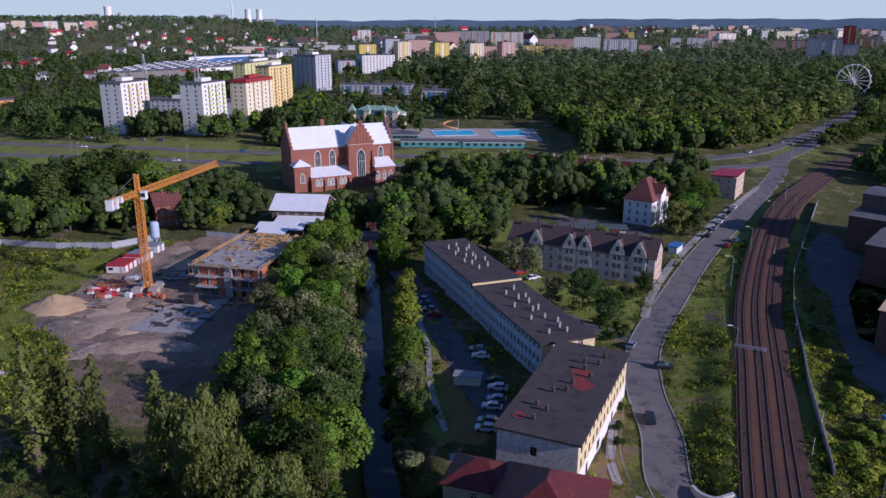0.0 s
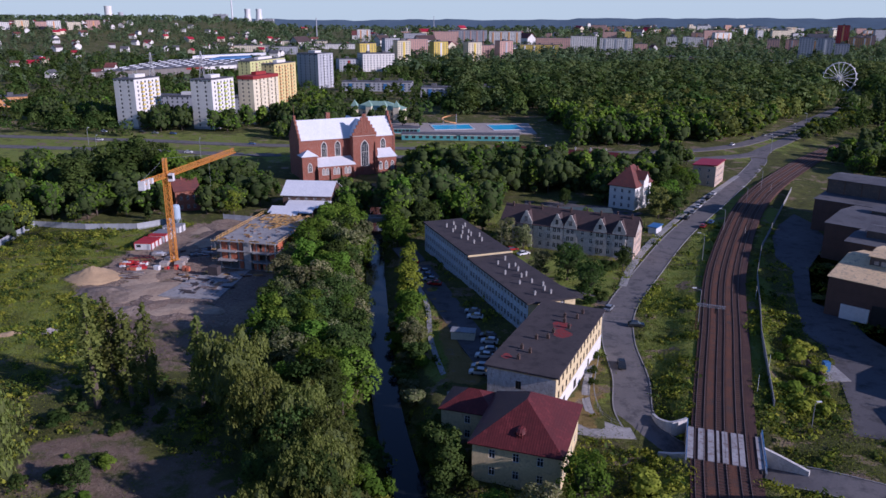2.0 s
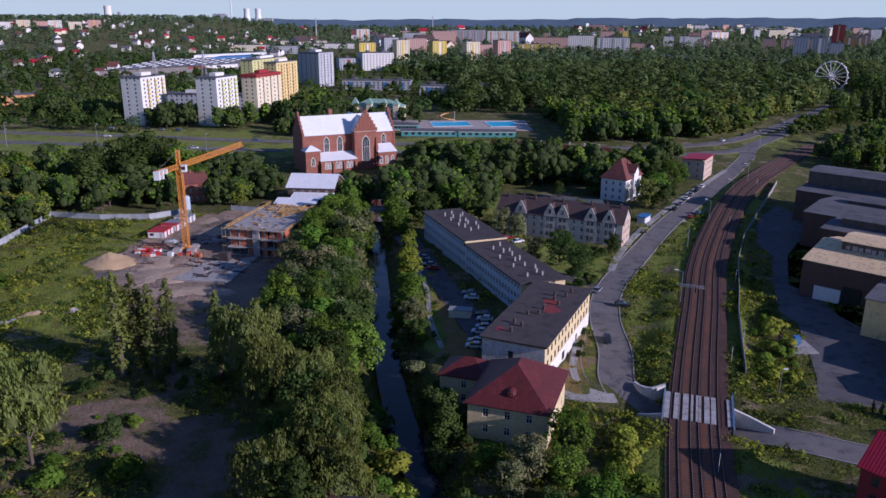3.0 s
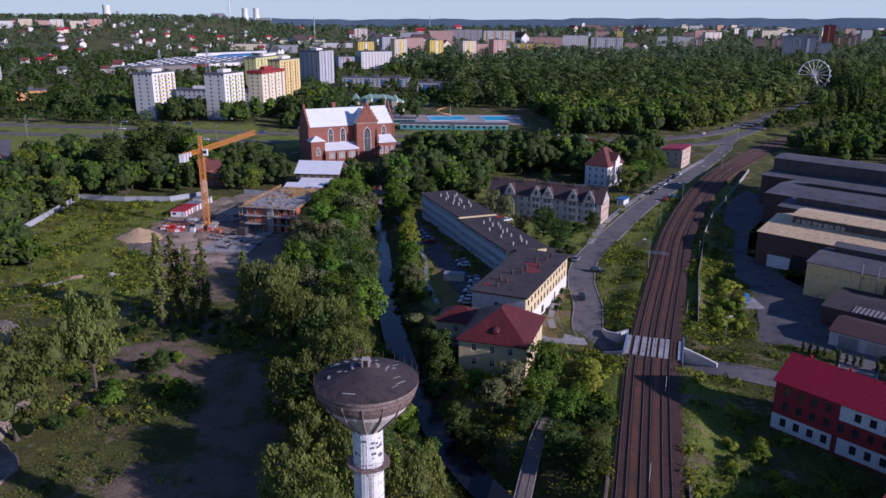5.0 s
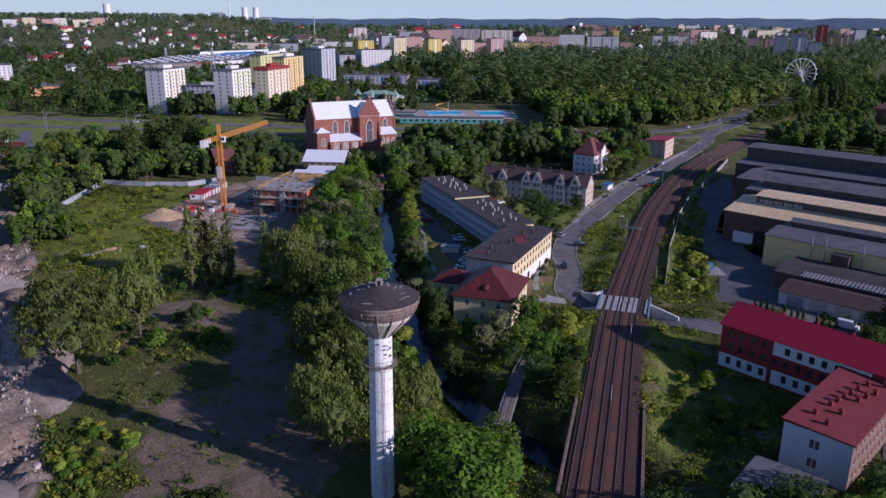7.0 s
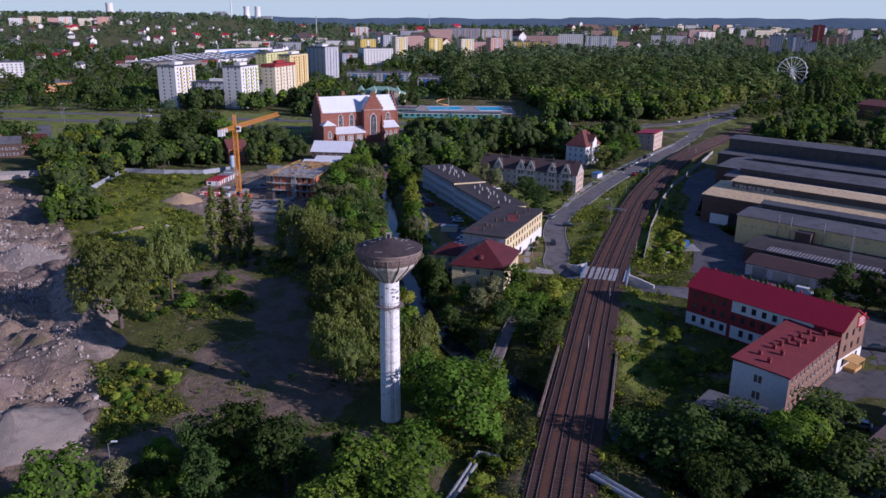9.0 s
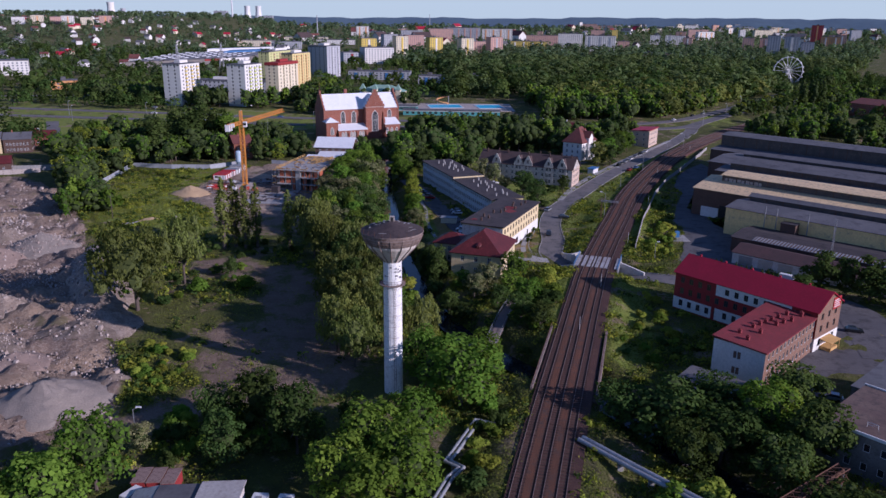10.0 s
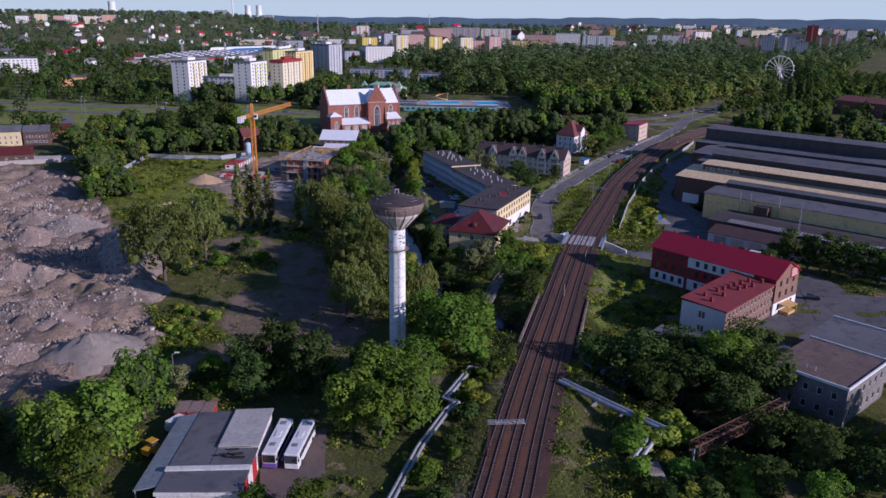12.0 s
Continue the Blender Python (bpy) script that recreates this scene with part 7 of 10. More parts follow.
tree(-17, 27, 14, "willow", M_LEAF_OLIVE, 0, wide=0.9, group="willows")
tree(-22, 35, 15, "willow", M_LEAF_OLIVE, 1, wide=0.9, group="willows")
tree(-15, 36, 15, "willow", M_LEAF_OLIVE, 2, wide=0.85, group="willows")
tree(-21, 76, 16, "willow", M_LEAF_OLIVE, 0, wide=0.85, group="willows")
tree(-2, 36, 14, "willow", M_LEAF_OLIVE, 1, wide=0.7, group="willows")
for x, y, h, kd, mt, v, w in ((6, 8, 17, "broad", M_LEAF, 0, 1.15), (0, 19, 14, "broad", M_LEAF, 1, 1.0), (10, 16, 14, "broad", M_LEAF, 2, 0.95),
                              (-10, -14, 15, "broad", M_LEAF, 1, 1.05), (-4, -22, 15, "broad", M_LEAF, 2, 1.05), (-14, -24, 14, "broad", M_LEAF, 0, 1.0), (-9, -30, 13, "tall", M_LEAF, 0, 1.1), (-3, -8, 14, "broad", M_LEAF, 0, 0.9),
                              (-31, -3, 15, "broad", M_LEAF_DARK, 1, 0.85), (-24, -8, 14, "broad", M_LEAF_DARK, 2, 0.9), (-40, -2, 11, "broad", M_LEAF_DARK, 0, 0.9), (-36, -12, 11, "broad", M_LEAF_DARK, 2, 0.9),
                              (-55, -20, 16, "broad", M_LEAF, 2, 0.85), (-60, -29, 13, "broad", M_LEAF, 0, 0.9), (-57, -33, 17, "broad", M_LEAF, 1, 0.9), (-63, -38, 15, "broad", M_LEAF, 2, 0.95), (-55, -44, 13, "broad", M_LEAF, 0, 0.9),
                              (-72, -30, 6, "broad", M_LEAF_DARK, 1, 1.0), (-80, -26, 5, "broad", M_LEAF_DARK, 0, 1.1), (-90, -30, 5, "broad", M_LEAF_DARK, 2, 1.1), (-76, -42, 6, "broad", M_LEAF_DARK, 1, 1.1),
                              (-52, -8, 6.5, "broad", M_LEAF_BLOSSOM, 0, 0.9), (-18, -52, 9, "broad", M_LEAF, 1, 1.2), (-27, -50, 6, "broad", M_LEAF, 2, 1.2),
                              (45, -13, 13, "broad", M_LEAF_DARK, 0, 0.85), (62, -4, 13.5, "broad", M_LEAF, 2, 1.0), (66, 0, 11, "broad", M_LEAF, 1, 1.0), (56, 4, 11, "broad", M_LEAF_DARK, 0, 1.0), (60, -16, 13, "broad", M_LEAF_DARK, 1, 1.0), 
                              (38, 4, 12, "broad", M_LEAF_DARK, 0, 1.2), (46, 0, 15, "broad", M_LEAF_DARK, 1, 1.2), (50, 6, 11, "broad", M_LEAF_DARK, 2, 1.2), (54, -6, 15, "broad", M_LEAF_DARK, 0, 1.2), (68, -12, 13, "broad", M_LEAF_DARK, 2, 1.1), (72, 6, 12, "broad", M_LEAF_DARK, 0, 1.1), (64, -26, 11, "broad", M_LEAF_DARK, 0, 1.2), (82, -40, 13, "broad", M_LEAF_DARK, 1, 1.2), (95, -26, 12, "broad", M_LEAF_DARK, 2, 1.1), (70, -30, 11, "broad", M_LEAF_DARK, 1, 1.1),
                              (88, -33, 15, "willow", M_LEAF_YELLOW, 1, 0.9), (66, -40, 11, "broad", M_LEAF_DARK, 2, 1.1), (74, -46, 11, "broad", M_LEAF_DARK, 0, 1.1), (56, -44, 8, "broad", M_LEAF_DARK, 1, 1.1), (62, -50, 9, "broad", M_LEAF, 2, 1.0), (48, -30, 5, "bush", M_LEAF, 0, 1.0), (76, -32, 10, "broad", M_LEAF_DARK, 1, 1.0),
                              (-40, 141, 13, "broad", M_LEAF, 2, 0.95), (-60, 88, 6.5, "broad", M_LEAF_DARK, 1, 0.9), (-52, 78, 5, "bush", M_LEAF, 0, 1.2), (-66, 75, 4, "bush", M_LEAF, 1, 1.3),
                              (-9, 191, 13, "tall", M_LEAF_YELLOW, 0, 1.0), (-8, 178, 12, "tall", M_LEAF_YELLOW, 1, 1.1), (-6.5, 160, 11, "tall", M_LEAF, 0, 1.1), (-6, 150, 8, "broad", M_LEAF_BLOSSOM, 1, 1.0), (-8, 168, 9, "broad", M_LEAF, 2, 1.0), (-14, 232, 12, "broad", M_LEAF, 0, 1.0), (-16, 246, 14, "broad", M_LEAF, 1, 1.0), (-4, 246, 13, "broad", M_LEAF_DARK, 2, 1.0),
                              (31.5, 199, 9.5, "broad", M_LEAF_BLOSSOM, 0, 0.9), (39.6, 196, 12, "broad", M_LEAF_DARK, 1, 1.15), (43.6, 181.5, 11.5, "broad", M_LEAF_DARK, 0, 0.95), (58.5, 204.5, 8.5, "broad", M_LEAF_DARK, 1, 0.85), (53.5, 202.5, 4.5, "bush", M_LEAF_DARK, 0, 1.2), (24, 229, 11.5, "broad", M_LEAF_BLOSSOM, 2, 0.8), (29.5, 226.5, 10, "broad", M_LEAF_BLOSSOM, 1, 0.75), (53.5, 290, 8, "broad", M_LEAF_DARK, 2, 0.9), (88, 271, 13, "broad", M_LEAF_OLIVE, 2, 0.9), (94, 270, 12, "broad", M_LEAF_DARK, 1, 1.0), (17, 252, 10, "tall", M_LEAF_DARK, 1, 1.2), (50, 200, 3, "bush", M_LEAF_DARK, 2, 1.2), (44, 208, 3, "bush", M_LEAF_DARK, 0, 1.0), (43, 175.5, 2.4, "bush", M_LEAF_DARK, 1, 1.4), (46, 178.5, 2.4, "bush", M_LEAF_DARK, 0, 1.4),
                              (90, 279, 12, "broad", M_LEAF_DARK, 0, 1.0), (96, 287, 13, "broad", M_LEAF, 1, 1.0), (103, 296, 13, "broad", M_LEAF_DARK, 2, 1.0), (108, 306, 13, "broad", M_LEAF, 0, 1.0), (114, 316, 12, "broad", M_LEAF, 2, 1.0), (100, 308, 13, "broad", M_LEAF_DARK, 1, 1.0), (112, 326, 12, "broad", M_LEAF, 1, 1.0), (58, 262, 7, "broad", M_LEAF, 0, 0.9),
                              (24, 83, 11.5, "broad", M_LEAF, 0, 0.85), (1.5, 92, 12, "tall", M_LEAF_DARK, 1, 1.0), (0, 99, 10, "broad", M_LEAF_DARK, 0, 0.9), (9, 80, 6, "broad", M_LEAF, 1, 1.0), (16, 76, 9.5, "broad", M_LEAF_BLOSSOM, 2, 0.95), (12, 71, 8, "broad", M_LEAF_BLOSSOM, 0, 0.9), (22, 75, 8, "broad", M_LEAF, 1, 1.0), (26, 66, 8.5, "broad", M_LEAF, 2, 1.0), (23, 52, 9, "broad", M_LEAF_DARK, 0, 1.05), (27, 46, 8, "broad", M_LEAF_DARK, 2, 1.0), (30, 73, 6, "broad", M_LEAF, 0, 1.1), (5, 68, 8, "broad", M_LEAF_DARK, 2, 1.0), (18, 64, 7, "broad", M_LEAF_DARK, 1, 1.0), (8, 62, 7, "broad", M_LEAF_DARK, 0, 1.0),
                              (102, 66, 10, "tall", M_LEAF_DARK, 0, 1.3), (112, 77, 12.5, "tall", M_LEAF_DARK, 2, 1.4), (118, 74, 12, "broad", M_LEAF_DARK, 2, 0.9), (123, 70, 13, "tall", M_LEAF_DARK, 1, 1.4), (128, 66, 13, "broad", M_LEAF_DARK, 0, 0.9), (134, 62, 12, "tall", M_LEAF_DARK, 0, 1.4), (141, 57, 12, "broad", M_LEAF_DARK, 0, 1.0)):
    tree(x, y, h, kd, mt, v, wide=w * 1.12)

for x, y, h, kd, mt, v, w in ((-150, 292, 22, "tall", M_LEAF_DARK, 0, 1.4), (-141, 300, 25, "broad", M_LEAF_DARK, 1, 0.95), (-131, 296, 24, "tall", M_LEAF_DARK, 2, 1.5), (-122, 304, 27, "broad", M_LEAF_DARK, 0, 0.9), (-113, 297, 22, "tall", M_LEAF, 1, 1.4), (-136, 312, 26, "tall", M_LEAF_DARK, 1, 1.5), (-104, 290, 15, "broad", M_LEAF, 2, 1.0), (-88, 278, 12, "tall", M_LEAF_OLIVE, 0, 1.3), (-82, 276, 11, "broad", M_LEAF_YELLOW, 1, 0.9),
                              (-196, 300, 15, "broad", M_LEAF_YELLOW, 1, 1.15), (-187, 306, 14, "broad", M_LEAF_YELLOW, 2, 1.1), (-176, 290, 13, "broad", M_LEAF, 0, 1.2), (-158, 212, 11, "tall", M_LEAF_OLIVE, 2, 1.2)):
    tree(x, y, h, kd, mt, v, "near", "tall trees behind the wall", w)
rnd = random.Random(21)


GLADE = [(22, 262), (66, 262), (70, 282), (64, 308), (36, 316), (24, 298)]


def scatter(poly, spacing, hmin, hmax, kinds, grade, group="", seed=1, avoid=3.0, wide=(0.85, 1.15)):
    """Trees at uneven spacing inside a plan outline, clear of roads, rails, water and houses."""
    r = random.Random(seed)
    xs, ys = [p[0] for p in poly], [p[1] for p in poly]
    n, joined = 0, {}
    y = min(ys)
    while y < max(ys):
        x = min(xs) + r.uniform(0, spacing)
        while x < max(xs):
            px, py = x + r.uniform(-0.42, 0.42) * spacing, y + r.uniform(-0.42, 0.42) * spacing
            x += spacing
            if not inside([px], [py], poly)[0] or inside([px], [py], GLADE)[0] or not clear_of_things(px, py, avoid):
                continue
            kd, mt = r.choice(kinds)
            h, v, wd = r.uniform(hmin, hmax), r.randrange(3), r.uniform(*wide)
            n += 1
            if grade == "near":
                tree(px, py, h, kd, mt, v, grade, group, wd)
                continue
            leaves, size = {"mid": (430, 0.101), "far": (150, 0.17)}[grade]
            if kd == "bush":
                leaves, size = 260, 0.22
            crown, core, trunk = tree_prototype(kd, v, mt, leaves, size, grade)
            a = r.uniform(0, 6.28)
            m = np.array(Matrix.LocRotScale((px, py, ground_z(px, py) - 0.1), Euler((0, 0, a)), (h * wd, h * wd, h)))
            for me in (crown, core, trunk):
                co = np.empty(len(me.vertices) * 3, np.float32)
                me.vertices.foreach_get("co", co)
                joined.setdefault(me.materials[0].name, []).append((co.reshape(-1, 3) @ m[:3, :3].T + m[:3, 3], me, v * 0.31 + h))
        y += spacing * 0.9
    for mat_name, pieces in joined.items():
        join_meshes("woodland" if kinds[0][0] != "bush" else "weeds", pieces, bpy.data.materials[mat_name], group)
    return n


def join_meshes(name, pieces, mat, words):
    """Many plants too far to count, in one mesh."""
    verts, corners, starts, base, total = [], [], [], 0, 0
    tones = []
    for co, me, tone in pieces:
        tones.append(np.full(len(co), tone % 1.0, np.float32))
        li = np.empty(len(me.loops), np.int32)
        me.loops.foreach_get("vertex_index", li)
        ls = np.empty(len(me.polygons), np.int32)
        me.polygons.foreach_get("loop_start", ls)
        verts.append(co)
        corners.append(li + base)
        starts.append(ls + total)
        base += len(co)
        total += len(li)
    out = bpy.data.meshes.new(name)
    out.vertices.add(base)
    out.vertices.foreach_set("co", np.concatenate(verts).astype(np.float32).ravel())
    out.loops.add(total)
    out.loops.foreach_set("vertex_index", np.concatenate(corners))
    st = np.concatenate(starts)
    out.polygons.add(len(st))
    out.polygons.foreach_set("loop_start", st)
    out.materials.append(mat)
    out.update(calc_edges=True)
    out.attributes.new("tone", "FLOAT", "POINT").data.foreach_set("value", np.concatenate(tones))
    return tagged(new(name, out), "uncounted " + words + " of mixed greens", "wood" if name == "woodland" else "weeds", kind="stuff")


BOXES = []
for ob in scene.objects:
    if ob.type == "EMPTY" and ob.get("category") in ("building", "house", "church", "hall", "tower block", "construction", "factory", "shed", "water tower", "crane", "container"):
        kids = [c for c in ob.children if c.type == "MESH" and c.name.split(".")[0] in ("wall", "nave_wall", "transept_wall", "aisle_wall", "chapel_wall", "floor_slab", "body", "shaft", "porch_wall")]
        for c in kids:
            pts = [Vector(v) for v in c.bound_box]
            x0, x1 = min(p.x for p in pts), max(p.x for p in pts)
            y0, y1 = min(p.y for p in pts), max(p.y for p in pts)
            base = ob.matrix_basis @ c.matrix_basis
            BOXES.append((base.inverted(), x0, x1, y0, y1))
TRACKS = [(STREET, 6.0), (RAIL[::2], 10.0), (CANAL[::2], 4.3), (NORTH_ROAD, 7.0), (SOUTH_ROAD, 7.0)]
LINES = [(np.array([(p.x, p.y) for p in ln]), d) for ln, d in TRACKS]


def clear_of_things(x, y, margin):
    for pts, d in LINES:
        if np.min((pts[:, 0] - x) ** 2 + (pts[:, 1] - y) ** 2) < d * d:
            return False
    for inv, x0, x1, y0, y1 in BOXES:
        p = inv @ Vector((x, y, 0))
        if x0 - margin < p.x < x1 + margin and y0 - margin < p.y < y1 + margin:
            return False
    return True


GREENS = [("broad", M_LEAF), ("broad", M_LEAF), ("broad", M_LEAF_DARK), ("tall", M_LEAF)]
DARKS = [("broad", M_LEAF_DARK), ("tall", M_LEAF_DARK), ("broad", M_LEAF), ("broad", M_LEAF_DARK), ("willow", M_LEAF_DARK)]
# belt along the canal's west bank
scatter([(-15.5, 116), (-19.5, 150), (-23.5, 200), (-28, 256), (-42, 256), (-46, 205), (-44, 160), (-36, 128), (-24, 104)], 5.6, 10, 15, [("broad", M_LEAF), ("broad", M_LEAF_DARK), ("tall", M_LEAF), ("broad", M_LEAF_DARK), ("broad", M_LEAF), ("broad", M_LEAF_BLOSSOM)], "near", "canal-side trees", 31)
scatter([(-12, 114), (-7, 90), (-1, 68), (3, 57), (-8, 50), (-14, 66), (-18, 92), (-22, 114)], 4.8, 2, 5.5, [("bush", M_LEAF), ("bush", M_LEAF_DARK), ("broad", M_LEAF), ("bush", M_WEED)], "near", "canal bank scrub", 79, 1.0, (1.0, 1.5))
# wood behind the site wall
scatter([(-198, 264), (-152, 262), (-108, 268), (-90, 276), (-68, 274), (-70, 318), (-96, 340), (-150, 345), (-205, 345)], 8.0, 6, 17, DARKS + [("broad", M_LEAF), ("tall", M_LEAF), ("tall", M_LEAF_DARK)], "mid", "wood behind the wall", 32, 3.0, (0.7, 1.25))
scatter([(-160, 196), (-150, 205), (-152, 262), (-196, 262), (-172, 222)], 7.5, 8, 15, GREENS + [("broad", M_LEAF_YELLOW)], "mid", "trees beside the wall", 33)
scatter([(-140, 152), (-127, 165), (-146, 196), (-155, 187)], 6.5, 7, 12, GREENS + [("bush", M_LEAF)], "mid", "trees beside the wall", 34)
scatter([(-44, 258), (-30, 262), (-28, 312), (-40, 312), (-42, 300)], 7.0, 8, 11, GREENS, "mid", "trees below the church", 35)
# wood between church, terrace and villa
scatter([(-22, 262), (14, 250), (22, 262), (62, 262), (66, 284), (92, 318), (118, 345), (60, 345), (10, 345), (-10, 345), (-20, 310)], 8.0, 9, 20, DARKS + [("tall", M_LEAF), ("broad", M_LEAF)], "mid", "wood behind the terrace", 36)
scatter([(-8, 345), (118, 345), (150, 385), (60, 384), (10, 392), (-6, 380)], 8.5, 6, 15, GREENS + DARKS, "mid", "wood behind the terrace", 63)
# scrub between street and railway, both sides of the line
scatter([(28, 40), (42, 76), (46, 92), (30, 84), (32, 70), (22, 58)], 4.4, 2.5, 5, [("bush", M_LEAF), ("bush", M_WEED), ("bush", M_LEAF_DARK), ("broad", M_LEAF)], "near", "lineside scrub", 37, 1.5, (1.0, 1.6))
scatter([(44, 40), (64, 80), (62, 66), (58, 30), (48, 22)], 4.6, 1.2, 3.0, [("bush", M_LEAF), ("bush", M_WEED), ("bush", M_LEAF_DARK)], "near", "lineside scrub", 38, 1.5, (0.9, 1.5))
scatter([(36, -50), (34, -22), (46, -20), (60, -46)], 4.4, 1.8, 4.5, [("bush", M_LEAF), ("bush", M_WEED), ("bush", M_LEAF_DARK)], "near", "canal bank scrub", 39, 1.5, (1.0, 1.7))
scatter([(14, 22), (24, 40), (14, 46), (6, 26)], 4.2, 2, 5, [("bush", M_LEAF_DARK), ("bush", M_LEAF)], "near", "canal bank scrub", 40, 1.5)
scatter([(2, -52), (12, -14), (20, 14), (8, 4), (0, -36), (-8, -52)], 4.2, 1.6, 4, [("bush", M_LEAF), ("bush", M_WEED), ("bush", M_LEAF_DARK)], "near", "lineside scrub", 41, 1.5, (1.0, 1.6))
scatter([(-46, -14), (-20, -6), (-14, 4), (-30, 8), (-52, 2)], 5.0, 2, 5, [("bush", M_LEAF_DARK), ("bush", M_LEAF)], "near", "scrub beside the track", 42, 1.5)
scatter([(-69, 40), (-58, 38), (-52, 26), (-57, 11), (-63, 17)], 3.4, 1.2, 2.8, [("bush", M_WEED), ("bush", M_LEAF)], "near", "scrub on the waste ground", 43, 1.0, (1.0, 1.6))
scatter([(-80, 104), (-44, 106), (-40, 124), (-76, 126)], 5.0, 1.2, 3.6, [("bush", M_LEAF_DARK), ("broad", M_LEAF_DARK), ("bush", M_LEAF_DARK)], "near", "dark scrub round the poplars", 74, 1.0, (1.0, 1.5))
scatter([(-88, 66), (-60, 66), (-48, 84), (-56, 104), (-84, 100)], 7.5, 1.2, 3.2, [("bush", M_LEAF_DARK), ("bush", M_LEAF_DARK), ("bush", M_LEAF)], "near", "scrub on the waste ground", 44, 1.0, (1.0, 1.6))
scatter([(-10, 104), (-2, 112), (-4, 140), (-9, 175), (-12, 175), (-8, 130)], 4.0, 2, 5.5, [("bush", M_LEAF_DARK), ("bush", M_LEAF), ("bush", M_LEAF_BLOSSOM)], "near", "canal bank scrub", 45, 1.0, (0.9, 1.4))
scatter([(-2, 75), (6, 74), (5, 112), (-3, 112)], 4.0, 3, 7, [("broad", M_LEAF_DARK), ("bush", M_LEAF_DARK), ("bush", M_LEAF)], "near", "canal bank scrub", 46, 1.0, (0.9, 1.3))
scatter([(-95, -24), (-66, -20), (-66, -56), (-110, -56)], 6.0, 2.5, 5.5, DARKS, "near", "dark trees beside the depot", 47)
scatter([(72, 116), (78, 112), (90, 140), (88, 152), (80, 140)], 4.5, 1.5, 3.6, [("bush", M_WEED), ("bush", M_LEAF)], "near", "scrub beside the factory wall", 48, 1.0, (1.0, 1.7))
# parkland edge north of the main road, then the far woods as one mass
scatter([(80, 424), (150, 430), (205, 470), (250, 540), (80, 545)], 9.0, 12, 18, GREENS, "far", "park trees", 50)
scatter([(-191, 476), (-166, 474), (-168, 508), (-196, 512)], 7.0, 11, 17, DARKS, "far", "trees between the tower blocks", 71)
scatter([(-146, 474), (-134, 474), (-112, 508), (-96, 490), (-66, 480), (-72, 560), (-104, 640), (-112, 560), (-112, 520), (-140, 505)], 8.0, 10, 17, DARKS + GREENS, "far", "trees beside the tower blocks", 72)
scatter([(-285, 520), (-232, 496), (-222, 520), (-240, 575), (-300, 570)], 8.5, 10, 16, DARKS, "far", "trees beside the tower blocks", 73)
scatter([(-225, 600), (-150, 592), (-160, 660), (-240, 690)], 10.0, 8, 12, GREENS, "far", "trees round the tower blocks", 51)
scatter([(-104, 440), (-40, 430), (-66, 500), (-100, 620)], 9.5, 10, 15, DARKS, "far", "trees behind the church", 52)
scatter([(195, 380), (230, 410), (300, 470), (340, 560), (420, 640), (420, 560), (330, 470), (260, 410), (210, 372)], 11, 8, 14, GREENS, "far", "trees beside the railway", 53)
behind = random.Random(88)
for k in range(22):
    x, y = behind.uniform(238, 400), behind.uniform(270, 400)
    if clear_of_things(x, y, 3):
        tree(x, y, behind.uniform(13, 19), behind.choice(("poplar", "tall", "poplar")), M_LEAF_DARK, k % 2, "mid", "dark trees behind the factory", behind.uniform(1.2, 2.0))
scatter([(240, 290), (330, 250), (440, 330), (380, 420), (270, 385)], 15.0, 6, 14, DARKS + GREENS, "far", "trees behind the factory", 76)
# street trees beside the main road, tall poplars past them and a clump behind the halls
for k in range(9):
    t = k / 8
    tree(226 + 70 * t, 446 + 76 * t, 9.5 + 1.5 * (k % 3), "broad", (M_LEAF, M_LEAF_YELLOW)[k % 2], k % 3, "mid", "street trees", 1.15)
for k in range(9):
    tree(309 + 3.4 * k, 512 + 9 * (k % 3) + 1.5 * k, 21 + 3 * (k % 2), "poplar", M_LEAF_DARK, k % 2, "mid", "far poplar row", 1.5)
scatter([(206, 352), (226, 336), (262, 360), (300, 420), (270, 420), (232, 388)], 8.5, 9, 17, GREENS, "mid", "trees beside the railway", 77)
# dense willow belt beside the canal
scatter([(-15, 30), (-5, 36), (-13, 60), (-17, 90), (-27, 110), (-36, 102), (-29, 72), (-24, 44)], 5.2, 10, 17, [("willow", M_LEAF_OLIVE), ("willow", M_LEAF_OLIVE), ("broad", M_LEAF_DARK)], "near", "willow belt", 75, 1.0, (0.75, 0.95))


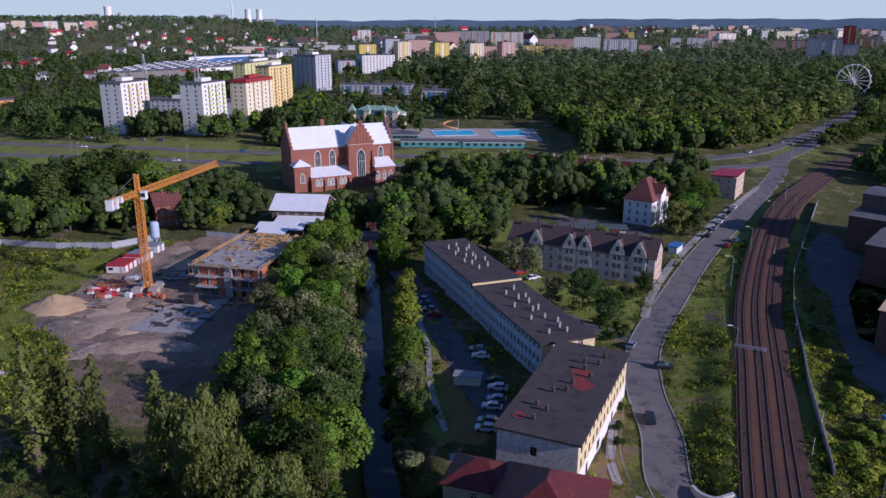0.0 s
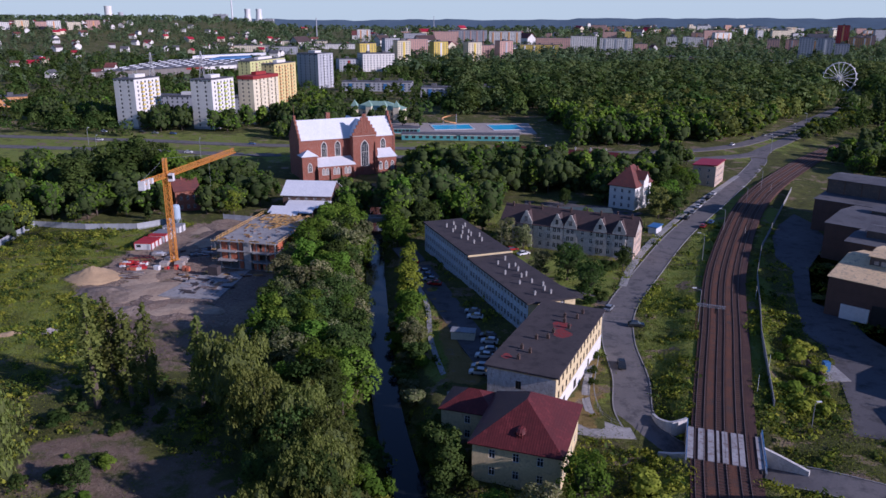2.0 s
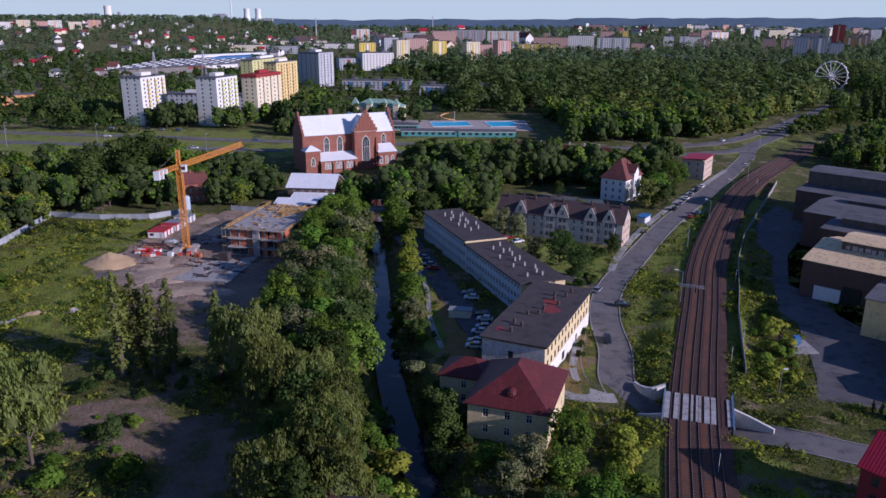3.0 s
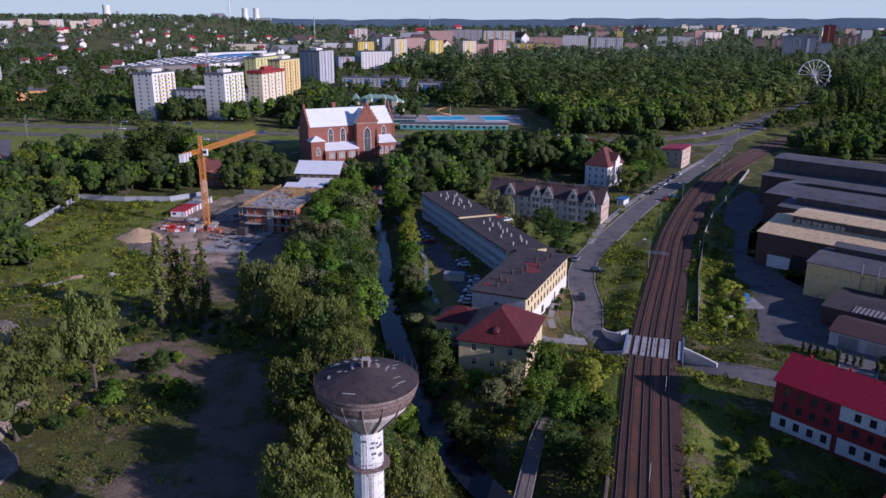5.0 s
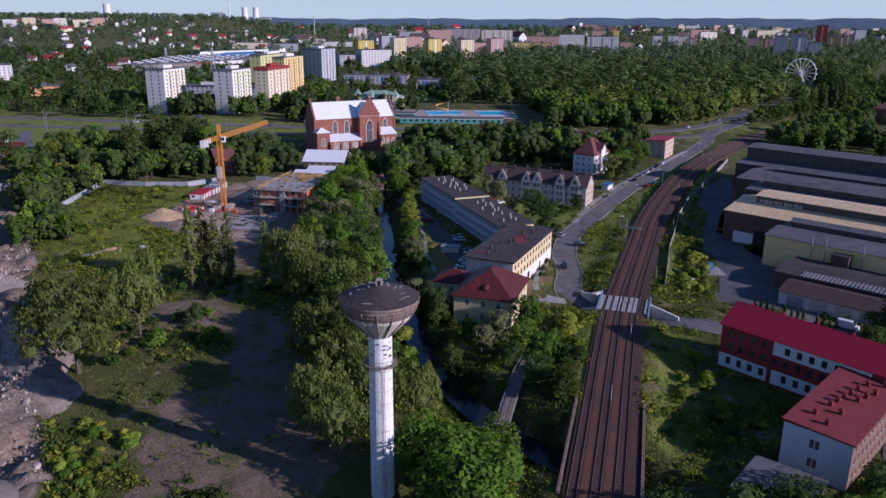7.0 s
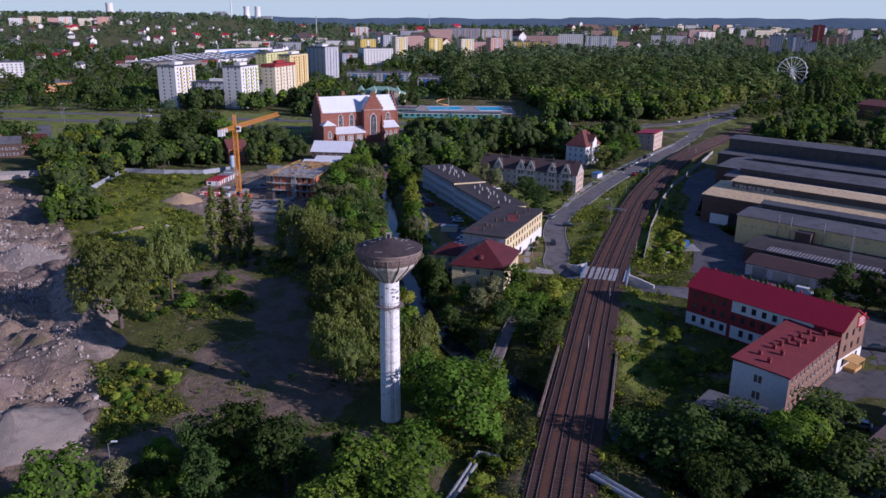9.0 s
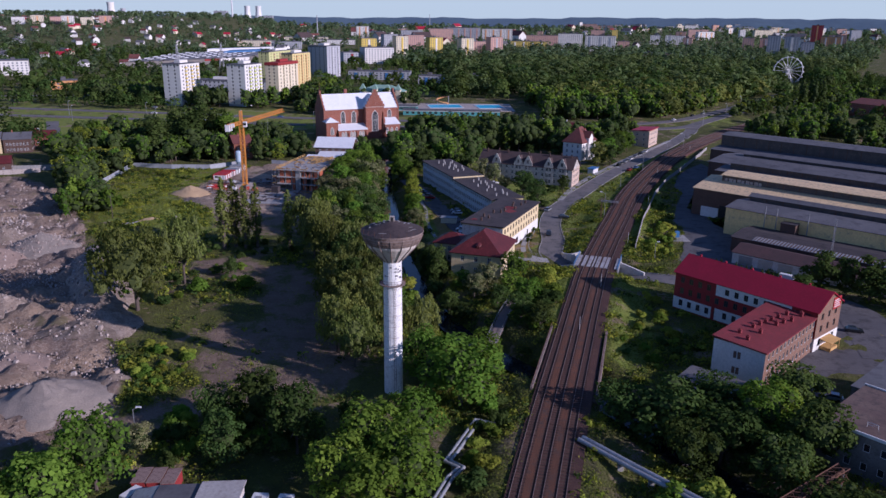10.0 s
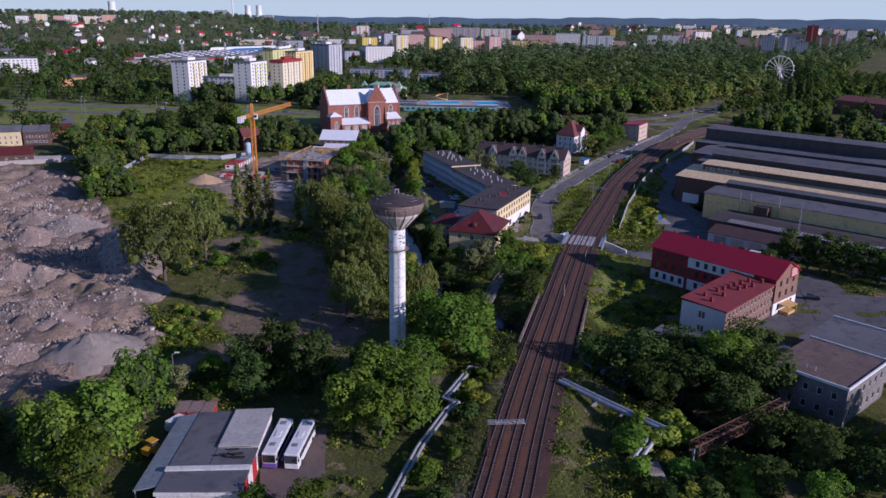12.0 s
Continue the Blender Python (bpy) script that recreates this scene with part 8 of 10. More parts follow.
def far_wood(name, quota, region, label, hmin, hmax, mat, seed, dens=None, per=46):
    """Woodland too far off to count: one mesh of crowns, each a few dozen leaf clumps over lobes."""
    rng = np.random.default_rng(seed)
    protos = []
    for v in range(5):
        r2 = np.random.default_rng(seed * 10 + v)
        blobs = crown_blobs("broad", r2)[::3]
        blobs = [(b[0], b[1], b[2], b[3] * 1.7, b[4] * 1.7, b[5] * 1.6) for b in blobs]
        protos.append(leaf_cloud(blobs, per * 4, 1.75 / math.sqrt(per), r2, flat=0.2, ruffle=0.2)[:per])
    pts = []
    while len(pts) < quota:
        p = region(rng, quota)
        ok = np.ones(len(p), bool)
        for ln, d in LINES:
            gap = (p[:, 0:1] - ln[:, 0]) ** 2 + (p[:, 1:2] - ln[:, 1]) ** 2
            ok &= gap.min(1) > (d + 5) ** 2
        for inv, x0, x1, y0, y1 in BOXES + FAR_BOXES:
            q = (np.array(inv) @ np.c_[p, np.zeros(len(p)), np.ones(len(p))].T)[:2].T
            ok &= ~((q[:, 0] > x0 - 5) & (q[:, 0] < x1 + 5) & (q[:, 1] > y0 - 5) & (q[:, 1] < y1 + 5))
        for poly in CLEARINGS:
            ok &= ~inside(p[:, 0], p[:, 1], poly)
        pts.extend(p[ok].tolist())
    pts = np.array(pts[:quota])
    zz = land(pts[:, 0], pts[:, 1])
    out = []
    for (x, y), z in zip(pts, zz):
        h = rng.uniform(hmin, hmax)
        q = protos[rng.integers(5)]
        a = rng.uniform(0, 6.28)
        c, s = math.cos(a), math.sin(a)
        w = h * rng.uniform(0.8, 1.2)
        X = (q[..., 0] * c - q[..., 1] * s) * w + x
        Y = (q[..., 0] * s + q[..., 1] * c) * w + y
        out.append(np.stack([X, Y, q[..., 2] * h + z - 0.12 * h], -1))
    me = quad_mesh(name, np.concatenate(out), mat)
    me.attributes.new("tone", "FLOAT", "POINT").data.foreach_set("value", np.repeat(rng.uniform(0, 1, len(out)), 4 * per).astype(np.float32))
    return tagged(new(name, me), label, "wood", kind="stuff")


CLEARINGS = [[(-40, 425), (75, 415), (78, 560), (-40, 560)]]
FAR_BOXES = []

# ---- the town beyond ----
far_rng = random.Random(77)
M_FARWIN = glassy("far_window_glass", (0.05, 0.06, 0.075), 0.3)


def far_block(x, y, w, h, d=14, wall=None, rz=0.0, label="pale concrete panel block", band_mat=None, group="distant blocks"):
    """A distant slab block: wall, roof edge, stair house and rows of windows."""
    z = float(land(np.array([x]), np.array([y]))[0])
    b = thing("apartment_block", pose(x, y, z - 1, 0, 0, rz), label, "apartment block", group)
    bm = bmesh.new()
    box(bm, -w / 2, w / 2, -d / 2, d / 2, 0, h + 1)
    part("wall", bm, wall or M_WHITEWALL, b)
    bm = bmesh.new()
    box(bm, -w / 2 - 0.3, w / 2 + 0.3, -d / 2 - 0.3, d / 2 + 0.3, h + 1, h + 1.7)
    k = max(1, int(w / 22))
    for i in range(k):
        cx = -w / 2 + (i + 0.5) * w / k
        box(bm, cx - 2.2, cx + 2.2, -2.5, 2.5, h + 1.7, h + 4.2)
    part("roof", bm, M_FELT_GREY, b)
    bm = bmesh.new()
    n, rows = max(2, int(w / 4.2)), max(2, int(h / 2.9))
    for r in range(rows):
        for c in range(n):
            cx, cz = -w / 2 + (c + 0.5) * w / n, 2.2 + r * (h - 1.5) / rows
            quad(bm, [(cx - 0.9, -d / 2 - 0.06, cz), (cx + 0.9, -d / 2 - 0.06, cz), (cx + 0.9, -d / 2 - 0.06, cz + 1.5), (cx - 0.9, -d / 2 - 0.06, cz + 1.5)])
        m = max(1, int(d / 5))
        for c in range(m):
            cy, cz = -d / 2 + (c + 0.5) * d / m, 2.2 + r * (h - 1.5) / rows
            for sx in (-1, 1):
                quad(bm, [(sx * (w / 2 + 0.06), cy - 0.8 * sx, cz), (sx * (w / 2 + 0.06), cy + 0.8 * sx, cz), (sx * (w / 2 + 0.06), cy + 0.8 * sx, cz + 1.5), (sx * (w / 2 + 0.06), cy - 0.8 * sx, cz + 1.5)])
    tagged(part("glazing", bm, M_FARWIN, b), kind="stuff")
    if band_mat:
        for i in range(max(1, int(w / 16))):
            cx = -w / 2 + (i + 0.5) * w / max(1, int(w / 16))
            bm = bmesh.new()
            box(bm, cx - 1.6, cx + 1.6, -d / 2 - 0.5, -d / 2 - 0.1, 1.5, h - 0.5)
            part("stair_bay", bm, band_mat, b, "coloured stair bay")
    FAR_BOXES.append((pose(x, y, 0, 0, 0, rz).inverted(), -w / 2, w / 2, -d / 2, d / 2))
    return b


W_, C_, Y_, G_, S_, O_ = M_WHITEWALL, M_CREAMWALL, M_YELLOWPAINT, M_GREYWALL, M_SALMON, M_ORANGEPAINT
far_block(-84, 1050, 44, 23, 30, W_, 20, "white office block with long window rows")
far_block(-122, 1040, 26, 16, 20, G_, 20, "grey and dark red low block", M_REDPAINT)
far_block(-108, 1172, 26, 32, 18, Y_, 25, "yellow-topped tower block in the far town", W_)
far_block(-54, 1174, 21, 36, 18, C_, 25, "cream and yellow tower block", Y_)
far_block(-88, 1471, 30, 31, 18, G_, 25, "grey tower block in the far town")
far_block(-40, 1500, 40, 29, 16, S_, 15, "pale brown slab block in the far town")
far_block(2, 1262, 25, 32, 18, Y_, 25, "yellow and white tower block", W_)
far_block(57, 1265, 24, 31, 18, C_, 25, "cream tower block with an orange top", Y_)
far_block(108, 1267, 24, 33, 18, S_, 25, "grey-brown tower block in the far town", G_)
far_block(86, 1380, 46, 22, 14, S_, 12, "low brown slab block in the far town")
far_block(200, 1530, 74, 18, 14, Y_, -8, "bright yellow slab block in the far town", W_)
far_block(296, 1581, 52, 33, 15, W_, -10, "long white slab block in the far town")
far_block(348, 1516, 62, 31, 15, W_, -14, "long white slab block in the far town", G_)
far_block(255, 1700, 80, 26, 15, S_, -8, "pale brown slab block in the far town")
far_block(400, 1530, 24, 20, 15, S_, -14, "small brown block in the far town")
far_block(79, 2056, 100, 35, 16, G_, -6, "long grey slab block in the far town", S_)
far_block(162, 1880, 76, 36, 16, W_, -6, "long slab block with orange stair bays", O_)
far_block(20, 2000, 60, 33, 16, S_, 5, "brown slab block in the far town")
far_block(-211, 2250, 37, 33, 20, W_, 10, "white and orange tower block", O_)
far_block(-60, 2100, 60, 26, 16, G_, 5, "grey slab block in the far town")
far_block(582, 1945, 24, 23, 16, W_, -15, "white tower block in the far town")
far_block(602, 1879, 23, 25, 16, W_, -15, "white tower block in the far town", G_)
far_block(650, 1950, 26, 22, 16, W_, -15, "white tower block in the far town")
far_block(590, 1700, 20, 24, 16, S_, -20, "pinkish tower block in the far town", W_)
far_block(703, 1630, 24, 27, 16, S_, -22, "brown tower block in the far town")
far_block(743, 1632, 24, 26, 16, S_, -22, "grey-brown tower block in the far town", G_)
far_block(614, 1291, 22, 40, 18, G_, -24, "tall grey tower block in the far town")
far_block(655, 1310, 24, 38, 18, G_, -24, "tall grey tower block in the far town", W_)
far_block(693, 1327, 22, 28, 18, G_, -24, "grey tower block in the far town")
far_block(1005, 1941, 28, 52, 18, M_RED, -26, "tall red tower block in the far town", O_)
far_block(963, 1780, 44, 27, 15, O_, -26, "orange and white slab block", W_)
far_block(900, 1820, 50, 20, 15, W_, -26, "white and orange slab block", O_)
far_block(1010, 1840, 40, 30, 15, S_, -26, "pale slab block in the far town", W_)
far_block(545, 2250, 16, 30, 14, Y_, -10, "yellow tower block in the far town")
far_block(500, 2280, 40, 28, 14, S_, -10, "brown slab block in the far town")
far_block(760, 2300, 30, 26, 14, S_, -20, "orange-brown block in the far town", O_)
far_block(-497, 775, 62, 16, 30, W_, 25, "white flat-roofed office block")
far_block(-351, 617, 24, 8, 14, O_, 25, "low orange brick house")
far_block(-380, 1600, 70, 12, 30, C_, 10, "low cream hall in the far town")
far_block(-300, 1500, 60, 14, 20, G_, 8, "long low grey block")
far_block(-240, 1750, 110, 10, 30, W_, 6, "long white hall with many windows")
far_block(-330, 1950, 110, 10, 30, C_, 6, "long cream hall in the far town")
far_block(20, 700, 70, 9, 14, G_, -6, "low school building with blue trim", M_BLUE)
far_block(-60, 760, 70, 9, 14, G_, -6, "low school building with blue trim", M_BLUE)
far_block(340, 1150, 70, 7, 20, W_, -20, "low pale hall among trees")
far_block(420, 1300, 80, 7, 20, S_, -20, "low pale hall among trees")
far_block(520, 1150, 40, 9, 20, W_, -20, "white and blue low building", M_BLUE)
far_block(470, 880, 34, 9, 18, S_, -30, "low dark-roofed building by the trees")
for k in range(6):
    far_block(-1060 + 42 * k, 1925 + 14 * (k % 3), 30, 17 + 4 * (k % 2), 14, (W_, C_, S_)[k % 3], 25, "pale hilltop apartment block", O_ if k % 2 else None, "hilltop blocks")

# long shed roofs on the far side of the tower blocks
M_SHOPROOF = surface("grey_membrane_roof", (0.17, 0.175, 0.19), (0.13, 0.135, 0.15), 0.8, 0.05, 0.5, 0.1)
shop = thing("shopping_hall", pose(-399, 893, 4), "vast low shopping hall with a grey and blue roof", "hall")


def shop_at(u, v, z):
    return (0.647 * u - 0.032 * v, 0.763 * u + v, z)


def shop_block(name, u0, u1, v0, v1, z0, z1, mat, label=""):
    bm = bmesh.new()
    lo = [bm.verts.new(shop_at(u, v, z0)) for u, v in ((u0, v0), (u1, v0), (u1, v1), (u0, v1))]
    hi = [bm.verts.new(shop_at(u, v, z1)) for u, v in ((u0, v0), (u1, v0), (u1, v1), (u0, v1))]
    for i in range(4):
        bm.faces.new([lo[i], lo[(i + 1) % 4], hi[(i + 1) % 4], hi[i]])
    bm.faces.new(hi)
    part(name, bm, mat, shop, label)


shop_block("wall", 0, 190, 0, 250, -1, 7.5, M_SHADEWALL)
for k in range(12):
    for a, b, za, zb in ((16 * k, 16 * k + 8, 7.6, 9.0), (16 * k + 8, 16 * k + 16, 9.0, 7.6)):
        bm = bmesh.new()
        plates(bm, [shop_at(a, -1, za), shop_at(b, -1, zb), shop_at(b, 251, zb), shop_at(a, 251, za)], 0.3)
        part("roof", bm, M_SHOPROOF if k % 3 else M_FELT_GREY, shop, "grey roof bay")
shop_block("roof_blue", 110, 176, 150, 215, 9.2, 11.0, M_BLUE, "bright blue roof section")
shop_block("roof_white", 60, 190, 222, 248, 9.2, 13.0, M_WHITE, "white raised roof section")
shop_block("front_canopy", 150, 196, -14, 0, 4.0, 8.0, M_WHITEWALL, "white entrance front")
shop_block("sign_band", 120, 150, -1.0, -0.2, 5.0, 7.2, M_REDPAINT, "red fascia band")
for k in range(10):
    for j in range(6):
        shop_block("skylight", 18 * k + 8, 18 * k + 12, 20 + 36 * j, 34 + 36 * j, 8.9, 9.6, M_WHITEMETAL)
FAR_BOXES.append((pose(-399, 893, 0, 0, 0, 68).inverted(), 0, 330, -90, 60))

# houses on the hill
HOUSE = []
for wall, roof, lab in ((M_WHITEWALL, M_TILE, "white hillside house with a red tiled roof"), (M_CREAMWALL, M_BRIGHTRED, "cream hillside house with a bright red roof"), (M_PLASTER, M_TILE_DARK, "grey hillside house with a dark roof"), (M_WHITEWALL, M_FELT_GREY, "white cubic hillside house")):
    HOUSE.append((wall, roof, lab))
protos = []
count = 0
while count < 150:
    y = far_rng.uniform(900, 2600)
    t = far_rng.uniform(-0.70, -0.20)
    x = y * t * 1.0
    if y < 1400 and t > -0.42:
        continue
    wall, roof, lab = HOUSE[count % 4]
    z = float(land(np.array([x]), np.array([y]))[0])
    rz, L, W, H = far_rng.uniform(0, 180), far_rng.uniform(10, 20), far_rng.uniform(9, 12), far_rng.uniform(4, 7)
    s = far_rng.uniform(0.85, 1.25)
    FAR_BOXES.append((pose(x, y, 0).inverted(), -9, 9, -26, 6))
    if len(protos) < 4:
        hs = thing("house", pose(x, y, z, 0, 0, rz), lab, "house", "hillside houses")
        L, W, H = 13, 10, 5.5
        bm = bmesh.new()
        box(bm, -L / 2, L / 2, -W / 2, W / 2, -3, H)
        for sx in (-L / 2, L / 2):
            f = [(sx, -W / 2, H), (sx, W / 2, H), (sx, 0, H + 3.6)]
            quad(bm, f)
        part("wall", bm, wall, hs)
        bm = bmesh.new()
        rim = [(-W / 2 - 0.5, H - 0.2), (0, H + 3.8), (W / 2 + 0.5, H - 0.2), (W / 2 + 0.5, H - 0.45), (0, H + 3.55), (-W / 2 - 0.5, H - 0.45)]
        ends = [[bm.verts.new((sx, yy, zz)) for yy, zz in rim] for sx in (-L / 2 - 0.5, L / 2 + 0.5)]
        for i in range(6):
            bm.faces.new([ends[0][i], ends[0][(i + 1) % 6], ends[1][(i + 1) % 6], ends[1][i]])
        for ring in ends:
            bm.faces.new(ring[:2] + ring[4:])
            bm.faces.new(ring[1:5])
        part("roof", bm, roof, hs)
        protos.append(hs)
    else:
        copy_thing(protos[count % 4], Matrix.LocRotScale((x, y, z), Euler((0, 0, radians(rz))), (s, s, s)))
    count += 1
# scattered roofs on the rest of the plain
for k in range(56):
    y = far_rng.uniform(1500, 3900)
    x = y * far_rng.uniform(-0.2, 0.62)
    z = float(land(np.array([x]), np.array([y]))[0])
    s = far_rng.uniform(1.0, 2.6)
    copy_thing(protos[far_rng.randrange(4)], Matrix.LocRotScale((x, y, z), Euler((0, 0, far_rng.uniform(0, 3))), (s * far_rng.uniform(1, 2), s, s * 1.2)))


def town(x0, x1, y0, y1, n, seed, hmin=10, hmax=34):
    r = random.Random(seed)
    for _ in range(n):
        y = r.uniform(y0, y1)
        x = y * r.uniform(x0, x1)
        far_block(x, y, r.uniform(18, 70), r.uniform(hmin, hmax), 14, r.choice((W_, C_, S_, G_, W_)), r.uniform(-40, 40), "pale block in the distant town", r.choice((None, None, O_)), "distant town")


town(0.15, 0.40, 3500, 4150, 34, 5)
town(0.34, 0.60, 2300, 3900, 30, 6)
town(-0.10, 0.15, 2300, 3200, 12, 7, 8, 20)

# power station, chimneys, mast
def cooling_tower(x, y, h, r, mat=None, label="pale hyperbolic cooling tower on the horizon"):
    c = thing("cooling_tower", pose(x, y, 20), label, "cooling tower", "power station")
    bm = bmesh.new()
    lathe(bm, [(r, 0), (r * 0.82, h * 0.3), (r * 0.66, h * 0.65), (r * 0.64, h * 0.8), (r * 0.69, h)], 28, caps=False)
    part("shell", bm, mat or M_WHITE, c, smooth=True)


def stack_chimney(x, y, h, r, mat=None, label="slim industrial chimney on the horizon", base=10):
    c = thing("industrial_chimney", pose(x, y, base), label, "chimney", "industrial chimneys")
    bm = bmesh.new()
    bar(bm, (0, 0, 0), (0, 0, h), r, 12, 0, r * 0.65)
    part("shaft", bm, mat or M_WHITE, c)


cooling_tower(-1031, 4330, 86, 24)
cooling_tower(-970, 4330, 86, 24)
stack_chimney(-1115, 4330, 150, 5)
cooling_tower(-1755, 4260, 98, 29, M_WHITEWALL, "pale cooling tower on the horizon")
cooling_tower(-1690, 4260, 66, 20, M_GREYWALL, "grey cooling tower on the horizon")
stack_chimney(-360, 2350, 58, 2.0, M_GREYWALL)
stack_chimney(-18, 3900, 62, 2.0, M_GREYWALL)
for x, w in ((-1170, 70), (-910, 50), (-1860, 70)):
    far_block(x, 4300, w, 28, 40, G_, 0, "grey power station hall on the horizon", None, "power station")

# ferris wheel
fx, fy = 412, 775
wheel = thing("ferris_wheel", pose(fx, fy, 0, 0, 0, -14), "white steel ferris wheel above the park trees", "ferris wheel")
R, HZ = 15.6, 16.6
for s in (-1.2, 1.2):
    bm = bmesh.new()
    for k in range(36):
        a, b = 2 * math.pi * k / 36, 2 * math.pi * (k + 1) / 36
        bar(bm, (R * math.cos(a), s, HZ + R * math.sin(a)), (R * math.cos(b), s, HZ + R * math.sin(b)), 0.28)
    part("rim", bm, M_WHITE, wheel)
for k in range(18):
    a = 2 * math.pi * k / 18
    bm = bmesh.new()
    bar(bm, (0, -1.0, HZ), (R * math.cos(a), -1.2, HZ + R * math.sin(a)), 0.15)
    bar(bm, (0, 1.0, HZ), (R * math.cos(a), 1.2, HZ + R * math.sin(a)), 0.15)
    part("spoke", bm, M_WHITE, wheel)
    bm = bmesh.new()
    lathe(bm, [(0.4, -1.8), (1.1, -1.4), (1.1, -0.2), (0.9, 0.0)], 8)
    o = part("gondola", bm, M_WHITE, wheel)
    o.matrix_basis = pose((R + 0.6) * math.cos(a), 0, HZ + (R + 0.6) * math.sin(a))
for s in (-4, 4):
    bm = bmesh.new()
    bar(bm, (0, s * 0.5, HZ), (8, s, -2), 0.4)
    bar(bm, (0, s * 0.5, HZ), (-8, s, -2), 0.4)
    part("support_leg", bm, M_WHITE, wheel)
bm = bmesh.new()
bar(bm, (0, -2.2, HZ), (0, 2.2, HZ), 1.0, 12)
part("hub", bm, M_WHITE, wheel)

# open-air pools with their teal pavilion
deck = thing("pool_terrace", pose(16, 492, 4.0), "paved terrace round the open-air pools", "terrace", kind="structure")
bm = bmesh.new()
box(bm, -52, 48, -24, 26, -0.6, 0.25)
part("paving", bm, M_CONC_PALE, deck)
for cx, cy, w, d, rz in ((-6, 5, 26, 22, 8), (30, 5, 20, 24, 8)):
    pool = thing("swimming_pool", pose(16 + cx, 492 + cy, 4.25, 0, 0, rz), "bright blue open-air swimming pool", "pool", "swimming pools")
    bm = bmesh.new()
    box(bm, -w / 2, w / 2, -d / 2, d / 2, 0, 0.12)
    part("water", bm, M_POOL, pool)
    bm = bmesh.new()
    for a in ((-w / 2 - 0.8, w / 2 + 0.8, -d / 2 - 0.8, -d / 2), (-w / 2 - 0.8, w / 2 + 0.8, d / 2, d / 2 + 0.8), (-w / 2 - 0.8, -w / 2, -d / 2, d / 2), (w / 2, w / 2 + 0.8, -d / 2, d / 2)):
        box(bm, a[0], a[1], a[2], a[3], 0, 0.25)
    part("rim", bm, M_WHITE, pool)
for x0, x1, y in ((-22, 14, 446), (14, 50, 444), (-34, -12, 470)):
    pv, L = building("pool_pavilion", (x0, y), (x1, y - 1.5), 8, 3.6, M_TEAL, "low teal and white pool pavilion", "pavilion", cols=(8, 2, 0, 2), rows=[(1.0, 1.6)], w=2.2, style="mid", group="pool pavilions")
    slab_roof(pv, L, 8, 3.6, M_FELT_GREY, 0.5, 0.3)
    band(pv, L, 8, 2.9, 3.5, M_WHITE, "frl", 0.05)
slide = thing("water_slide", pose(8, 512, 4.2), "orange water slide beside the pool", "slide")
bm = bmesh.new()
pts = [Vector((5 * math.cos(k * 0.6), 5 * math.sin(k * 0.6), 6.5 - k * 0.55)) for k in range(12)]
for a, b in zip(pts, pts[1:]):
    bar(bm, a, b, 0.5, 6)
part("chute", bm, M_ORANGEPAINT, slide)
bm = bmesh.new()
bar(bm, (5, 0, -0.5), (5, 0, 7), 0.3)
bar(bm, (-4, 2, -0.5), (-4, 2, 4.4), 0.25)
part("post", bm, M_STEEL, slide)
# green-roofed palace beside the park
pal, L = building("palace", (-62, 528), (-26, 520), 16, 9, M_CREAMWALL, "cream palace with copper-green roofs among trees", "house", cols=(10, 4, 0, 0), rows=[(1.2, 2.0), (5.0, 2.2)], w=1.3)
hip_roof(pal, L, 16, 9, 5, surface("copper_green_roof", (0.28, 0.42, 0.34), (0.22, 0.35, 0.29), 0.6, 0.3, 2.0, 0.1), 0.5, 14)
for x in (1.0, L * 0.32, L * 0.62, L - 5):
    bm = bmesh.new()
    box(bm, x, x + 4, -1.5, 3, -1, 11)
    part("pavilion", bm, M_CREAMWALL, pal)
    bm = bmesh.new()
    c = (x + 2, 0.75, 15.5)
    for f in (((x - 0.4, -1.9, 11), (x + 4.4, -1.9, 11)), ((x + 4.4, -1.9, 11), (x + 4.4, 3.4, 11)), ((x + 4.4, 3.4, 11), (x - 0.4, 3.4, 11)), ((x - 0.4, 3.4, 11), (x - 0.4, -1.9, 11))):
        plates(bm, [*f, c], 0.2)
    part("pavilion_roof", bm, bpy.data.materials["copper_green_roof"], pal)

# brick houses beyond the waste ground
for p0, p1, W, H, wall, roof, lab in (((-258, 285), (-237, 292), 12, 8, M_CREAM, M_FELT_GREY, "cream two-storey house with a grey roof"), ((-236, 292.5), (-223, 297), 13, 7.5, M_BRICK_DARK, M_FELT_GREY, "brown brick house with a grey roof"),
                                      ((-236, 228), (-205, 241), 10, 4.5, M_BRICK_DARK, M_REDROOF, "dark brick row with a red roof"), ((-236, 318), (-222, 323), 9, 5, M_BRICK, M_REDROOF, "low brick house with a red roof"), ((-214, 300), (-205, 303), 8, 3, M_GREYWALL, M_FELT_GREY, "small grey shed with a felt roof")):
    hb, L = building("house", p0, p1, W, H, wall, lab, "house", cols=(7, 3, 0, 2), rows=[(1.0, 1.5), (4.0, 1.5)] if H > 5.5 else [(1.2, 1.6)], w=1.0, gable=3.0, group="brick houses")
    gable_roof(hb, L, W, H, 3.0, roof, 0.4)
    chimney(hb, L * 0.3, W / 2, H + 2.6, 1.4, 0.6, M_BRICK, True, "bh")


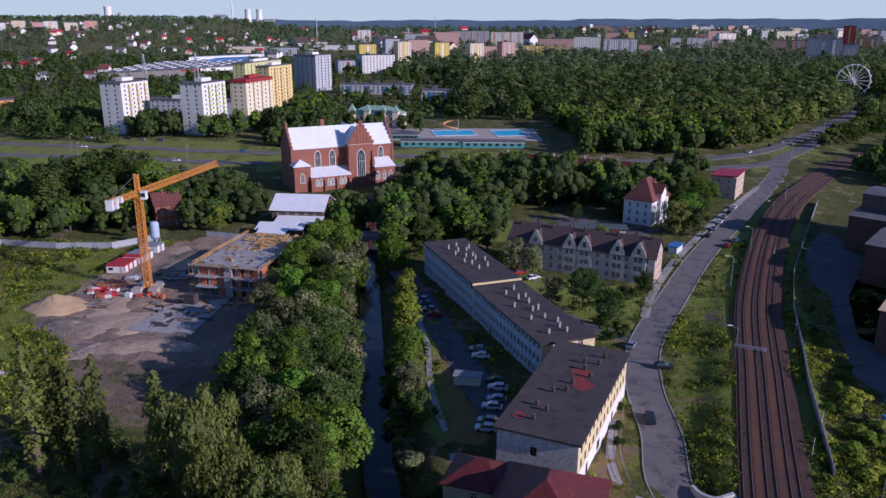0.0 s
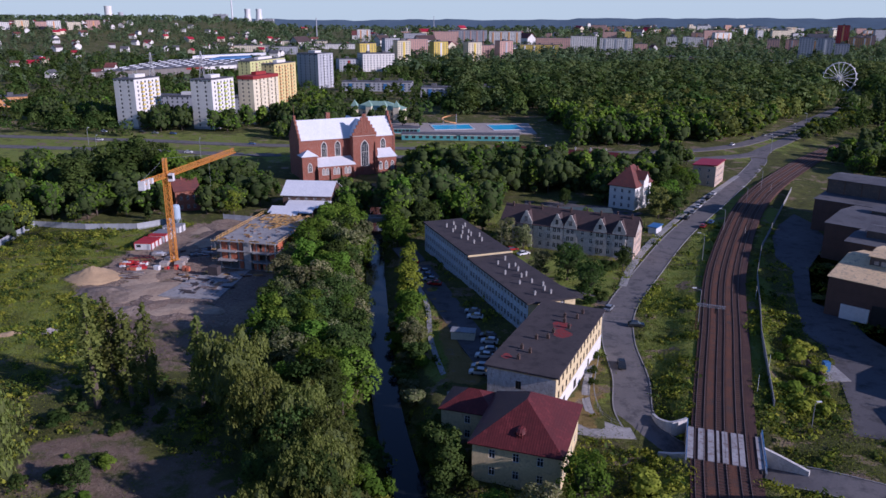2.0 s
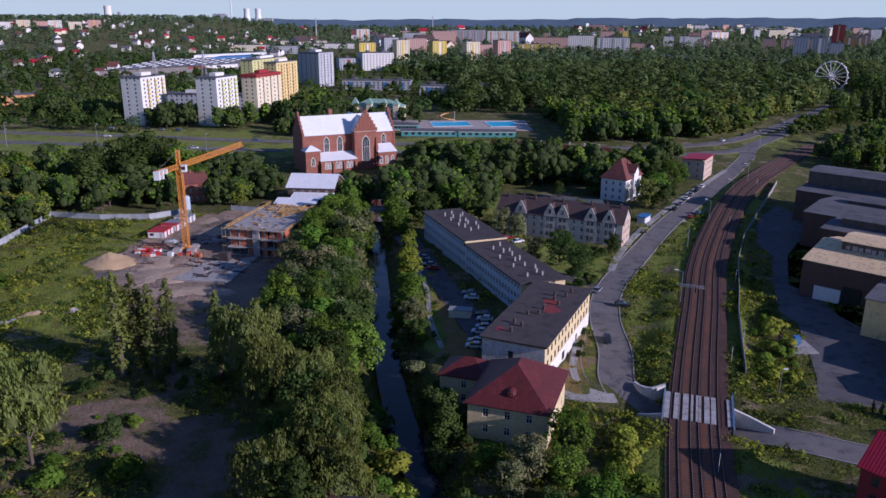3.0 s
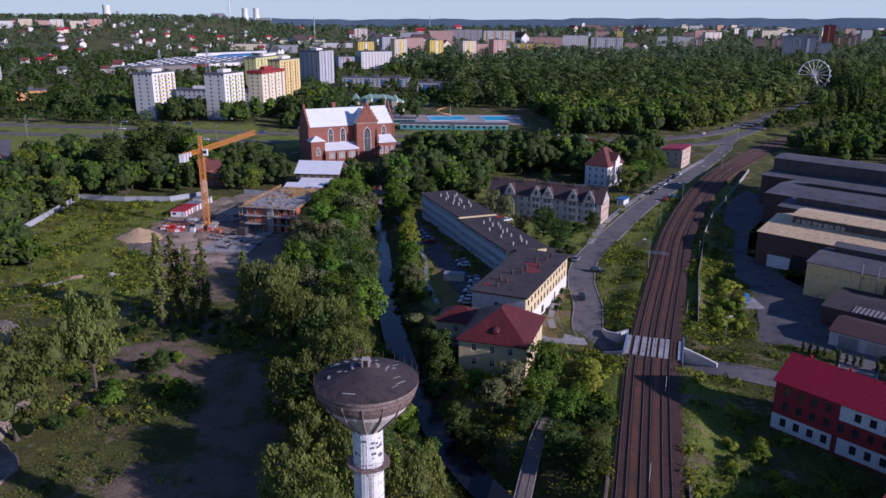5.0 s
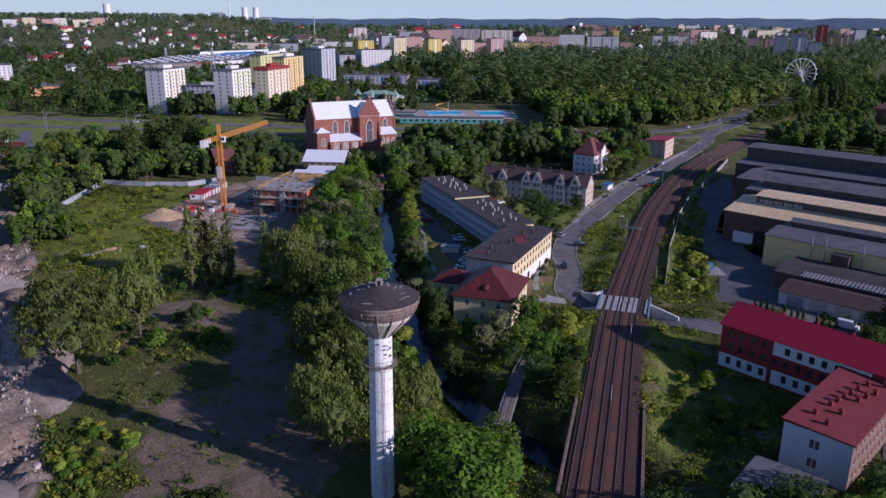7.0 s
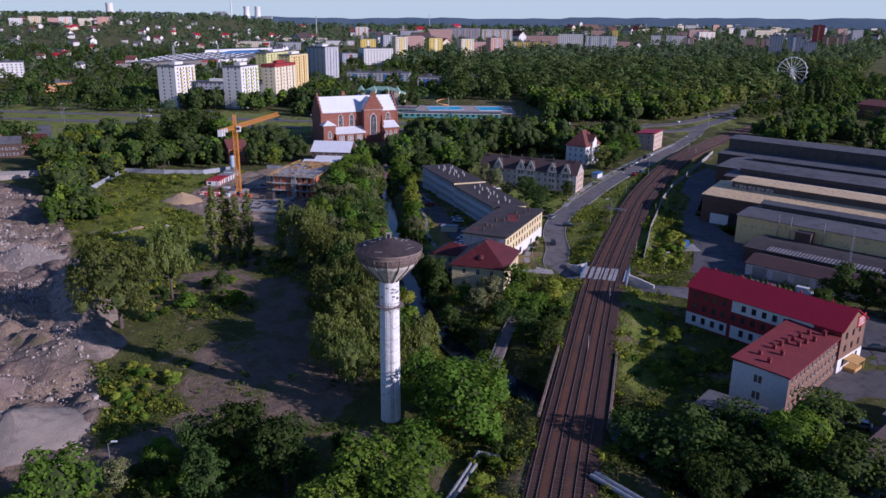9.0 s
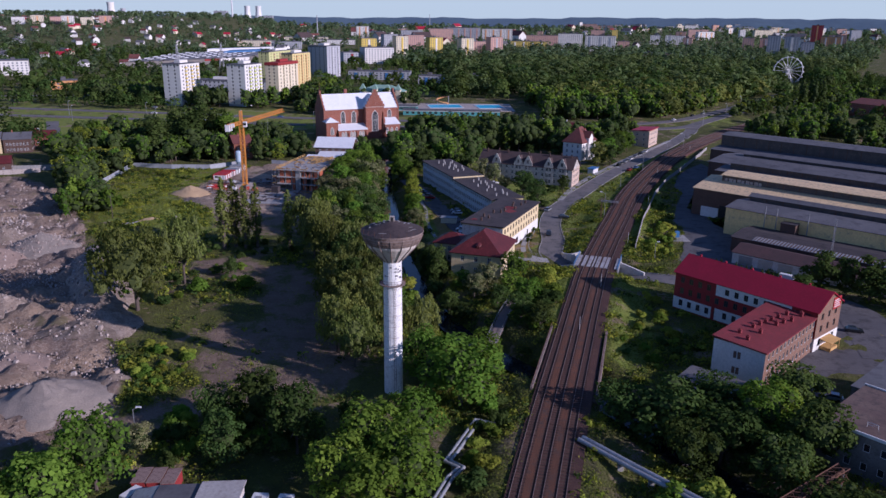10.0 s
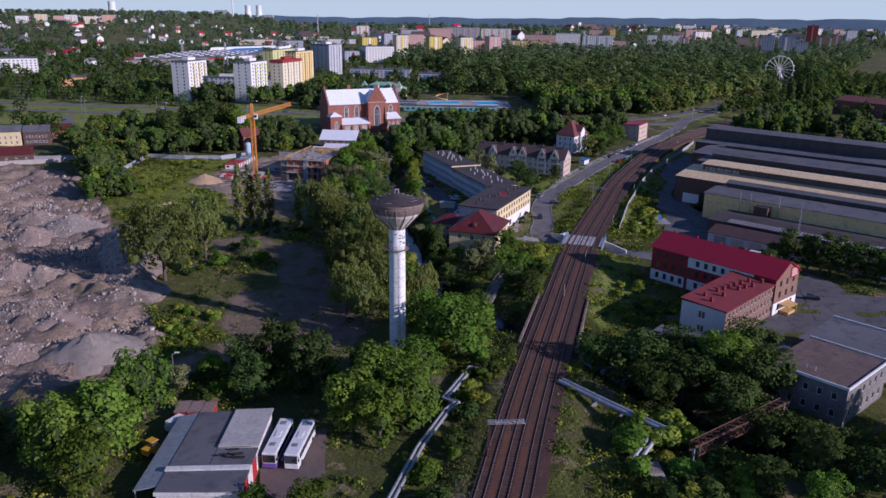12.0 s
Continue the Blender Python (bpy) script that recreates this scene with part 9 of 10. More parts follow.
garden_wall = thing("boundary_wall", pose(-224, 226.5, 0, 0, 0, 23.4), "rendered grey boundary wall along the waste ground", "wall", kind="structure")
for k in range(9):
    box_part("wall_panel", garden_wall, M_CONC_PALE, "", 4 * k, 4 * k + 3.9, 0, 0.25, -0.4, 2.3)
    box_part("wall_cap", garden_wall, M_CONCRETE, "", 4 * k - 0.05, 4 * k + 3.95, -0.06, 0.31, 2.3, 2.4)


# the woods
def wedge(y0, y1, s0, s1):
    def region(rng, n):
        y = np.sqrt(rng.uniform(y0 * y0, y1 * y1, n))
        return np.c_[y * rng.uniform(s0, s1, n), y]
    return region


CLEARINGS += [[(360, 660), (400, 660), (445, 800), (405, 805)], [(-620, 492), (-400, 434), (-250, 410), (-112, 390), (80, 372), (160, 390), (90, 425), (-24, 430), (-119, 442), (-250, 464), (-400, 494), (-620, 556)], [(-60, 500), (-20, 500), (-20, 545), (-60, 560)]]
far_wood("park_wood", 370, wedge(545, 760, 0.02, 0.62), "dense park woodland with rounded sunlit crowns", 10, 23, M_LEAF_DARK, 1, per=110)
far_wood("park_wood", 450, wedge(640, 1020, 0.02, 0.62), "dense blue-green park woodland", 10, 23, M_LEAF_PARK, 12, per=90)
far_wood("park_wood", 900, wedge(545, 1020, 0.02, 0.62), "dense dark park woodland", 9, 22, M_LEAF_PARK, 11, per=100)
far_wood("park_wood", 330, wedge(440, 800, 0.50, 0.80), "dense park woodland beside the railway", 8, 13, M_LEAF_DARK, 2, per=100)
far_wood("willow_grove", 170, wedge(445, 640, 0.20, 0.52), "pale green willows in the park", 13, 19, M_LEAF_OLIVE, 3, per=110)
far_wood("park_wood", 700, wedge(1000, 1500, -0.06, 0.62), "distant dark woodland", 12, 20, M_LEAF_HAZE, 4)
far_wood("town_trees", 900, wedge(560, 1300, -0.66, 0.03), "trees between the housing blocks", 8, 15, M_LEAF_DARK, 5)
far_wood("hill_wood", 1700, wedge(800, 2500, -0.75, -0.20), "green wooded hillside between houses", 8, 15, M_LEAF_HAZE, 6, per=40)
far_wood("town_trees", 1500, wedge(1400, 3000, -0.25, 0.68), "dark trees of the distant town", 10, 20, M_LEAF_HAZE, 7, per=34)
far_wood("horizon_wood", 1400, wedge(2800, 4300, -0.72, 0.72), "dark woods towards the horizon", 16, 30, M_LEAF_HAZE, 8, per=26)
for x, y, hh in ((-58, 510, 13), (-46, 506, 12), (-38, 509, 14), (-24, 505, 12), (-16, 514, 13), (-66, 516, 14), (-12, 500, 10)):
    tree(x, y, hh, "tall", M_LEAF_DARK, int(hh) % 3, "mid", "trees before the palace", 1.3)
CLEARINGS += [[(-300, 362), (-176, 342), (-170, 420), (-300, 430)], [(-262, 400), (-246, 400), (-206, 312), (-222, 306)], [(-400, 512), (-300, 524), (-292, 575), (-400, 575)], [(-275, 205), (-215, 222), (-170, 250), (-205, 300), (-275, 275)]]
far_wood("roadside_trees", 260, wedge(300, 640, -0.80, -0.42), "roadside trees on the plain beyond the waste ground", 7, 14, M_LEAF_DARK, 9, per=130)

# ---- walls and fences ----
def panel_fence(name, line, label, mat, h=2.0, step=2.5, post=True, group="fences"):
    f = thing(name, pose(line[0][0], line[0][1], 0), label, "fence", group)
    org = Vector((line[0][0], line[0][1], 0))
    proto = None
    for a, b in zip(line, line[1:]):
        a, b = Vector(a), Vector(b)
        n = max(1, round((b - a).length / step))
        ln = (b - a).length / n
        rz = math.degrees(math.atan2(b.y - a.y, b.x - a.x))
        for k in range(n):
            p = a + (b - a) * (k / n)
            m = pose(p.x - org.x, p.y - org.y, ground_z(p.x, p.y), 0, 0, rz) @ Matrix.Diagonal((ln / step, 1, 1, 1))
            if proto is None:
                bm = bmesh.new()
                box(bm, 0.0, step - 0.06, -0.05, 0.05, -0.4, h)
                proto = part("panel", bm, mat, f)
                proto.matrix_basis = m
                bm = bmesh.new()
                box(bm, -0.1, 0.1, -0.1, 0.1, -0.4, h + 0.12)
                pst = part("post", bm, mat, f)
                pst.matrix_basis = m
            else:
                again(proto, m, f)
                if post:
                    again(pst, m, f)
    return f


M_FENCE = surface("pale_fence_sheet", (0.42, 0.44, 0.47), (0.34, 0.36, 0.39), 0.7, 0.4, 2.0, 0.1, 0, (0.24, 0.24, 0.25), 0.4, vary=0.15)
panel_fence("site_fence", [(-148.5, 176), (-150, 198), (-152, 256), (-131, 252), (-112, 252.5), (-101, 262)], "pale grey panel fence round the building site", M_FENCE, 2.3)
panel_fence("concrete_wall", [(-232, 240), (-196, 246), (-176, 252)], "pale concrete slab wall beside the waste ground", M_CONCRETE, 2.6, 3.0)
panel_fence("factory_wall", [(68, 114), (74, 132), (80, 150), (87, 168), (97, 195), (111, 226), (134, 268), (162, 318)], "long pale concrete wall along the railway", M_CONCRETE, 1.9, 3.0)
panel_fence("site_fence", [(-84, 268), (-70, 264), (-62, 262)], "grey panel fence beside the site gate", M_FENCE, 2.0)


def rail_fence(line, label, h=1.0, mat=None, step=2.0, z=None):
    f = thing("railing", pose(line[0][0], line[0][1], 0), label, "railing", "railings")
    org = Vector((line[0][0], line[0][1], 0))
    pts = spline(line, step)
    zs = [ground_z(p.x, p.y) + 0.1 if z is None else z for p in pts]
    for p, zz in zip(pts, zs):
        bm = bmesh.new()
        bar(bm, (p.x - org.x, p.y - org.y, zz - 0.3), (p.x - org.x, p.y - org.y, zz + h), 0.05)
        part("post", bm, mat or M_STEEL, f)
    for k in (0.5, 1.0):
        bm = bmesh.new()
        for (p, a), (q, b) in zip(zip(pts, zs), zip(pts[1:], zs[1:])):
            bar(bm, (p.x - org.x, p.y - org.y, a + h * k), (q.x - org.x, q.y - org.y, b + h * k), 0.04)
        part("rail", bm, mat or M_STEEL, f)


rail_fence([(38.2, 149), (37.8, 140), (33.6, 124), (33.2, 113), (36, 109)], "grey steel railing between footway and street")
# kerbs
for off in (-3.95, 3.95):
    bm = bmesh.new()
    ln = offset_line(STREET, off)
    rows = []
    for i, p in enumerate(ln):
        c = STREET[i]
        z = ground_z(c.x, c.y) + 0.1
        d = (STREET[min(i + 1, len(STREET) - 1)] - STREET[max(i - 1, 0)]).normalized()
        n = Vector((d.y, -d.x)) * 0.12
        rows.append([bm.verts.new((p.x + s * n.x, p.y + s * n.y, zz)) for s, zz in ((-1, z - 0.2), (-1, z + 0.13), (1, z + 0.13), (1, z - 0.2))])
    for a, b in zip(rows, rows[1:]):
        for k in range(3):
            bm.faces.new([a[k], a[k + 1], b[k + 1], b[k]])
    tagged(part("kerb", bm, M_KERB), "pale stone kerb along the street", "kerb", kind="structure")

# ---- bridges ----
def along(line, y):
    i = min(range(len(line) - 1), key=lambda k: abs(line[k].y - y))
    d = (line[i + 1] - line[i]).normalized()
    return line[i], d


p, d = along(RAIL, 98.5)
rb_pose = pose(p.x, p.y, RAIL_Z, 0, 0, math.degrees(math.atan2(d.y, d.x)))
bridge = thing("railway_bridge", rb_pose, "steel railway bridge with pale deck plates over the street", "bridge")
M_DECK = surface("bleached_deck_plate", (0.50, 0.49, 0.50), (0.36, 0.34, 0.34), 0.7, 0.4, 2.0, 0.1, 0.1, (0.2, 0.14, 0.12), 0.6)
for y0, y1 in ((-6.4, -5.5), (-3.4, -2.5), (-2.2, -1.2), (-0.6, 0.4), (0.9, 1.4), (1.8, 2.9), (3.5, 4.6), (5.4, 6.4)):
    box_part("deck_plate", bridge, M_DECK, "bleached steel deck plate", -5.6, 5.6, y0, y1, 0.02, 0.20)
for y in (-6.6, 6.6):
    box_part("girder", bridge, M_STEEL, "", -7, 7, y - 0.15, y + 0.15, -1.6, 0.4)
    for k in range(8):
        bm = bmesh.new()
        bar(bm, (-6.5 + k * 1.85, y, 0.3), (-6.5 + k * 1.85, y, 1.4), 0.05)
        part("railing_post", bm, M_BLUE, bridge)
    bm = bmesh.new()
    bar(bm, (-6.5, y, 1.4), (6.5, y, 1.4), 0.05)
    bar(bm, (-6.5, y, 0.9), (6.5, y, 0.9), 0.04)
    part("railing", bm, M_BLUE, bridge, "blue steel railing")
for x in (-6.2, 6.2):
    box_part("abutment", bridge, M_CONC_PALE, "pale concrete abutment", x - 0.8, x + 0.8, -6.8, 6.8, -5.5, -0.9)


def wing_wall(pts, h0, h1, label):
    w = thing("wing_wall", pose(pts[0][0], pts[0][1], 0), label, "retaining wall", "wing walls")
    bm = bmesh.new()
    ln = spline(pts, 0.8)
    o = Vector((pts[0][0], pts[0][1]))
    rows = []
    for i, q in enumerate(ln):
        t = i / (len(ln) - 1)
        dd = (ln[min(i + 1, len(ln) - 1)] - ln[max(i - 1, 0)]).normalized()
        n = Vector((dd.y, -dd.x)) * 0.3
        top = h0 + (h1 - h0) * t
        rows.append([bm.verts.new((q.x - o.x + s * n.x, q.y - o.y + s * n.y, z)) for s, z in ((-1, -4), (-1, top), (1, top), (1, -4))])
    for a, b in zip(rows, rows[1:]):
        for k in range(3):
            bm.faces.new([a[k], a[k + 1], b[k + 1], b[k]])
    bm.faces.new(rows[0])
    bm.faces.new(rows[-1][::-1])
    part("wall", bm, M_PLASTER, w)


wing_wall([(48.6, 108.3), (45.6, 107.8), (43.8, 110), (43.4, 113)], 2.3, 0.6, "curved white retaining wall beside the underpass")
wing_wall([(45.2, 96), (42.5, 97.8), (40.5, 99)], 2.2, 0.5, "low white retaining wall beside the underpass")
wing_wall([(58.6, 98.9), (62, 96.3), (65.7, 93.1)], 2.1, 0.3, "white retaining wall stepping down from the bridge")

p, d = along(RAIL, 27)
cb = thing("railway_bridge", pose(p.x, p.y, RAIL_Z, 0, 0, math.degrees(math.atan2(d.y, d.x))), "dark steel railway bridge over the canal", "bridge")
for y in (-6.7, 6.7):
    box_part("girder", cb, M_CONC_DARK, "", -17, 17, y - 0.25, y + 0.25, -2.0, 0.35)
    bm = bmesh.new()
    bar(bm, (-17, y, 1.2), (17, y, 1.2), 0.05)
    for k in range(14):
        bar(bm, (-16.5 + k * 2.54, y, 0.3), (-16.5 + k * 2.54, y, 1.2), 0.04)
    part("railing", bm, M_RUST, cb)
box_part("deck", cb, M_CONC_DARK, "", -17, 17, -6.4, 6.4, -1.5, -1.21)
for x in (-15, 15):
    box_part("abutment", cb, M_CONC_PALE, "stained concrete abutment", x - 1.2, x + 1.2, -7.4, 7.4, -7, -1.5)

M_FOOTDECK = surface("worn_brown_deck", (0.24, 0.19, 0.165), (0.18, 0.145, 0.13), 0.9, 0.3, 3.0, 0.2)
foot = thing("footbridge", pose(0, 0, 0), "narrow concrete footbridge over the canal with railings", "bridge")
fl_line = spline([(9.5, 14), (11.5, 26), (15.2, 42), (19.5, 58), (23, 68)], 2.0)
bm = bmesh.new()
lateral(bm, fl_line, 2.6, 0.2, 0.75)
part("deck", bm, M_FOOTDECK, foot)
for off in (-1.35, 1.35):
    bm = bmesh.new()
    ln = offset_line(fl_line, off)
    for a, b in zip(ln, ln[1:]):
        bar(bm, (a.x, a.y, 1.75), (b.x, b.y, 1.75), 0.05)
        bar(bm, (a.x, a.y, 0.7), (a.x, a.y, 1.75), 0.04)
        bar(bm, (a.x, a.y, 1.2), (b.x, b.y, 1.2), 0.03)
    part("railing", bm, M_STEEL, foot, "pale steel railing")
for q in (fl_line[8], fl_line[18]):
    bm = bmesh.new()
    box(bm, q.x - 1, q.x + 1, q.y - 0.5, q.y + 0.5, -5, 0.25)
    part("pier", bm, M_CONCRETE, foot)

north = thing("road_bridge", pose(-25, 268, 0), "low concrete road bridge over the canal", "bridge")
box_part("deck", north, M_CONCRETE, "", -9, 9, -3, 3, -0.6, 0.3)
for y in (-3, 2.7):
    box_part("parapet", north, M_CONC_PALE, "", -9, 9, y, y + 0.3, 0.3, 1.2)

# ---- pipes ----
def pipe_run(pts, label, r=0.32, gap=0.9, count=2):
    run = thing("heating_pipes", pose(0, 0, 0), label, "pipeline", "pipelines")
    for k in range(count):
        bm = bmesh.new()
        off = (k - (count - 1) / 2) * gap
        P = [Vector(q) for q in pts]
        Q = []
        for i, q in enumerate(P):
            a = (P[min(i + 1, len(P) - 1)] - P[max(i - 1, 0)])
            n = Vector((a.y, -a.x, 0)).normalized()
            Q.append(q + n * off)
        for a, b in zip(Q, Q[1:]):
            dd = (b - a).normalized()
            bar(bm, a - dd * r * 0.3, b + dd * r * 0.3, r, 10)
        part("pipe", bm, M_PIPE, run)
    for a, b in zip(pts, pts[1:]):
        n = max(1, int((Vector(b) - Vector(a)).length / 5))
        for i in range(n):
            q = Vector(a) + (Vector(b) - Vector(a)) * ((i + 0.5) / n)
            bm = bmesh.new()
            g = ground_z(q.x, q.y)
            box(bm, q.x - 0.5, q.x + 0.5, q.y - 0.2, q.y + 0.2, g - 0.3, q.z - r + 0.02)
            part("pier", bm, M_CONCRETE, run)


M_PIPE = surface("silver_pipe_cladding", (0.46, 0.48, 0.50), (0.38, 0.39, 0.41), 0.45, 0.5, 3.0, 0.05, 0.4, (0.25, 0.24, 0.23), 0.5)
pipe_run([(-9, -58, 1.2), (-6, -46, 1.2), (-1.8, -31, 1.2), (3.4, -17.5, 1.2), (5.4, -14.5, 1.2), (3.0, -12.5, 1.2), (4.4, -9.5, 1.2), (9.0, 1.5, 1.2), (12.2, 0.0, 1.2)], "twin silver heating pipes zigzagging through scrub")
pipe_run([(27.5, -7.0, 2.4), (35, -16.5, 2.4), (43.5, -26.5, 2.4), (40.5, -29.5, 2.2), (36.5, -34.5, 1.0)], "twin silver heating pipes crossing the canal bank", 0.42, 1.15)
truss = thing("truss_bridge", pose(0, 0, 0), "rusty steel truss carrying pipes over the canal", "bridge")
a0, b0 = Vector((46.5, -34.5, 3.2)), Vector((69.5, -18.5, 3.2))
bm = bmesh.new()
lattice(bm, a0, b0, 2.0, 14, r=0.11)
part("truss", bm, M_RUST, truss)
bm = bmesh.new()
bar(bm, a0 + Vector((0, 0, 0.2)), b0 + Vector((0, 0, 0.2)), 0.3, 8)
part("pipe", bm, M_RUST, truss)
for q in (a0, b0, a0.lerp(b0, 0.06)):
    bm = bmesh.new()
    bar(bm, (q.x, q.y, -4), (q.x, q.y, q.z), 0.25, 6)
    part("leg", bm, M_STEEL, truss)
sl = thing("concrete_platform", pose(38.5, -39, ground_z(38.5, -39)), "bare grey concrete platform in the scrub", "slab")
box_part("base", sl, M_CONCRETE, "", -1.7, 1.7, -4, 4, -0.5, 0.9)
box_part("step", sl, M_CONC_DARK, "", -1.5, 1.5, 0.4, 3.6, 0.9, 1.05)

# ---- lineside masts and lamps ----
def mast(x, y, h, label, mat=None, arm=None, z=None, name="lineside_post", group="lineside posts", r=0.1, head=False):
    zz = ground_z(x, y) if z is None else z
    m = thing(name, pose(x, y, zz), label, "post", group)
    bm = bmesh.new()
    bar(bm, (0, 0, -0.5), (0, 0, h), r, 6, 0, r * 0.7)
    part("pole", bm, mat or M_WHITE, m)
    if arm:
        bm = bmesh.new()
        bar(bm, (0, 0, h - 0.1), (arm[0], arm[1], h + 0.3), r * 0.6, 5)
        part("arm", bm, mat or M_WHITE, m)
    if head:
        bm = bmesh.new()
        e = Vector((arm[0], arm[1], h + 0.3)) if arm else Vector((0, 0, h))
        box(bm, e.x - 0.5, e.x + 0.5, e.y - 0.18, e.y + 0.18, e.z - 0.05, e.z + 0.12)
        part("lamp_head", bm, M_WHITE, m)
    return m


def gantry(x, y, reach, rz, h, label, z=RAIL_Z):
    g = thing("signal_gantry", pose(x, y, z, 0, 0, rz), label, "gantry", "signal gantries")
    bm = bmesh.new()
    lattice(bm, (0, 0, -1.5), (0, 0, h), 0.4, 8, r=0.035)
    part("mast", bm, M_RUST, g)
    bm = bmesh.new()
    lattice(bm, (-0.3, 0, h + 0.3), (reach, 0, h + 0.3), 0.55, int(reach * 1.0), r=0.035)
    for k in range(int(reach * 2)):
        box(bm, k * 0.5, k * 0.5 + 0.25, -0.3, 0.3, h + 0.62, h + 0.66)
    part("arm", bm, M_STEEL, g, "pale steel lattice arm")
    bm = bmesh.new()
    box(bm, reach * 0.62, reach * 0.62 + 0.35, -0.2, 0.2, h - 1.4, h + 0.1)
    part("signal_head", bm, M_BLACK, g)


gantry(10.2, -35.5, 6.2, 3, 6.5, "half-arm signal gantry over the tracks")
gantry(64.5, 152.5, 6.4, -22, 6.5, "half-arm signal gantry over the tracks")
for x, y in ((67, 120), (89, 176), (111, 241), (48.5, 76), (74, 131), (150, 312), (36.5, 44)):
    mast(x, y, 4.0, "slim white lineside post", M_WHITE, None, None, "lineside_post", "lineside posts", 0.06)
for x, y in ((86, 212), (67, 158), (105, 246), (128, 284), (148, 318)):
    mast(x, y, 9.0, "steel street lamp with a short arm", M_STEEL, (-1.6, 0.8), None, "street_lamp", "street lamps", 0.11, True)
mast(-54, -5, 7.0, "grey street lamp beside the dirt track", M_STEEL, (1.0, 0.2), None, "street_lamp", "street lamps", 0.1, True)
mast(73, 108, 5.5, "street lamp above the underpass slope", M_STEEL, (0.8, 0.2), None, "street_lamp", "street lamps", 0.09, True)
mast(-122, 155, 9.0, "leaning wooden utility pole in the weeds", M_BARK, None, None, "utility_pole", "utility poles", 0.16)
for x, y in ((-250, 408), (-190, 402), (-130, 394), (-262, 430), (-205, 426), (-80, 390), (190, 408), (220, 446), (250, 496)):
    mast(x, y, 10, "tall street lamp beside the main road", M_STEEL, (0, 2.0), None, "street_lamp", "road lamps", 0.16, True)
lm = thing("lattice_mast", pose(125.8, 98.7, 0), "tall white lattice mast beside the factory", "mast")
bm = bmesh.new()
lattice(bm, (0, 0, -0.5), (0, 0, 16.5), 0.45, 22, r=0.035)
part("mast", bm, M_STEEL, lm)
for x, y in ((-305, 815), (-262, 850)):
    py = thing("power_pylon", pose(x, y, 4), "grey lattice power pylon", "pylon", "power pylons")
    bm = bmesh.new()
    for sx, sy in ((-3, -3), (3, -3), (3, 3), (-3, 3)):
        bar(bm, (sx, sy, -1), (sx * 0.15, sy * 0.15, 34), 0.22)
    for k in range(7):
        a, b = 3 - 0.42 * k, 3 - 0.42 * (k + 1)
        for s in (-1, 1):
            bar(bm, (-a, s * a, 4.6 * k), (b, s * b, 4.6 * (k + 1)), 0.12)
            bar(bm, (s * a, -a, 4.6 * k), (s * b, b, 4.6 * (k + 1)), 0.12)
    for z in (24, 28, 32):
        bar(bm, (-5, 0, z), (5, 0, z), 0.18)
    part("frame", bm, M_STEEL, py)

# ---- vehicles ----
CARS = {}


def car(x, y, rz, paint_mat, label, kind="car"):
    """A small car: shaped body, glass house, four wheels."""
    key = (paint_mat.name, kind)
    m = pose(x, y, ground_z(x, y) + 0.16, 0, 0, rz)
    if key in CARS:
        return tagged(copy_thing(CARS[key], m), label)
    c = thing("van" if kind == "van" else "car", m, label, "van" if kind == "van" else "car", "parked vehicles")
    L, W, H = (4.3, 1.75, 1.45) if kind == "car" else (5.2, 1.95, 2.2)
    if kind == "car":
        prof = [(-2.15, 0.28), (-2.15, 0.75), (-1.95, 0.92), (1.1, 0.95), (2.0, 0.78), (2.15, 0.55), (2.15, 0.28)]
        cab = [(-1.9, 0.9), (-1.35, 1.42), (0.25, 1.45), (1.1, 0.93)]
    else:
        prof = [(-2.6, 0.3), (-2.6, 1.2), (1.5, 1.2), (2.5, 1.0), (2.6, 0.5), (2.6, 0.3)]
        cab = [(-2.6, 1.18), (-2.5, 2.15), (0.9, 2.2), (1.7, 1.18)]
    def hull(bm, pr, w, taper=0.0, mi=0):
        a = [bm.verts.new((px, -w / 2 + taper * (pz > 1.3), pz)) for px, pz in pr]
        b = [bm.verts.new((px, w / 2 - taper * (pz > 1.3), pz)) for px, pz in pr]
        bm.faces.new(a).material_index = mi
        bm.faces.new(b[::-1]).material_index = mi
        for i in range(len(pr)):
            bm.faces.new([a[i], b[i], b[(i + 1) % len(pr)], a[(i + 1) % len(pr)]]).material_index = mi
        bmesh.ops.recalc_face_normals(bm, faces=bm.faces)
    bm = bmesh.new()
    hull(bm, prof, W)
    part("body", bm, paint_mat, c)
    bm = bmesh.new()
    hull(bm, cab, W - 0.1, 0.15)
    part("window_band", bm, M_GLASS if kind == "car" else paint_mat, c)
    bm = bmesh.new()
    box(bm, cab[1][0] + 0.05, cab[2][0] - 0.02, -W / 2 + 0.2, W / 2 - 0.2, cab[1][1], cab[1][1] + 0.05)
    part("roof", bm, paint_mat, c)
    if kind == "van":
        bm = bmesh.new()
        quad(bm, [(1.72, -0.8, 1.22), (1.72, 0.8, 1.22), (0.98, 0.75, 2.12), (0.98, -0.75, 2.12)])
        part("windscreen", bm, M_GLASS, c)
    for wx in (-L / 2 + 0.8, L / 2 - 0.85):
        for wy in (-W / 2 + 0.08, W / 2 - 0.08):
            bm = bmesh.new()
            bar(bm, (wx, wy - 0.1, 0.31), (wx, wy + 0.1, 0.31), 0.31, 12)
            part("wheel", bm, M_BLACK, c)
    CARS[key] = c
    return c


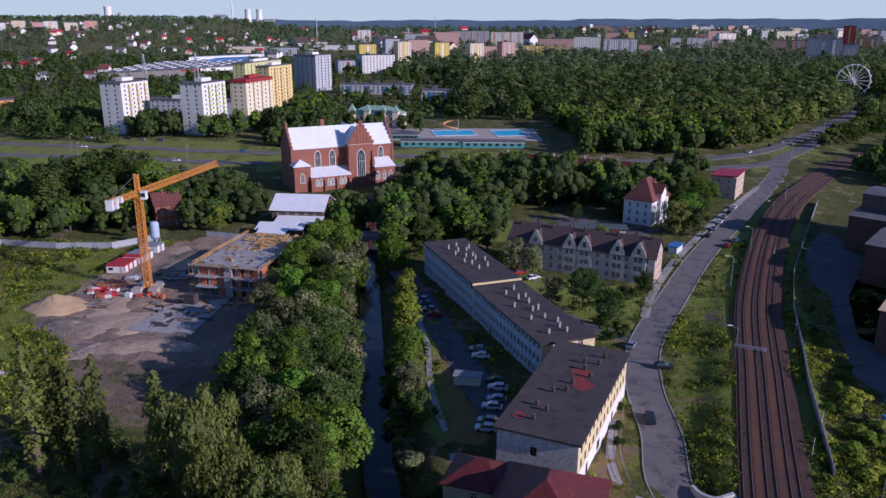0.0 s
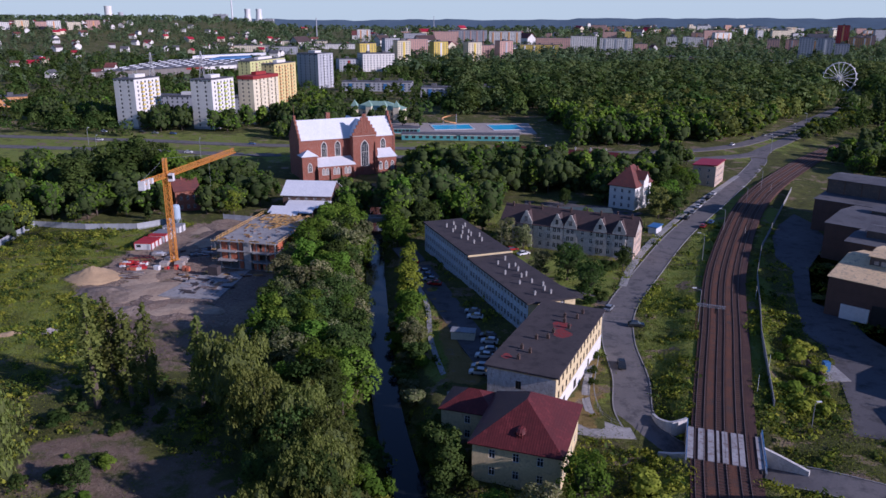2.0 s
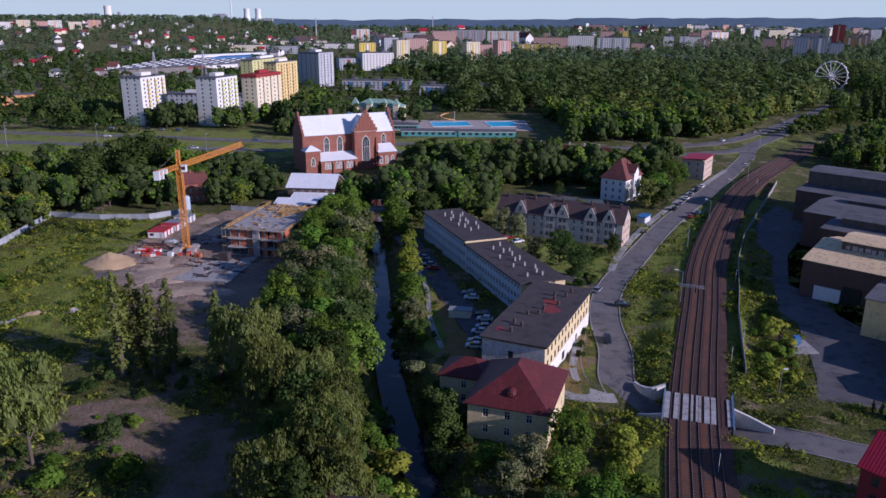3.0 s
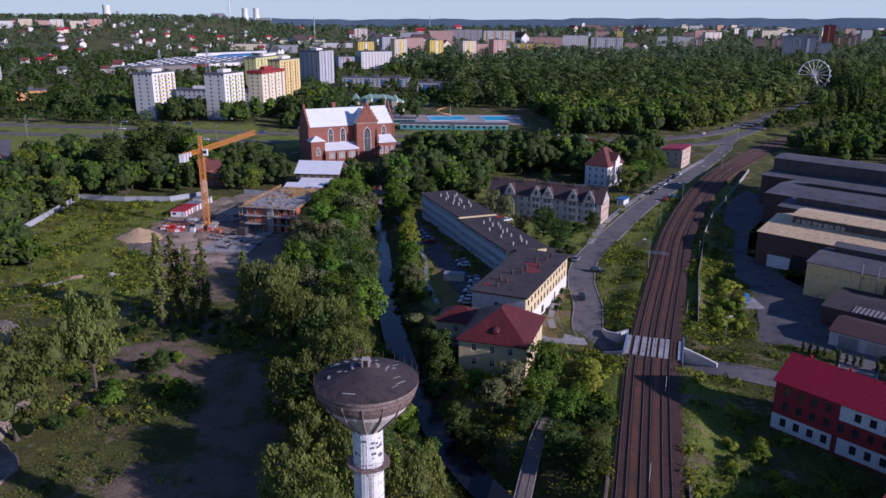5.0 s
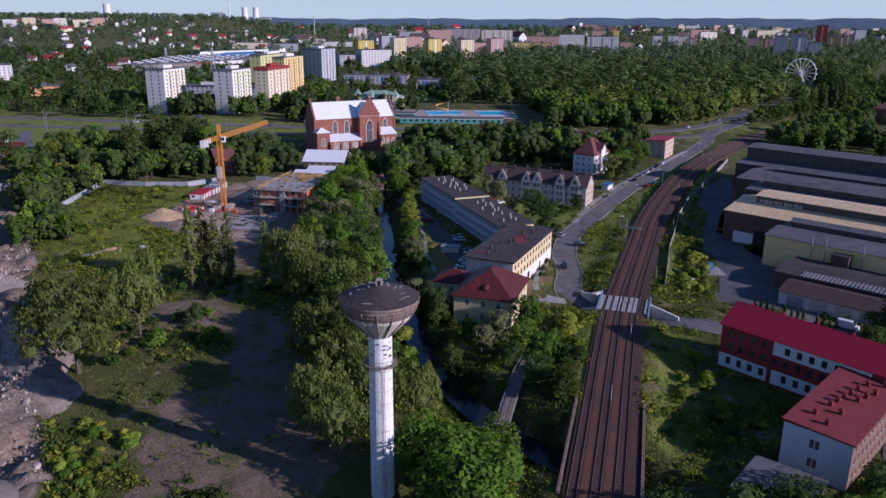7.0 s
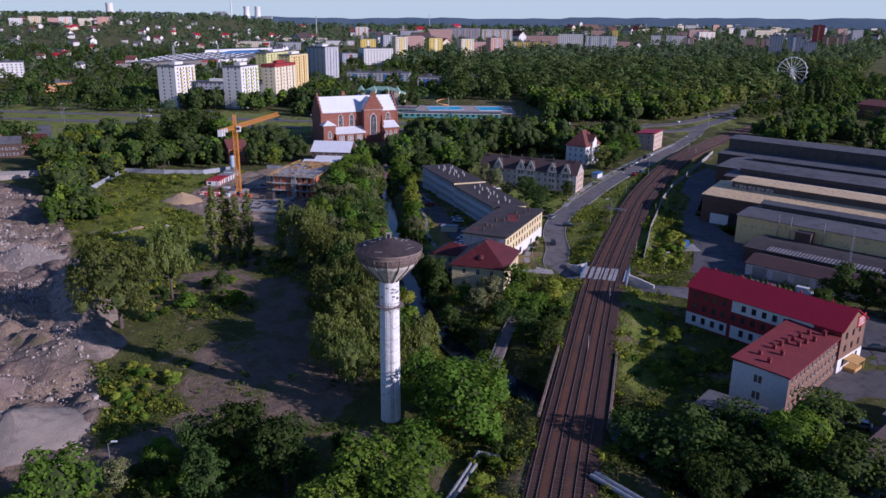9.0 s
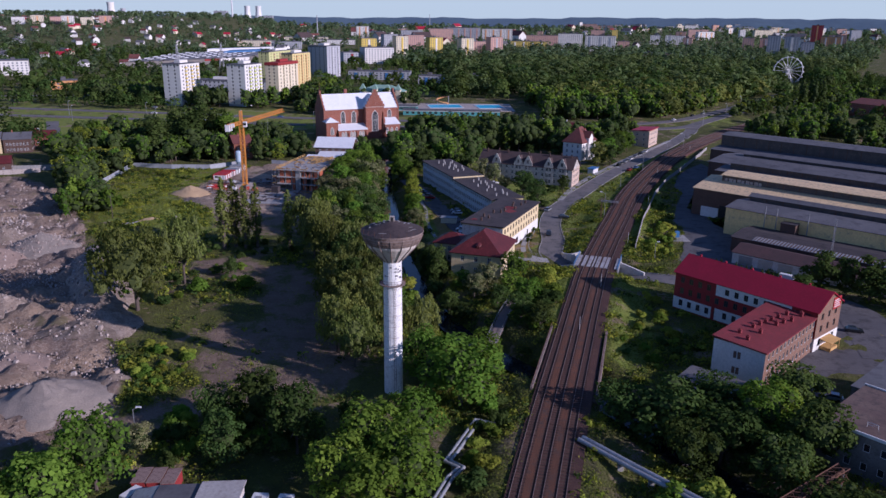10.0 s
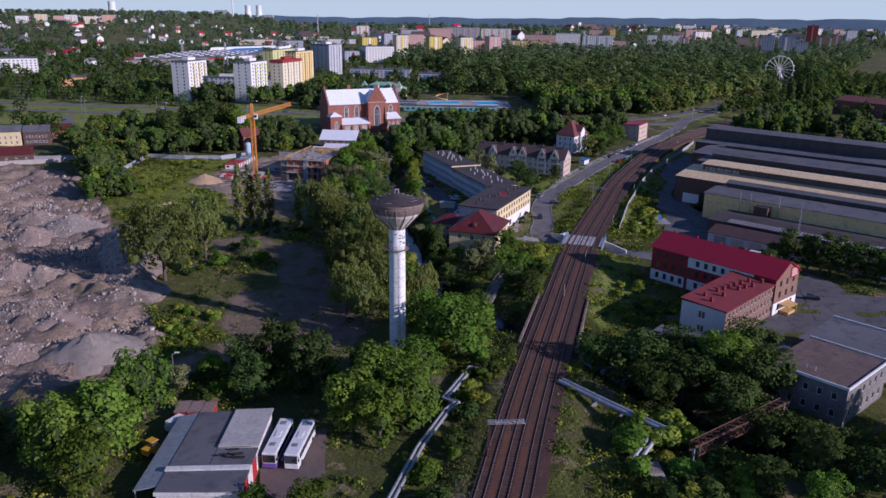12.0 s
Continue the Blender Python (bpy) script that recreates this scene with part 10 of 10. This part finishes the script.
P_WHITE, P_SILVER, P_RED, P_BLUE, P_DARK = M_WHITE, paint("silver_car_paint", (0.45, 0.47, 0.50), 0.3, 0.5), paint("red_car_paint", (0.42, 0.03, 0.03), 0.25), paint("blue_car_paint", (0.08, 0.15, 0.30), 0.25), paint("dark_car_paint", (0.025, 0.03, 0.035), 0.2)
for x, y, rz, pm, lab in ((9.5, 168.5, 170, P_SILVER, "silver car parked in the shaded yard"), (10, 164.8, 172, P_WHITE, "white car parked in the shaded yard"), (12.6, 152, 168, P_DARK, "dark car parked beside the building"), (12.8, 148.8, 170, P_WHITE, "white car parked beside the building"), (12.2, 143.5, 172, P_SILVER, "silver car parked beside the building"), (11.0, 140.4, 168, P_WHITE, "white car parked beside the building"), (9.8, 134.6, 170, P_SILVER, "silver car parked beside the grass"), (9.2, 131.8, 172, P_WHITE, "white car parked beside the grass"),
                          (-0.8, 191, 165, P_RED, "red car parked under the trees"), (-2.2, 194.5, 166, P_SILVER, "silver car parked under the trees"), (-3.4, 198.5, 166, P_BLUE, "blue car parked under the trees"), (-4.4, 202, 168, P_SILVER, "silver car parked under the trees"), (-8, 212, 170, P_RED, "red car in the yard lane"),
                          (42.2, 135.5, -98, P_DARK, "dark car driving on the street"), (51.5, 159.2, -8, P_DARK, "dark car parked at the kerb"), (101, 256, 58, P_RED, "red car on the street"), (98.5, 268.5, 58, P_DARK, "dark car parked along the street"), (104, 278, 58, P_SILVER, "silver car parked along the street"), (109.5, 287.5, 58, P_WHITE, "white car parked along the street"), (114, 295.5, 58, P_SILVER, "silver car parked along the street"), (119, 303.5, 58, P_DARK, "dark car parked along the street"), (124, 311.5, 58, P_WHITE, "white car parked along the street"), (106, 262, 58, P_BLUE, "blue car on the street"),
                          (29, 221, 30, P_WHITE, "white car beside the terrace"), (47, 171, 60, P_SILVER, "silver car beside the long building"), (25.5, 226, 20, P_RED, "red car beside the terrace"), (83.5, 12.5, 150, P_SILVER, "silver car parked in the yard"), (107, 48, -20, P_DARK, "dark car parked in the yard"), (14, 268, 20, P_DARK, "dark car on the grass edge"),
                          (-160, 411, -6, P_SILVER, "silver car on the main road"), (-205, 441, -6, P_WHITE, "white car on the main road"), (-110, 429, -6, P_BLUE, "blue car on the main road"), (-140, 405, -8, P_WHITE, "white car on the main road"), (176, 430, 50, P_WHITE, "white car on the main road"), (196, 450, 50, P_DARK, "dark car on the main road"), (208, 462, 45, P_SILVER, "silver car on the main road"), (265, 505, 50, P_WHITE, "white car on the main road"), (300, 535, 50, P_SILVER, "silver car on the main road"), (285, 520, 50, P_DARK, "dark car on the main road"), (-215, 472, -20, P_WHITE, "white car beside the tower blocks"), (-190, 470, -20, P_DARK, "dark car beside the tower blocks"), (-180, 466, -20, P_SILVER, "silver car beside the tower blocks"), (-168, 464, -20, P_BLUE, "blue car beside the tower blocks")):
    car(x, y, rz, pm, lab)
car(107, 86, -42, M_WHITE, "white delivery van beside the low shed", "van")
car(-47.6, -22.5, 62, M_WHITE, "white van beside the lean-to", "van")

for x, y, rz, pm, lab in ((-201, 356, 80, P_WHITE, "white van parked in the car park behind the wood"), (-188, 350, 78, P_BLUE, "blue car parked in the car park"), (-199, 370, 8, P_WHITE, "white car parked in the car park"), (-186, 381, 5, P_SILVER, "silver car parked in the car park"), (-258, 372, 60, P_SILVER, "silver car parked beside a lane"), (-255, 367, 60, P_WHITE, "white car parked beside a lane")):
    car(x, y, rz, pm, lab)


def coach(x, y, rz, low, label):
    c = thing("coach", pose(x, y, ground_z(x, y) + 0.2, 0, 0, rz), label, "coach", "parked coaches")
    bm = bmesh.new()
    box(bm, -6.0, 6.0, -1.25, 1.25, 1.2, 3.3)
    bmesh.ops.bevel(bm, geom=[e for e in bm.edges], offset=0.14, segments=2, affect="EDGES")
    part("body", bm, M_WHITE, c)
    bm = bmesh.new()
    box(bm, -5.95, 5.95, -1.24, 1.24, 0.35, 1.25)
    bmesh.ops.bevel(bm, geom=[e for e in bm.edges], offset=0.08, segments=1, affect="EDGES")
    part("skirt", bm, low, c)
    for s in (-1.262, 1.252):
        bm = bmesh.new()
        box(bm, -5.2, 4.9, s, s + 0.012, 1.7, 2.8)
        part("side_window", bm, M_GLASS, c)
    bm = bmesh.new()
    box(bm, 5.99, 6.01, -1.1, 1.1, 1.45, 2.95)
    part("windscreen", bm, M_GLASS, c)
    for k, (a, b) in enumerate(((-1.4, 0.6), (2.6, 3.6), (-4.8, -3.6))):
        bm = bmesh.new()
        box(bm, a, b, -0.45, 0.45, 3.3, 3.42)
        part("roof_hatch", bm, M_GREYMETAL if k else M_WHITE, c)
    for wx in (-3.6, 3.8):
        for wy in (-1.15, 1.15):
            bm = bmesh.new()
            bar(bm, (wx, wy - 0.14, 0.5), (wx, wy + 0.14, 0.5), 0.5, 14)
            part("wheel", bm, M_BLACK, c)
    for s in (-1, 1):
        bm = bmesh.new()
        bar(bm, (5.9, s * 1.2, 2.9), (6.4, s * 1.45, 2.7), 0.05)
        box(bm, 6.3, 6.45, s * 1.45 - 0.12, s * 1.45 + 0.12, 2.2, 2.7)
        part("mirror", bm, M_BLACK, c)


coach(-27.1, -31.0, -94.5, paint("violet_coach_skirt", (0.16, 0.10, 0.38), 0.3), "white coach with a violet skirt beside the shed")
coach(-23.1, -31.3, -96, M_WHITE, "white coach parked beside another coach")
ld = thing("wheel_loader", pose(-49.2, -32, ground_z(-49.2, -32), 0, 0, 60), "yellow wheel loader beside the lean-to", "loader")
box_part("body", ld, M_YELLOW, "", -1.8, 0.9, -0.9, 0.9, 0.8, 1.9)
box_part("cab", ld, M_GLASS, "", -0.6, 0.6, -0.7, 0.7, 1.9, 2.9)
box_part("cab_roof", ld, M_YELLOW, "", -0.75, 0.75, -0.85, 0.85, 2.9, 3.05)
bm = bmesh.new()
bar(bm, (0.8, -0.6, 1.5), (2.6, -0.6, 0.7), 0.14)
bar(bm, (0.8, 0.6, 1.5), (2.6, 0.6, 0.7), 0.14)
part("lift_arm", bm, M_YELLOW, ld)
box_part("bucket", ld, M_RUST, "", 2.4, 3.2, -1.2, 1.2, 0.2, 1.1)
for wx in (-1.2, 1.1):
    for wy in (-0.95, 0.95):
        bm = bmesh.new()
        bar(bm, (wx, wy - 0.25, 0.65), (wx, wy + 0.25, 0.65), 0.65, 14)
        part("wheel", bm, M_BLACK, ld)

# ---- heaps ----
def heap(x, y, rx, ry, h, mat, label, seed, rz=0.0, rough=0.25, sharp=1.0):
    bm = bmesh.new()
    n, rings = 40, 14
    vs = []
    for i in range(rings + 1):
        t = i / rings
        row = []
        for k in range(n):
            a = 2 * math.pi * k / n
            w = 1 + 0.28 * noise.noise((math.cos(a) * 1.3 + seed, math.sin(a) * 1.3, seed * 0.7))
            px, py = rx * t * w * math.cos(a), ry * t * w * math.sin(a)
            z = h * (1 - t ** sharp) ** 1.0 + rough * noise.noise((px * 0.7, py * 0.7, seed)) * (1 - t * 0.5) + rough * 0.5 * noise.noise((px * 2.1, py * 2.1, seed + 3))
            row.append(bm.verts.new((px, py, z - 0.5 * (t > 0.97))))
        vs.append(row)
    for i in range(rings):
        for k in range(n):
            bm.faces.new([vs[i][k], vs[i + 1][k], vs[i + 1][(k + 1) % n], vs[i][(k + 1) % n]])
    bmesh.ops.remove_doubles(bm, verts=bm.verts, dist=0.001)
    bmesh.ops.recalc_face_normals(bm, faces=bm.faces)
    ob = part("spoil_mound", bm, mat, None, "", True)
    ob.matrix_world = pose(x, y, ground_z(x, y) - 0.15, 0, 0, rz)
    return tagged(ob, label, "heap", "heaps of spoil")


heap(-77, 9, 12.5, 9.5, 5.8, M_GRAVEL, "large cone of pale grey gravel", 1, 20, 0.8, 1.1)
heap(-67.5, 19, 5.0, 4.0, 2.4, M_RUBBLE, "small heap of brown earth and stones", 2)
heap(-85, 46, 13, 10, 3.4, M_RUBBLE, "broad heap of broken brick and concrete", 3, 30, 0.7)
heap(-97, 84, 38, 10, 7.0, M_RUBBLE, "long steep ridge of demolition rubble", 4, -66, 1.3)
heap(-84, 52, 13, 9, 4.5, M_RUBBLE, "heap of demolition rubble with brick", 5, -40, 1.0)
heap(-129, 115, 12, 10, 6.0, M_GRAVEL, "rounded heap of pale crushed stone", 6, 0, 0.3)
heap(-147, 125, 10, 9, 5.0, M_RUBBLE, "heap of broken rubble with dark stones", 7, 20, 0.6)
heap(-137, 102, 9, 8, 5.0, M_EARTH, "heap of brown sandy earth", 8, 0, 0.3)
heap(-122, 63, 9, 8, 5.0, M_EARTH, "heap of brown sandy earth", 9, 0, 0.3)
heap(-114, 62, 9, 7, 4.2, M_RUBBLE, "heap of broken brick and concrete", 10, 0, 0.7)
heap(-104, 36, 12, 9, 3.2, M_RUBBLE, "heap of broken brick and concrete", 11, 0, 0.8)
heap(-93, 28, 8, 6, 3.0, M_EARTH, "heap of brown sandy earth", 12, 0, 0.3)
heap(-95, 9, 9, 7, 3.0, M_EARTH, "heap of brown sandy earth", 13, 0, 0.3)
heap(-105, 198, 9.5, 7, 3.8, M_SAND, "heap of yellow sand on the building site", 14, 0, 0.5)
heap(-96, 183, 13, 7, 2.2, M_RUBBLE, "low mound of brown dug earth beside the grass", 15, -20, 0.4)
heap(-82, 170, 10, 5, 1.4, M_RUBBLE, "low mound of brown dug earth", 16, 10, 0.4)
heap(-84, 186, 13, 9, 0.7, M_TRODDEN, "trodden pale earth on the building site", 31, 15, 0.15, 1.6)
heap(-72, 170, 13, 6, 0.7, M_TRODDEN, "trodden pale earth on the building site", 32, 8, 0.15, 1.6)
heap(-90, 200, 8, 12, 0.6, M_TRODDEN, "trodden pale earth on the building site", 33, 0, 0.12, 1.6)
heap(-84, 236, 6, 22, 0.5, M_TRODDEN, "trodden pale site track towards the gate", 34, 14, 0.1, 1.6)
heap(-107, 154, 6, 2.5, 1.0, M_SAND, "low spoil bank in the weeds", 17, 10, 0.3)
heap(-98, 156, 3.5, 2.2, 1.0, M_CONC_PALE, "heap of pale broken concrete in the weeds", 18, 0, 0.4)

# loose stones over the waste ground
rng = np.random.default_rng(12)
cube = np.array([(-1, -1, -1), (1, -1, -1), (1, 1, -1), (-1, 1, -1), (-0.7, -0.7, 1), (0.7, -0.7, 1), (0.7, 0.7, 1), (-0.7, 0.7, 1)]) * 0.5
cf = np.array([(0, 3, 2, 1), (4, 5, 6, 7), (0, 1, 5, 4), (1, 2, 6, 5), (2, 3, 7, 6), (3, 0, 4, 7)])[1:]
xy = rng.uniform((-190, -10), (-60, 215), (90000, 2))
ok = inside(xy[:, 0], xy[:, 1], RUBBLE_LOT) & (rng.random(len(xy)) < 0.35 + 0.65 * (np.sin(xy[:, 0] * 0.13) * np.sin(xy[:, 1] * 0.11 + 1) > 0.1))
xy = xy[ok & (np.hypot(xy[:, 0] + 77, xy[:, 1] - 9) > 12.5)][:19000]
bpy.context.view_layer.update()
zz = land(xy[:, 0], xy[:, 1])
for ob in [o for o in scene.objects if o.name.startswith("spoil_mound")]:
    inv = ob.matrix_world.inverted()
    for i, (x, y) in enumerate(xy):
        q = inv @ Vector((x, y, 50))
        if q.x * q.x + q.y * q.y < 400:
            hit, loc, _, _ = ob.ray_cast(q, Vector((0, 0, -1)))
            if hit:
                zz[i] = max(zz[i], (ob.matrix_world @ loc).z)
size = np.exp(rng.normal(-1.45, 0.5, len(xy))).clip(0.1, 1.3)
rot = rng.uniform(0, 6.28, len(xy))
sc = rng.uniform(0.6, 1.3, (len(xy), 3)) * size[:, None]
v = cube[None] * sc[:, None, :]
X = v[..., 0] * np.cos(rot)[:, None] - v[..., 1] * np.sin(rot)[:, None] + xy[:, 0:1]
Y = v[..., 0] * np.sin(rot)[:, None] + v[..., 1] * np.cos(rot)[:, None] + xy[:, 1:2]
Z = v[..., 2] + (zz + 0.2 * size)[:, None] + 0.25 * v[..., 0] * rng.normal(0, 1, (len(xy), 1))
me = bpy.data.meshes.new("rubble")
M_STONE = surface("pale_rubble_stone", (0.46, 0.42, 0.39), (0.33, 0.28, 0.25), 0.95, 0.4, 3.0, 0.2)
nt, links = M_STONE.node_tree.nodes, M_STONE.node_tree.links
tint = mix_node(nt, links, nt.new("ShaderNodeNewGeometry").outputs["Random Per Island"], (0.20, 0.15, 0.125), (0.46, 0.40, 0.36))
links.new(tint, nt["Principled BSDF"].inputs["Base Color"])
me.from_pydata(np.stack([X, Y, Z], -1).reshape(-1, 3).tolist(), [], (cf[None] + 8 * np.arange(len(xy))[:, None, None]).reshape(-1, 4).tolist())
me.materials.append(M_STONE)
tagged(new("rubble", me), "loose broken concrete and brick on bare ground", "rubble", kind="stuff")

# weeds over the open ground
xy = np.r_[rng.uniform((-160, -58), (135, 262), (62000, 2)), rng.uniform((0, -58), (75, 100), (16000, 2)), rng.uniform((38, 95), (95, 200), (9000, 2)), rng.uniform((-150, 120), (-85, 262), (9000, 2)), rng.uniform((-75, 6), (-40, 36), (2500, 2))]
md, mk, ml = ground_masks(xy[:, 0], xy[:, 1])
ok = (md < 0.5) & ((mk < 0.5) | (rng.random(len(xy)) < 0.12))
for ln, dist in LINES:
    gap = np.full(len(xy), 1e9)
    for a in ln[::2]:
        gap = np.minimum(gap, (xy[:, 0] - a[0]) ** 2 + (xy[:, 1] - a[1]) ** 2)
    ok &= gap > (6.3 if dist == 10.0 else dist - 1.2) ** 2
for inv, x0, x1, y0, y1 in BOXES:
    q = (np.array(inv) @ np.c_[xy, np.zeros(len(xy)), np.ones(len(xy))].T)[:2].T
    ok &= ~((q[:, 0] > x0 - 0.5) & (q[:, 0] < x1 + 0.5) & (q[:, 1] > y0 - 0.5) & (q[:, 1] < y1 + 0.5))
ok &= ~inside(xy[:, 0], xy[:, 1], YARD) & ((dry_mask(xy[:, 0], xy[:, 1]) < 0.5) | (rng.random(len(xy)) < 0.12))
COURT = [(14, 196), (24, 228), (60, 212), (50, 182), (40, 172), (37, 190)]
ok &= ~(inside(xy[:, 0], xy[:, 1], COURT) & (rng.random(len(xy)) < 0.85))
PAVED = [(spline([(52, 174), (44, 180), (33, 192), (24, 212), (14, 238)], 3), 4), (spline([(16, 126), (10, 146), (4, 170), (-5, 205), (-12, 230)], 3), 5), (spline([(100, 84), (112, 60), (104, 44), (92, 26), (84, 12)], 3), 10), (spline([(104, 44), (126, 38), (160, 30)], 3), 13), (spline([(-25, -24), (-23, -40), (-18, -56)], 3), 7), (fl_line, 2.5)]
for ln, dist in PAVED:
    for a in ln:
        ok &= (xy[:, 0] - a.x) ** 2 + (xy[:, 1] - a.y) ** 2 > dist * dist
clump = np.array([noise.noise((x * 0.06, y * 0.06, 4.0)) + 0.6 * noise.noise((x * 0.21, y * 0.21, 9.0)) for x, y in xy])
ok &= (clump > -0.45) | ((xy[:, 0] > 8) & (rng.random(len(xy)) < 0.7)) | ((xy[:, 0] < -85) & (xy[:, 1] > 120))
xy, clump = xy[ok], clump[ok]
zz = land(xy[:, 0], xy[:, 1])
per = 4
n = len(xy) * per
base = np.repeat(np.c_[xy, zz], per, 0)
hh = np.repeat((0.25 + 0.7 * np.clip(clump + 0.3, 0, 1.2)), per)
pos = base + np.c_[rng.normal(0, 0.7, (n, 2)), np.zeros(n)]
d = np.c_[rng.normal(0, 1, (n, 2)), np.full(n, 0.9)]
d /= np.linalg.norm(d, axis=1, keepdims=True)
side = np.cross(d, rng.normal(0, 1, (n, 3)))
side /= np.linalg.norm(side, axis=1, keepdims=True)
up = np.cross(d, side)
s = (rng.uniform(0.2, 0.5, n) * (0.7 + 0.5 * hh))[:, None]
pos[:, 2] += hh * rng.uniform(0.3, 1.0, n)
quads = np.stack([pos - up * s * 0.6, pos + side * s * 0.3, pos + up * s * 0.6, pos - side * s * 0.3], 1)
patch = np.array([0.45 + 0.55 * noise.noise((x * 0.045, y * 0.045, 21.0)) + 0.35 * noise.noise((x * 0.16, y * 0.16, 2.0)) for x, y in xy])
patch = np.repeat(np.clip(patch, 0.02, 0.95), per) + rng.normal(0, 0.07, n)
pick = (np.repeat(clump, per) + rng.normal(0, 0.12, n) < 0.16) & ~((base[:, 0] < -85) & (base[:, 1] > 120))


def weed_sheet(quads, tone, mat, label):
    me = quad_mesh("weeds", quads, mat)
    me.attributes.new("tone", "FLOAT", "POINT").data.foreach_set("value", np.repeat(tone, 4).astype(np.float32))
    return tagged(new("weeds", me), label, "weeds", kind="stuff")


weed_sheet(quads[pick], patch[pick], M_GRASS, "rank green weeds and tall grass")
weed_sheet(quads[~pick], patch[~pick], M_WEED, "rank dark weeds and nettles")
# taller tufts: nettles, docks and brambles standing out of the grass
order = rng.permutation(len(xy))
tall = order[(clump[order] > 0.02) & ((xy[order, 0] < 0) | (rng.random(len(order)) < 0.6))][:5200]
per = 15
n = len(tall) * per
wide, high = np.repeat(rng.uniform(0.5, 1.5, len(tall)), per), np.repeat(rng.uniform(0.5, 1.5, len(tall)) * (0.7 + np.clip(clump[tall], 0, 1)), per)
d = rng.normal(0, 1, (n, 3))
d[:, 2] = np.abs(d[:, 2])
d /= np.linalg.norm(d, axis=1, keepdims=True)
pos = np.repeat(np.c_[xy[tall], zz[tall]], per, 0) + d * np.c_[wide, wide, high]
d += rng.normal(0, 0.4, (n, 3))
side = np.cross(d, rng.normal(0, 1, (n, 3)))
side /= np.linalg.norm(side, axis=1, keepdims=True)
up = np.cross(d, side)
s = rng.uniform(0.35, 0.8, n)[:, None]
quads = np.stack([pos - up * s * 0.5, pos + side * s * 0.4, pos + up * s * 0.5, pos - side * s * 0.4], 1)
tone = np.repeat(rng.uniform(0, 1, len(tall)), per)
dim = np.repeat(rng.random(len(tall)) < 0.5, per)
weed_sheet(quads[dim], tone[dim], M_LEAF_DARK, "dark nettles and brambles in tufts")
weed_sheet(quads[~dim], tone[~dim], M_WEED, "bright leafy weeds in tufts")

# small things
for k in range(14):
    t = k / 13
    x, y = 88.7 + 15.1 * t, 100.2 - 14.5 * t
    if k in (4, 9):
        continue
    tree(x, y, 3.0 + 0.3 * (k % 3), "poplar", M_LEAF_DARK, k % 2, "near", "clipped conifer row", 2.0, "small dark clipped conifer beside the red building")
sub = thing("transformer", pose(88, 132, ground_z(88, 132)), "blue transformer on a small concrete base", "transformer")
box_part("base", sub, M_CONCRETE, "", -3.2, 3.2, -4, 4, -0.4, 0.3)
box_part("tank", sub, M_BLUE, "", -0.7, 0.7, 0.6, 2.0, 0.3, 2.4)
box_part("wall", sub, M_BRICK_DARK, "", -3.2, -2.9, -4, 4, 0.3, 1.8)
cp = thing("garage_box", pose(6.5, 152, ground_z(6.5, 152), 0, 0, -10), "pale metal garage box on the grass", "garage")
box_part("wall", cp, M_CREAMWALL, "", -2.9, 2.9, -1.4, 1.4, -0.3, 2.1)
box_part("roof", cp, M_GREYMETAL, "", -3.1, 3.1, -1.6, 1.6, 2.1, 2.25)
cn = thing("canopy", pose(81, 250, ground_z(81, 250), 0, 0, 55), "blue and white kiosk beside the terrace", "kiosk")
box_part("wall", cn, M_WHITE, "", -3, 3, -1.5, 1.5, -0.3, 2.4)
box_part("roof", cn, M_BLUE, "", -3.4, 3.4, -1.9, 1.9, 2.4, 2.7)
for x, y, h in ((37.5, 140, 1.8), (35.2, 132, 2.0), (33.8, 127, 1.9), (48, 182, 2.0), (46, 184, 2.1), (44.5, 187, 2.0)):
    tree(x, y, h, "bush", M_LEAF_DARK, 1, "near", "clipped bushes", 1.1, "round clipped bush on a small lawn")
